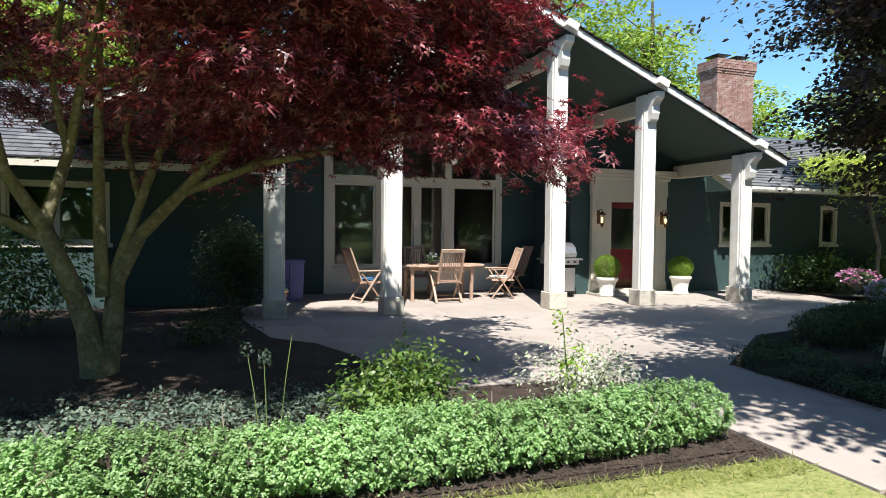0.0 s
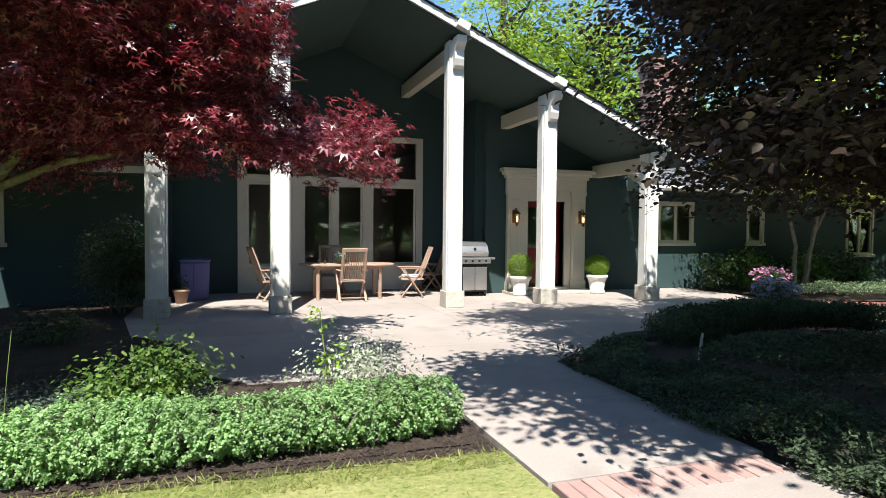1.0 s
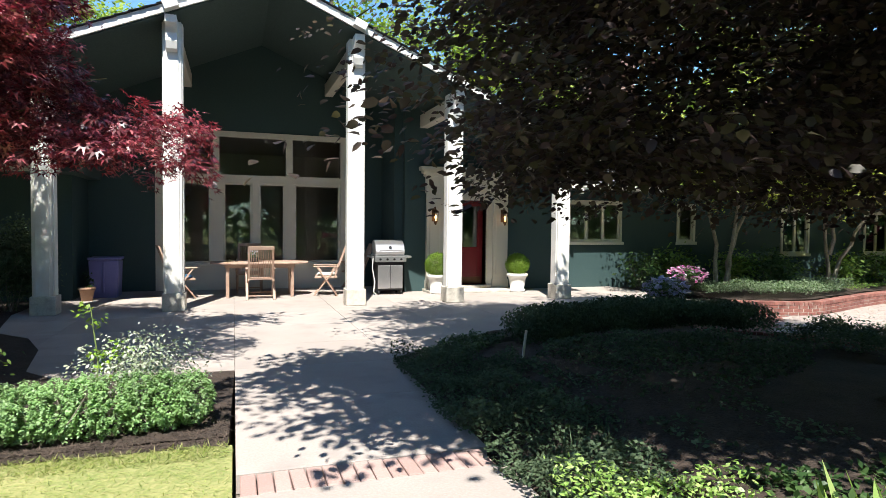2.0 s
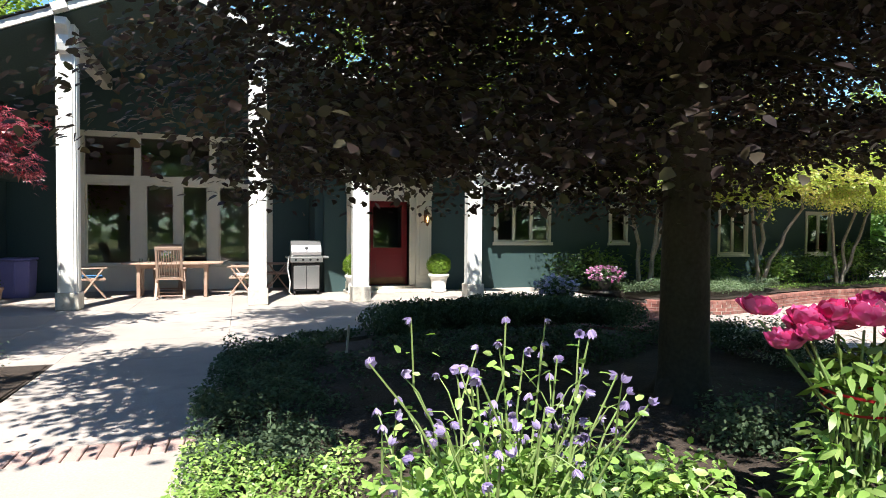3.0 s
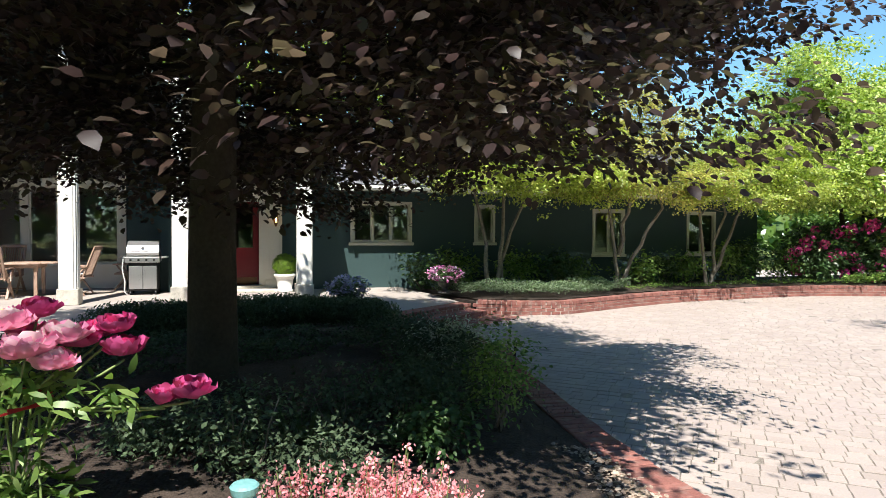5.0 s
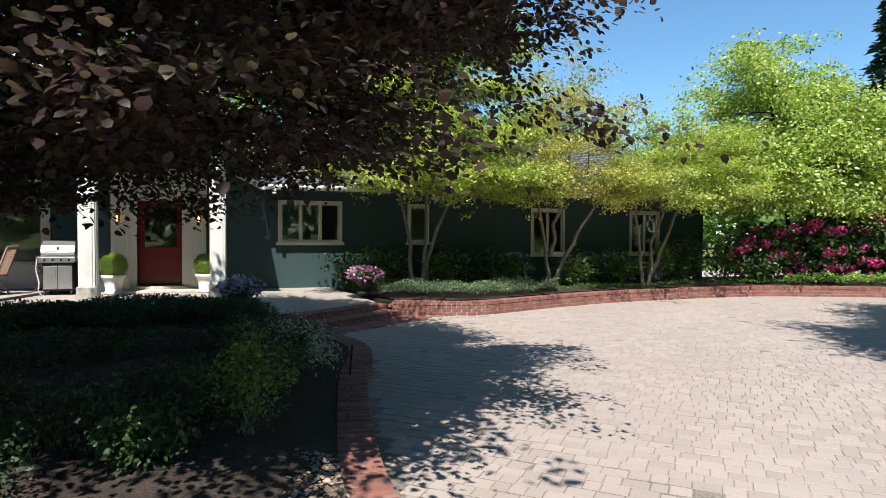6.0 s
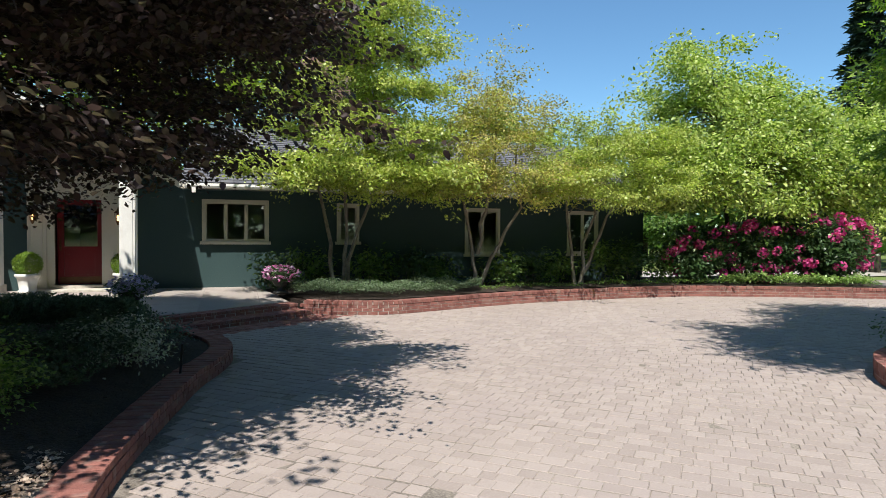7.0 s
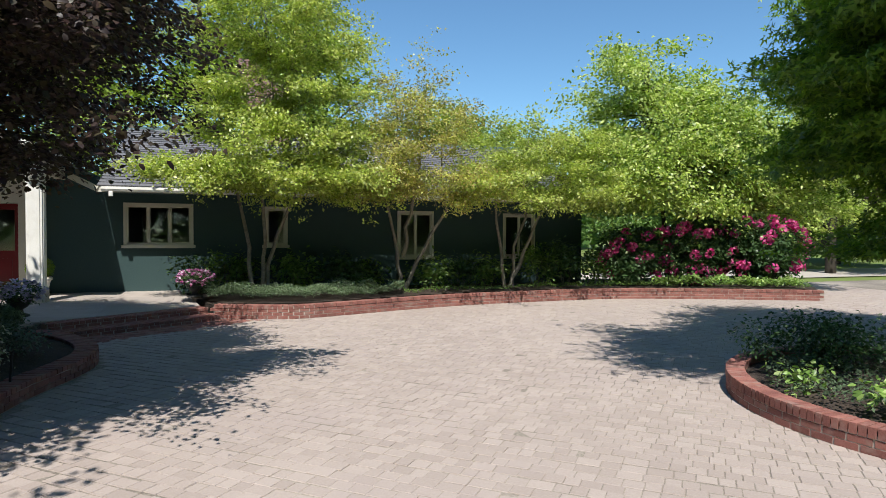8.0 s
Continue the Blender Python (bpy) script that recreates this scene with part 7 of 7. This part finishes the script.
def seed_heads():
    rng = np.random.default_rng(122)
    t = thing("allium", (-10.35, -5.9, 0), "dry allium seed heads on tall pale stems", "plant")
    for k in range(4):
        x, y, h = rng.normal(0, 0.06), rng.normal(0, 0.06), rng.uniform(0.55, 0.85)
        part("stem", tube(bmesh.new(), [(x * 0.5, y * 0.5, -0.05), (x, y, h * 0.6), (x * 1.4, y * 1.4, h)], [0.004, 0.0035, 0.003], 5), M["stem"], t)
        if k < 3:
            n = 60
            u = unit(n, rng)
            add_leaves("seed_head", t, (np.array([x * 1.4, y * 1.4, h + 0.03]) + u * 0.05, u, unit(n, rng)), 0.022, OVAL, L["silver"], rng)


seed_heads()
cover("mulch_bits", [(-15, -7.02), (-11.5, -7.1), (-7.0, -7.2), (-6.98, -6.3), (-7.4, -6.3), (-7.6, -6.7), (-15, -6.7)], 9000, 0.02, 0.045, "grass", "brown bark bits and twigs at the lawn's edge", 131, BLADE, 0.5, -0.005, 0.4).data.materials[0] = M["bits"]
cover("lawn_edge", [(-14, -7.3), (-7.0, -7.4), (-7.0, -7.17), (-9.0, -7.06), (-11.5, -7.02), (-14, -7.0)], 9000, 0.02, 0.05, "grass", "ragged grass at the lawn's edge", 132, BLADE, 0.15, -0.01, 0.6)
cover("lawn_grass", [(-14, -12.5), (-6.99, -12.5), (-6.99, -7.2), (-11.5, -7.1), (-14, -7.05)], 46000, 0.012, 0.035, "grass", "short sunlit grass blades", 130, BLADE, 0.6, -0.008, 0.5)


# ---- paving and brickwork, piece by piece ----
def block_mesh(name, w, d, h, mat, ease=0.008):
    """A paving block or brick with eased top edges, on its own centre, top at z = 0."""
    me = bpy.data.meshes.new(name)
    x, y, e = w / 2, d / 2, ease
    v = [(-x, -y, -h), (x, -y, -h), (x, y, -h), (-x, y, -h), (-x, -y, -e), (x, -y, -e), (x, y, -e), (-x, y, -e), (-x + e, -y + e, 0), (x - e, -y + e, 0), (x - e, y - e, 0), (-x + e, y - e, 0)]
    f = [(0, 1, 5, 4), (1, 2, 6, 5), (2, 3, 7, 6), (3, 0, 4, 7), (4, 5, 9, 8), (5, 6, 10, 9), (6, 7, 11, 10), (7, 4, 8, 11), (8, 9, 10, 11)]
    me.from_pydata(v, [], f)
    me.materials.append(mat)
    return me


def piece(name, me, parent, m):
    ob = new(name, me)
    ob.parent = parent
    ob.matrix_basis = m
    return ob


# driveway pavers, laid in rows turned to the house
rng = np.random.default_rng(140)
drive = bpy.data.objects["driveway"]
turn = radians(-42.5)
ca, sa = math.cos(turn), math.sin(turn)
ROW = 0.155
widths = (0.125, 0.16, 0.20)
near_mesh = {w: block_mesh("paver", w - 0.005, ROW - 0.010, 0.03, M["paver"], 0.004) for w in widths}
rows = []
for i in range(-160, 160):
    v = i * ROW
    u = -24 + rng.uniform(0, 0.2)
    while u < 24:
        w = widths[rng.integers(0, 3)]
        rows.append((u + w / 2, v + 0.010 * math.sin(u * 1.7 + i) + 0.006 * math.sin(u * 5.3 + 2 * i) + rng.normal(0, 0.002), w))
        u += w
rows = np.array(rows)
cxy = np.column_stack([6 + rows[:, 0] * ca - rows[:, 1] * sa, -8 + rows[:, 0] * sa + rows[:, 1] * ca])
inner = [(x + (0.34 if x < 2.2 and y < -2.6 else 0.0), y) for x, y in DRIVE_EDGE]
ok = inside(cxy, inner) & (cxy[:, 0] < 25) & (cxy[:, 1] > -15.2) & (cxy[:, 0] > 0.4) & (np.hypot(cxy[:, 0] - 11.4, cxy[:, 1] + 10.9) > 2.5)
ok &= ~((cxy[:, 1] > -3.13 + 0.70 * (cxy[:, 0] - 1.0)) & (cxy[:, 0] < 3.5) & (cxy[:, 1] > -3.5))
rows, cxy = rows[ok], cxy[ok]
far_v, far_f = [], []
near = np.hypot((cxy[:, 0] - 5.3), (cxy[:, 1] + 10.7) * 1.3)
order = np.argsort(near)
spin = Matrix.Rotation(turn, 4, "Z")
red_v, red_f = [], []
edge_dir = Vector((2.55, 1.78)).normalized()
for rank, k in enumerate(order):
    x, y = cxy[k]
    w = rows[k, 2]
    dz = rng.normal(0, 0.0018)
    if rank < 290:
        piece("paver", near_mesh[w], drive, Matrix.Translation((x, y, DRIVE + dz)) @ spin @ pose(0, 0, 0, rng.normal(0, 0.5), rng.normal(0, 0.5), rng.normal(0, 0.8)))
        continue
    off = (Vector((x, y)) - Vector((1.0, -3.13))).cross(edge_dir)
    red = 0 < off < 0.70 and 0.9 < x < 4.3 and y < -1.1
    vs, fs = (red_v, red_f) if red else (far_v, far_f)
    b = len(vs)
    hx, hy, e = w / 2 - rng.uniform(0.001, 0.0035), ROW / 2 - rng.uniform(0.003, 0.008), 0.004
    tx, ty = rng.normal(0, 0.008, 2)
    for sx, sy, inset, z in ((-1, -1, 0, -0.008), (1, -1, 0, -0.008), (1, 1, 0, -0.008), (-1, 1, 0, -0.008), (-1, -1, e, 0), (1, -1, e, 0), (1, 1, e, 0), (-1, 1, e, 0)):
        uu, vv = sx * (hx - inset), sy * (hy - inset)
        vs.append((x + uu * ca - vv * sa, y + uu * sa + vv * ca, DRIVE + dz + z + uu * tx + vv * ty))
    fs += [(b, b + 1, b + 5, b + 4), (b + 1, b + 2, b + 6, b + 5), (b + 2, b + 3, b + 7, b + 6), (b + 3, b, b + 4, b + 7), (b + 4, b + 5, b + 6, b + 7)]
for name, vs, fs, mt in (("pavers", far_v, far_f, "paver_far"), ("red_pavers", red_v, red_f, "brick_far")):
    me = bpy.data.meshes.new(name)
    me.from_pydata(vs, [], fs)
    me.materials.append(M[mt])
    ob = new(name, me)
    ob.parent = drive
    tagged(ob, kind="stuff")

# terrace slabs, split by joints; the landing falls softly to the steps
def landing_fall(x, y):
    q = (x - 2.0) * -0.57 + (y + 2.05) * 0.82
    return 0.10 * min(1.0, max(0.0, 1 - q / 2.4)) * min(1.0, max(0.0, (x + 1.2) / 1.6))


terrace = bpy.data.objects["terrace"]
XS = [-19, -16.2, -14.0, -12.4, -10.8, -9.3, -7.9, -6.95, -5.2, -3.9, -2.6, -1.3, 0.0, 1.3, 2.5, 4.0]
YS = [-14.6, -12.9, -11.2, -9.6, -8.06, -7.74, -6.2, -4.8, -3.5, -2.0, -0.6, 0.9, 2.3, 4.0]
for x0, x1 in zip(XS, XS[1:]):
    for y0, y1 in zip(YS, YS[1:]):
        if (y0, y1) == (-8.06, -7.74):
            continue
        bm = bmesh.new()
        bm.faces.new([bm.verts.new((x, y, 0)) for x, y in TERRACE])
        for co, no in (((x0 + 0.0022, 0, 0), (-1, 0, 0)), ((x1 - 0.0022, 0, 0), (1, 0, 0)), ((0, y0 + 0.0022, 0), (0, -1, 0)), ((0, y1 - 0.0022, 0), (0, 1, 0))):
            bmesh.ops.bisect_plane(bm, geom=list(bm.verts) + list(bm.edges) + list(bm.faces), plane_co=co, plane_no=no, clear_outer=True)
        if not bm.faces:
            bm.free()
            continue
        got = bmesh.ops.extrude_face_region(bm, geom=list(bm.faces))
        bmesh.ops.translate(bm, verts=[v for v in got["geom"] if isinstance(v, bmesh.types.BMVert)], vec=(0, 0, -0.118))
        bmesh.ops.recalc_face_normals(bm, faces=bm.faces)
        for v in bm.verts:
            v.co.z -= landing_fall(v.co.x, v.co.y)
        part("slab", bm, M["concrete"], terrace)
header = block_mesh("brick", 0.092, 0.20, 0.05, M["brick"], 0.005)
long_header = block_mesh("brick", 0.092, 0.30, 0.06, M["brick"], 0.006)
band_header = block_mesh("brick", 0.092, 0.30, 0.06, M["band_brick"], 0.006)
x = -6.88
while x < -5.30:
    piece("brick", band_header, terrace, pose(x, -7.90, rng.normal(0, 0.001), rng.normal(0, 0.4), 0, rng.normal(0, 0.7)))
    x += 0.1

# round bed kerb
KERB_TOP = -0.11
KERB = smooth_line([(1.01, -13.6), (1.02, -11.0), (1.04, -10.0), (1.16, -9.0), (1.32, -8.0), (1.48, -7.1), (1.71, -6.3), (1.82, -5.6), (1.71, -4.9), (1.38, -4.2), (0.91, -3.55), (0.51, -3.2)], 0.104)
bm = bmesh.new()
for a, b in zip(KERB[::3], KERB[3::3]):
    d = b - a
    box(bm, -0.03, float(np.hypot(*d)) + 0.03, -0.14, 0.14, -0.44, KERB_TOP - 0.035, 0, pose(*a, 0, 0, 0, math.degrees(math.atan2(d[1], d[0]))))
kerb = structure("kerb_round_bed", bm, M["mortar"], "curved red brick kerb round the tree bed", "kerb")
kerb_side = block_mesh("brick", 0.196, 0.31, 0.062, M["brick"], 0.004)
for a, b in zip(KERB, KERB[1:]):
    d = b - a
    piece("brick", long_header, kerb, pose(*a, KERB_TOP + rng.normal(0, 0.002), rng.normal(0, 0.6), rng.normal(0, 0.6), math.degrees(math.atan2(d[1], d[0])) + rng.normal(0, 0.8)))
for r in range(2):
    for a, b in zip(KERB[r::2], KERB[r + 2::2]):
        d = b - a
        piece("brick", kerb_side, kerb, pose(*((a + b) / 2), KERB_TOP - 0.068 - r * 0.07, 0, 0, math.degrees(math.atan2(d[1], d[0])) + rng.normal(0, 0.5)))

# steps from the drive up to the terrace
steps = thing("brick_steps", (0, 0, 0), "two broad red brick steps up to the terrace", "steps")
steps["kind"] = "structure"
for (xa, ya), (xb, yb), z, label in (((1.0, -3.13), (3.55, -1.35), -0.205, "lower"), ((0.72, -2.78), (3.30, -0.98), -0.088, "upper")):
    d = Vector((xb - xa, yb - ya))
    ang = math.atan2(d.y, d.x)
    nrm = Vector((-math.sin(ang), math.cos(ang)))
    bm = prism(bmesh.new(), [(xa + nrm.x * 0.012, ya + nrm.y * 0.012), (xb + nrm.x * 0.012, yb + nrm.y * 0.012), (xb + nrm.x * 0.62, yb + nrm.y * 0.62), (xa + nrm.x * 0.62, ya + nrm.y * 0.62)], -0.4, z - 0.008)
    part("step_core", bm, M["mortar"], steps)
    n = int(d.length / 0.102)
    for i in range(n):
        f = (i + 0.5) / n
        c = Vector((xa, ya)) + d * f + nrm * 0.15
        piece("brick", long_header, steps, pose(c.x, c.y, z + rng.normal(0, 0.001), 0, rng.normal(0, 0.4), math.degrees(ang) + rng.normal(0, 0.5)))
        c = c + nrm * 0.31
        piece("brick", long_header, steps, pose(c.x, c.y, z + rng.normal(0, 0.001), 0, rng.normal(0, 0.4), math.degrees(ang) + rng.normal(0, 0.5)))
    riser = block_mesh("brick", 0.198, 0.09, 0.062, M["brick"], 0.004)
    n = int(d.length / 0.21)
    for i in range(n):
        c = Vector((xa, ya)) + d * ((i + 0.5) / n) + nrm * 0.055
        piece("brick", riser, steps, pose(c.x, c.y, z - 0.064, 0, 0, math.degrees(ang)))

# low brick wall before the house bed
LINE = [(3.46, -0.98), (4.2, -1.32), (5.1, -1.57), (6.2, -1.27), (7.8, -0.72), (9.6, -0.27), (11.2, -0.12), (13.0, 0.02), (14.5, -0.07), (16.2, -0.6), (17.8, -1.25), (19.9, -2.2)]
run = smooth_line(LINE, 0.211)
wall_top = -0.02
bm = bmesh.new()
for a, b in zip(run, run[1:]):
    d = b - a
    box(bm, -0.02, float(np.hypot(*d)) + 0.02, -0.095, 0.095, -0.40, wall_top - 0.03, 0, pose(*a, 0, 0, 0, math.degrees(math.atan2(d[1], d[0]))))
low_wall = structure("kerb_wall", bm, M["mortar"], "low red brick wall edging the house bed", "kerb")
stretcher = block_mesh("brick", 0.201, 0.20, 0.064, M["brick"], 0.004)
cap = block_mesh("cap_brick", 0.096, 0.22, 0.075, M["brick"], 0.005)
for r in range(3):
    for i, (a, b) in enumerate(zip(run, run[1:])):
        d = b - a
        p = a + d * (0.5 if r % 2 else 0.0)
        piece("brick", stretcher, low_wall, pose(*p, wall_top - 0.08 - r * 0.075 + rng.normal(0, 0.001), 0, 0, math.degrees(math.atan2(d[1], d[0])) + rng.normal(0, 0.4)))
for a, b in zip(run, run[1:]):
    d = b - a
    for f in (0.25, 0.75):
        piece("cap_brick", cap, low_wall, pose(*(a + d * f), wall_top + rng.normal(0, 0.0015), rng.normal(0, 0.6), 0, math.degrees(math.atan2(d[1], d[0])) + rng.normal(0, 0.6)))

# round brick planter by the drive
PX, PY, PR, PTOP = 11.4, -10.9, 2.45, -0.07
bm = bmesh.new()
for i in range(64):
    a = 2 * math.pi * i / 64
    box(bm, -0.13, 0.13, -0.095, 0.095, -0.40, PTOP - 0.075, 0, pose(PX + PR * math.cos(a), PY + PR * math.sin(a), 0, 0, 0, math.degrees(a) + 90))
planter = structure("planter_wall", bm, M["mortar"], "round red brick planter wall beside the drive", "planter")
soil = lathe(bmesh.new(), [(PR - 0.05, -0.4), (PR - 0.07, PTOP - 0.10), (1.4, PTOP - 0.02), (0.2, PTOP + 0.06)], 48, Matrix.Translation((PX, PY, 0)))
structure("planter_soil", soil, M["mulch"], "dark soil inside the brick planter", "soil")
edge = block_mesh("cap_brick", 0.064, 0.215, 0.10, M["brick"], 0.004)
n = int(2 * math.pi * PR / 0.0745)
for i in range(n):
    a = 2 * math.pi * i / n
    piece("cap_brick", edge, planter, pose(PX + PR * math.cos(a), PY + PR * math.sin(a), PTOP + rng.normal(0, 0.0015), 0, rng.normal(0, 0.5), math.degrees(a) + 90 + rng.normal(0, 0.5)))
n = int(2 * math.pi * PR / 0.212)
for r in range(3):
    for i in range(n):
        a = 2 * math.pi * (i + 0.5 * (r % 2)) / n
        piece("brick", stretcher, planter, pose(PX + PR * math.cos(a), PY + PR * math.sin(a), PTOP - 0.108 - r * 0.074, 0, 0, math.degrees(a) + 90))
shrub("planter_shrub", (10.9, -9.3, PTOP - 0.1), (0.9, 0.7, 0.70), 260, 0.055, "dark", "spreading green shrub in the brick planter", 151, 14)
shrub("planter_shrub", (10.0, -11.3, PTOP - 0.1), (0.45, 0.45, 0.35), 60, 0.06, "green", "leafy green perennial in the brick planter", 152, 10, BROAD)
shrub("planter_shrub", (9.75, -10.2, PTOP - 0.1), (0.35, 0.3, 0.25), 16, 0.07, "bright", "small bright green perennial in the brick planter", 153, 9, BROAD)
shrub("planter_shrub", (11.8, -10.6, PTOP - 0.1), (1.0, 0.9, 0.9), 260, 0.06, "dark", "dense green shrub in the brick planter", 154, 14)
ring = [(PX + (2.15 + 0.12 * math.sin(5 * a)) * math.cos(a), PY + (2.15 + 0.12 * math.sin(5 * a)) * math.sin(a)) for a in [2 * math.pi * k / 40 for k in range(40)]]
cover("planter_cover", ring, 9000, 0.22, 0.05, "soft", "dark leafy low planting filling the brick planter", 155, base=PTOP - 0.08)
shrub("planter_shrub", (9.52, -11.25, PTOP - 0.05), (0.3, 0.3, 0.34), 22, 0.075, "bright", "small bright green perennial in the brick planter", 156, 9, BROAD)
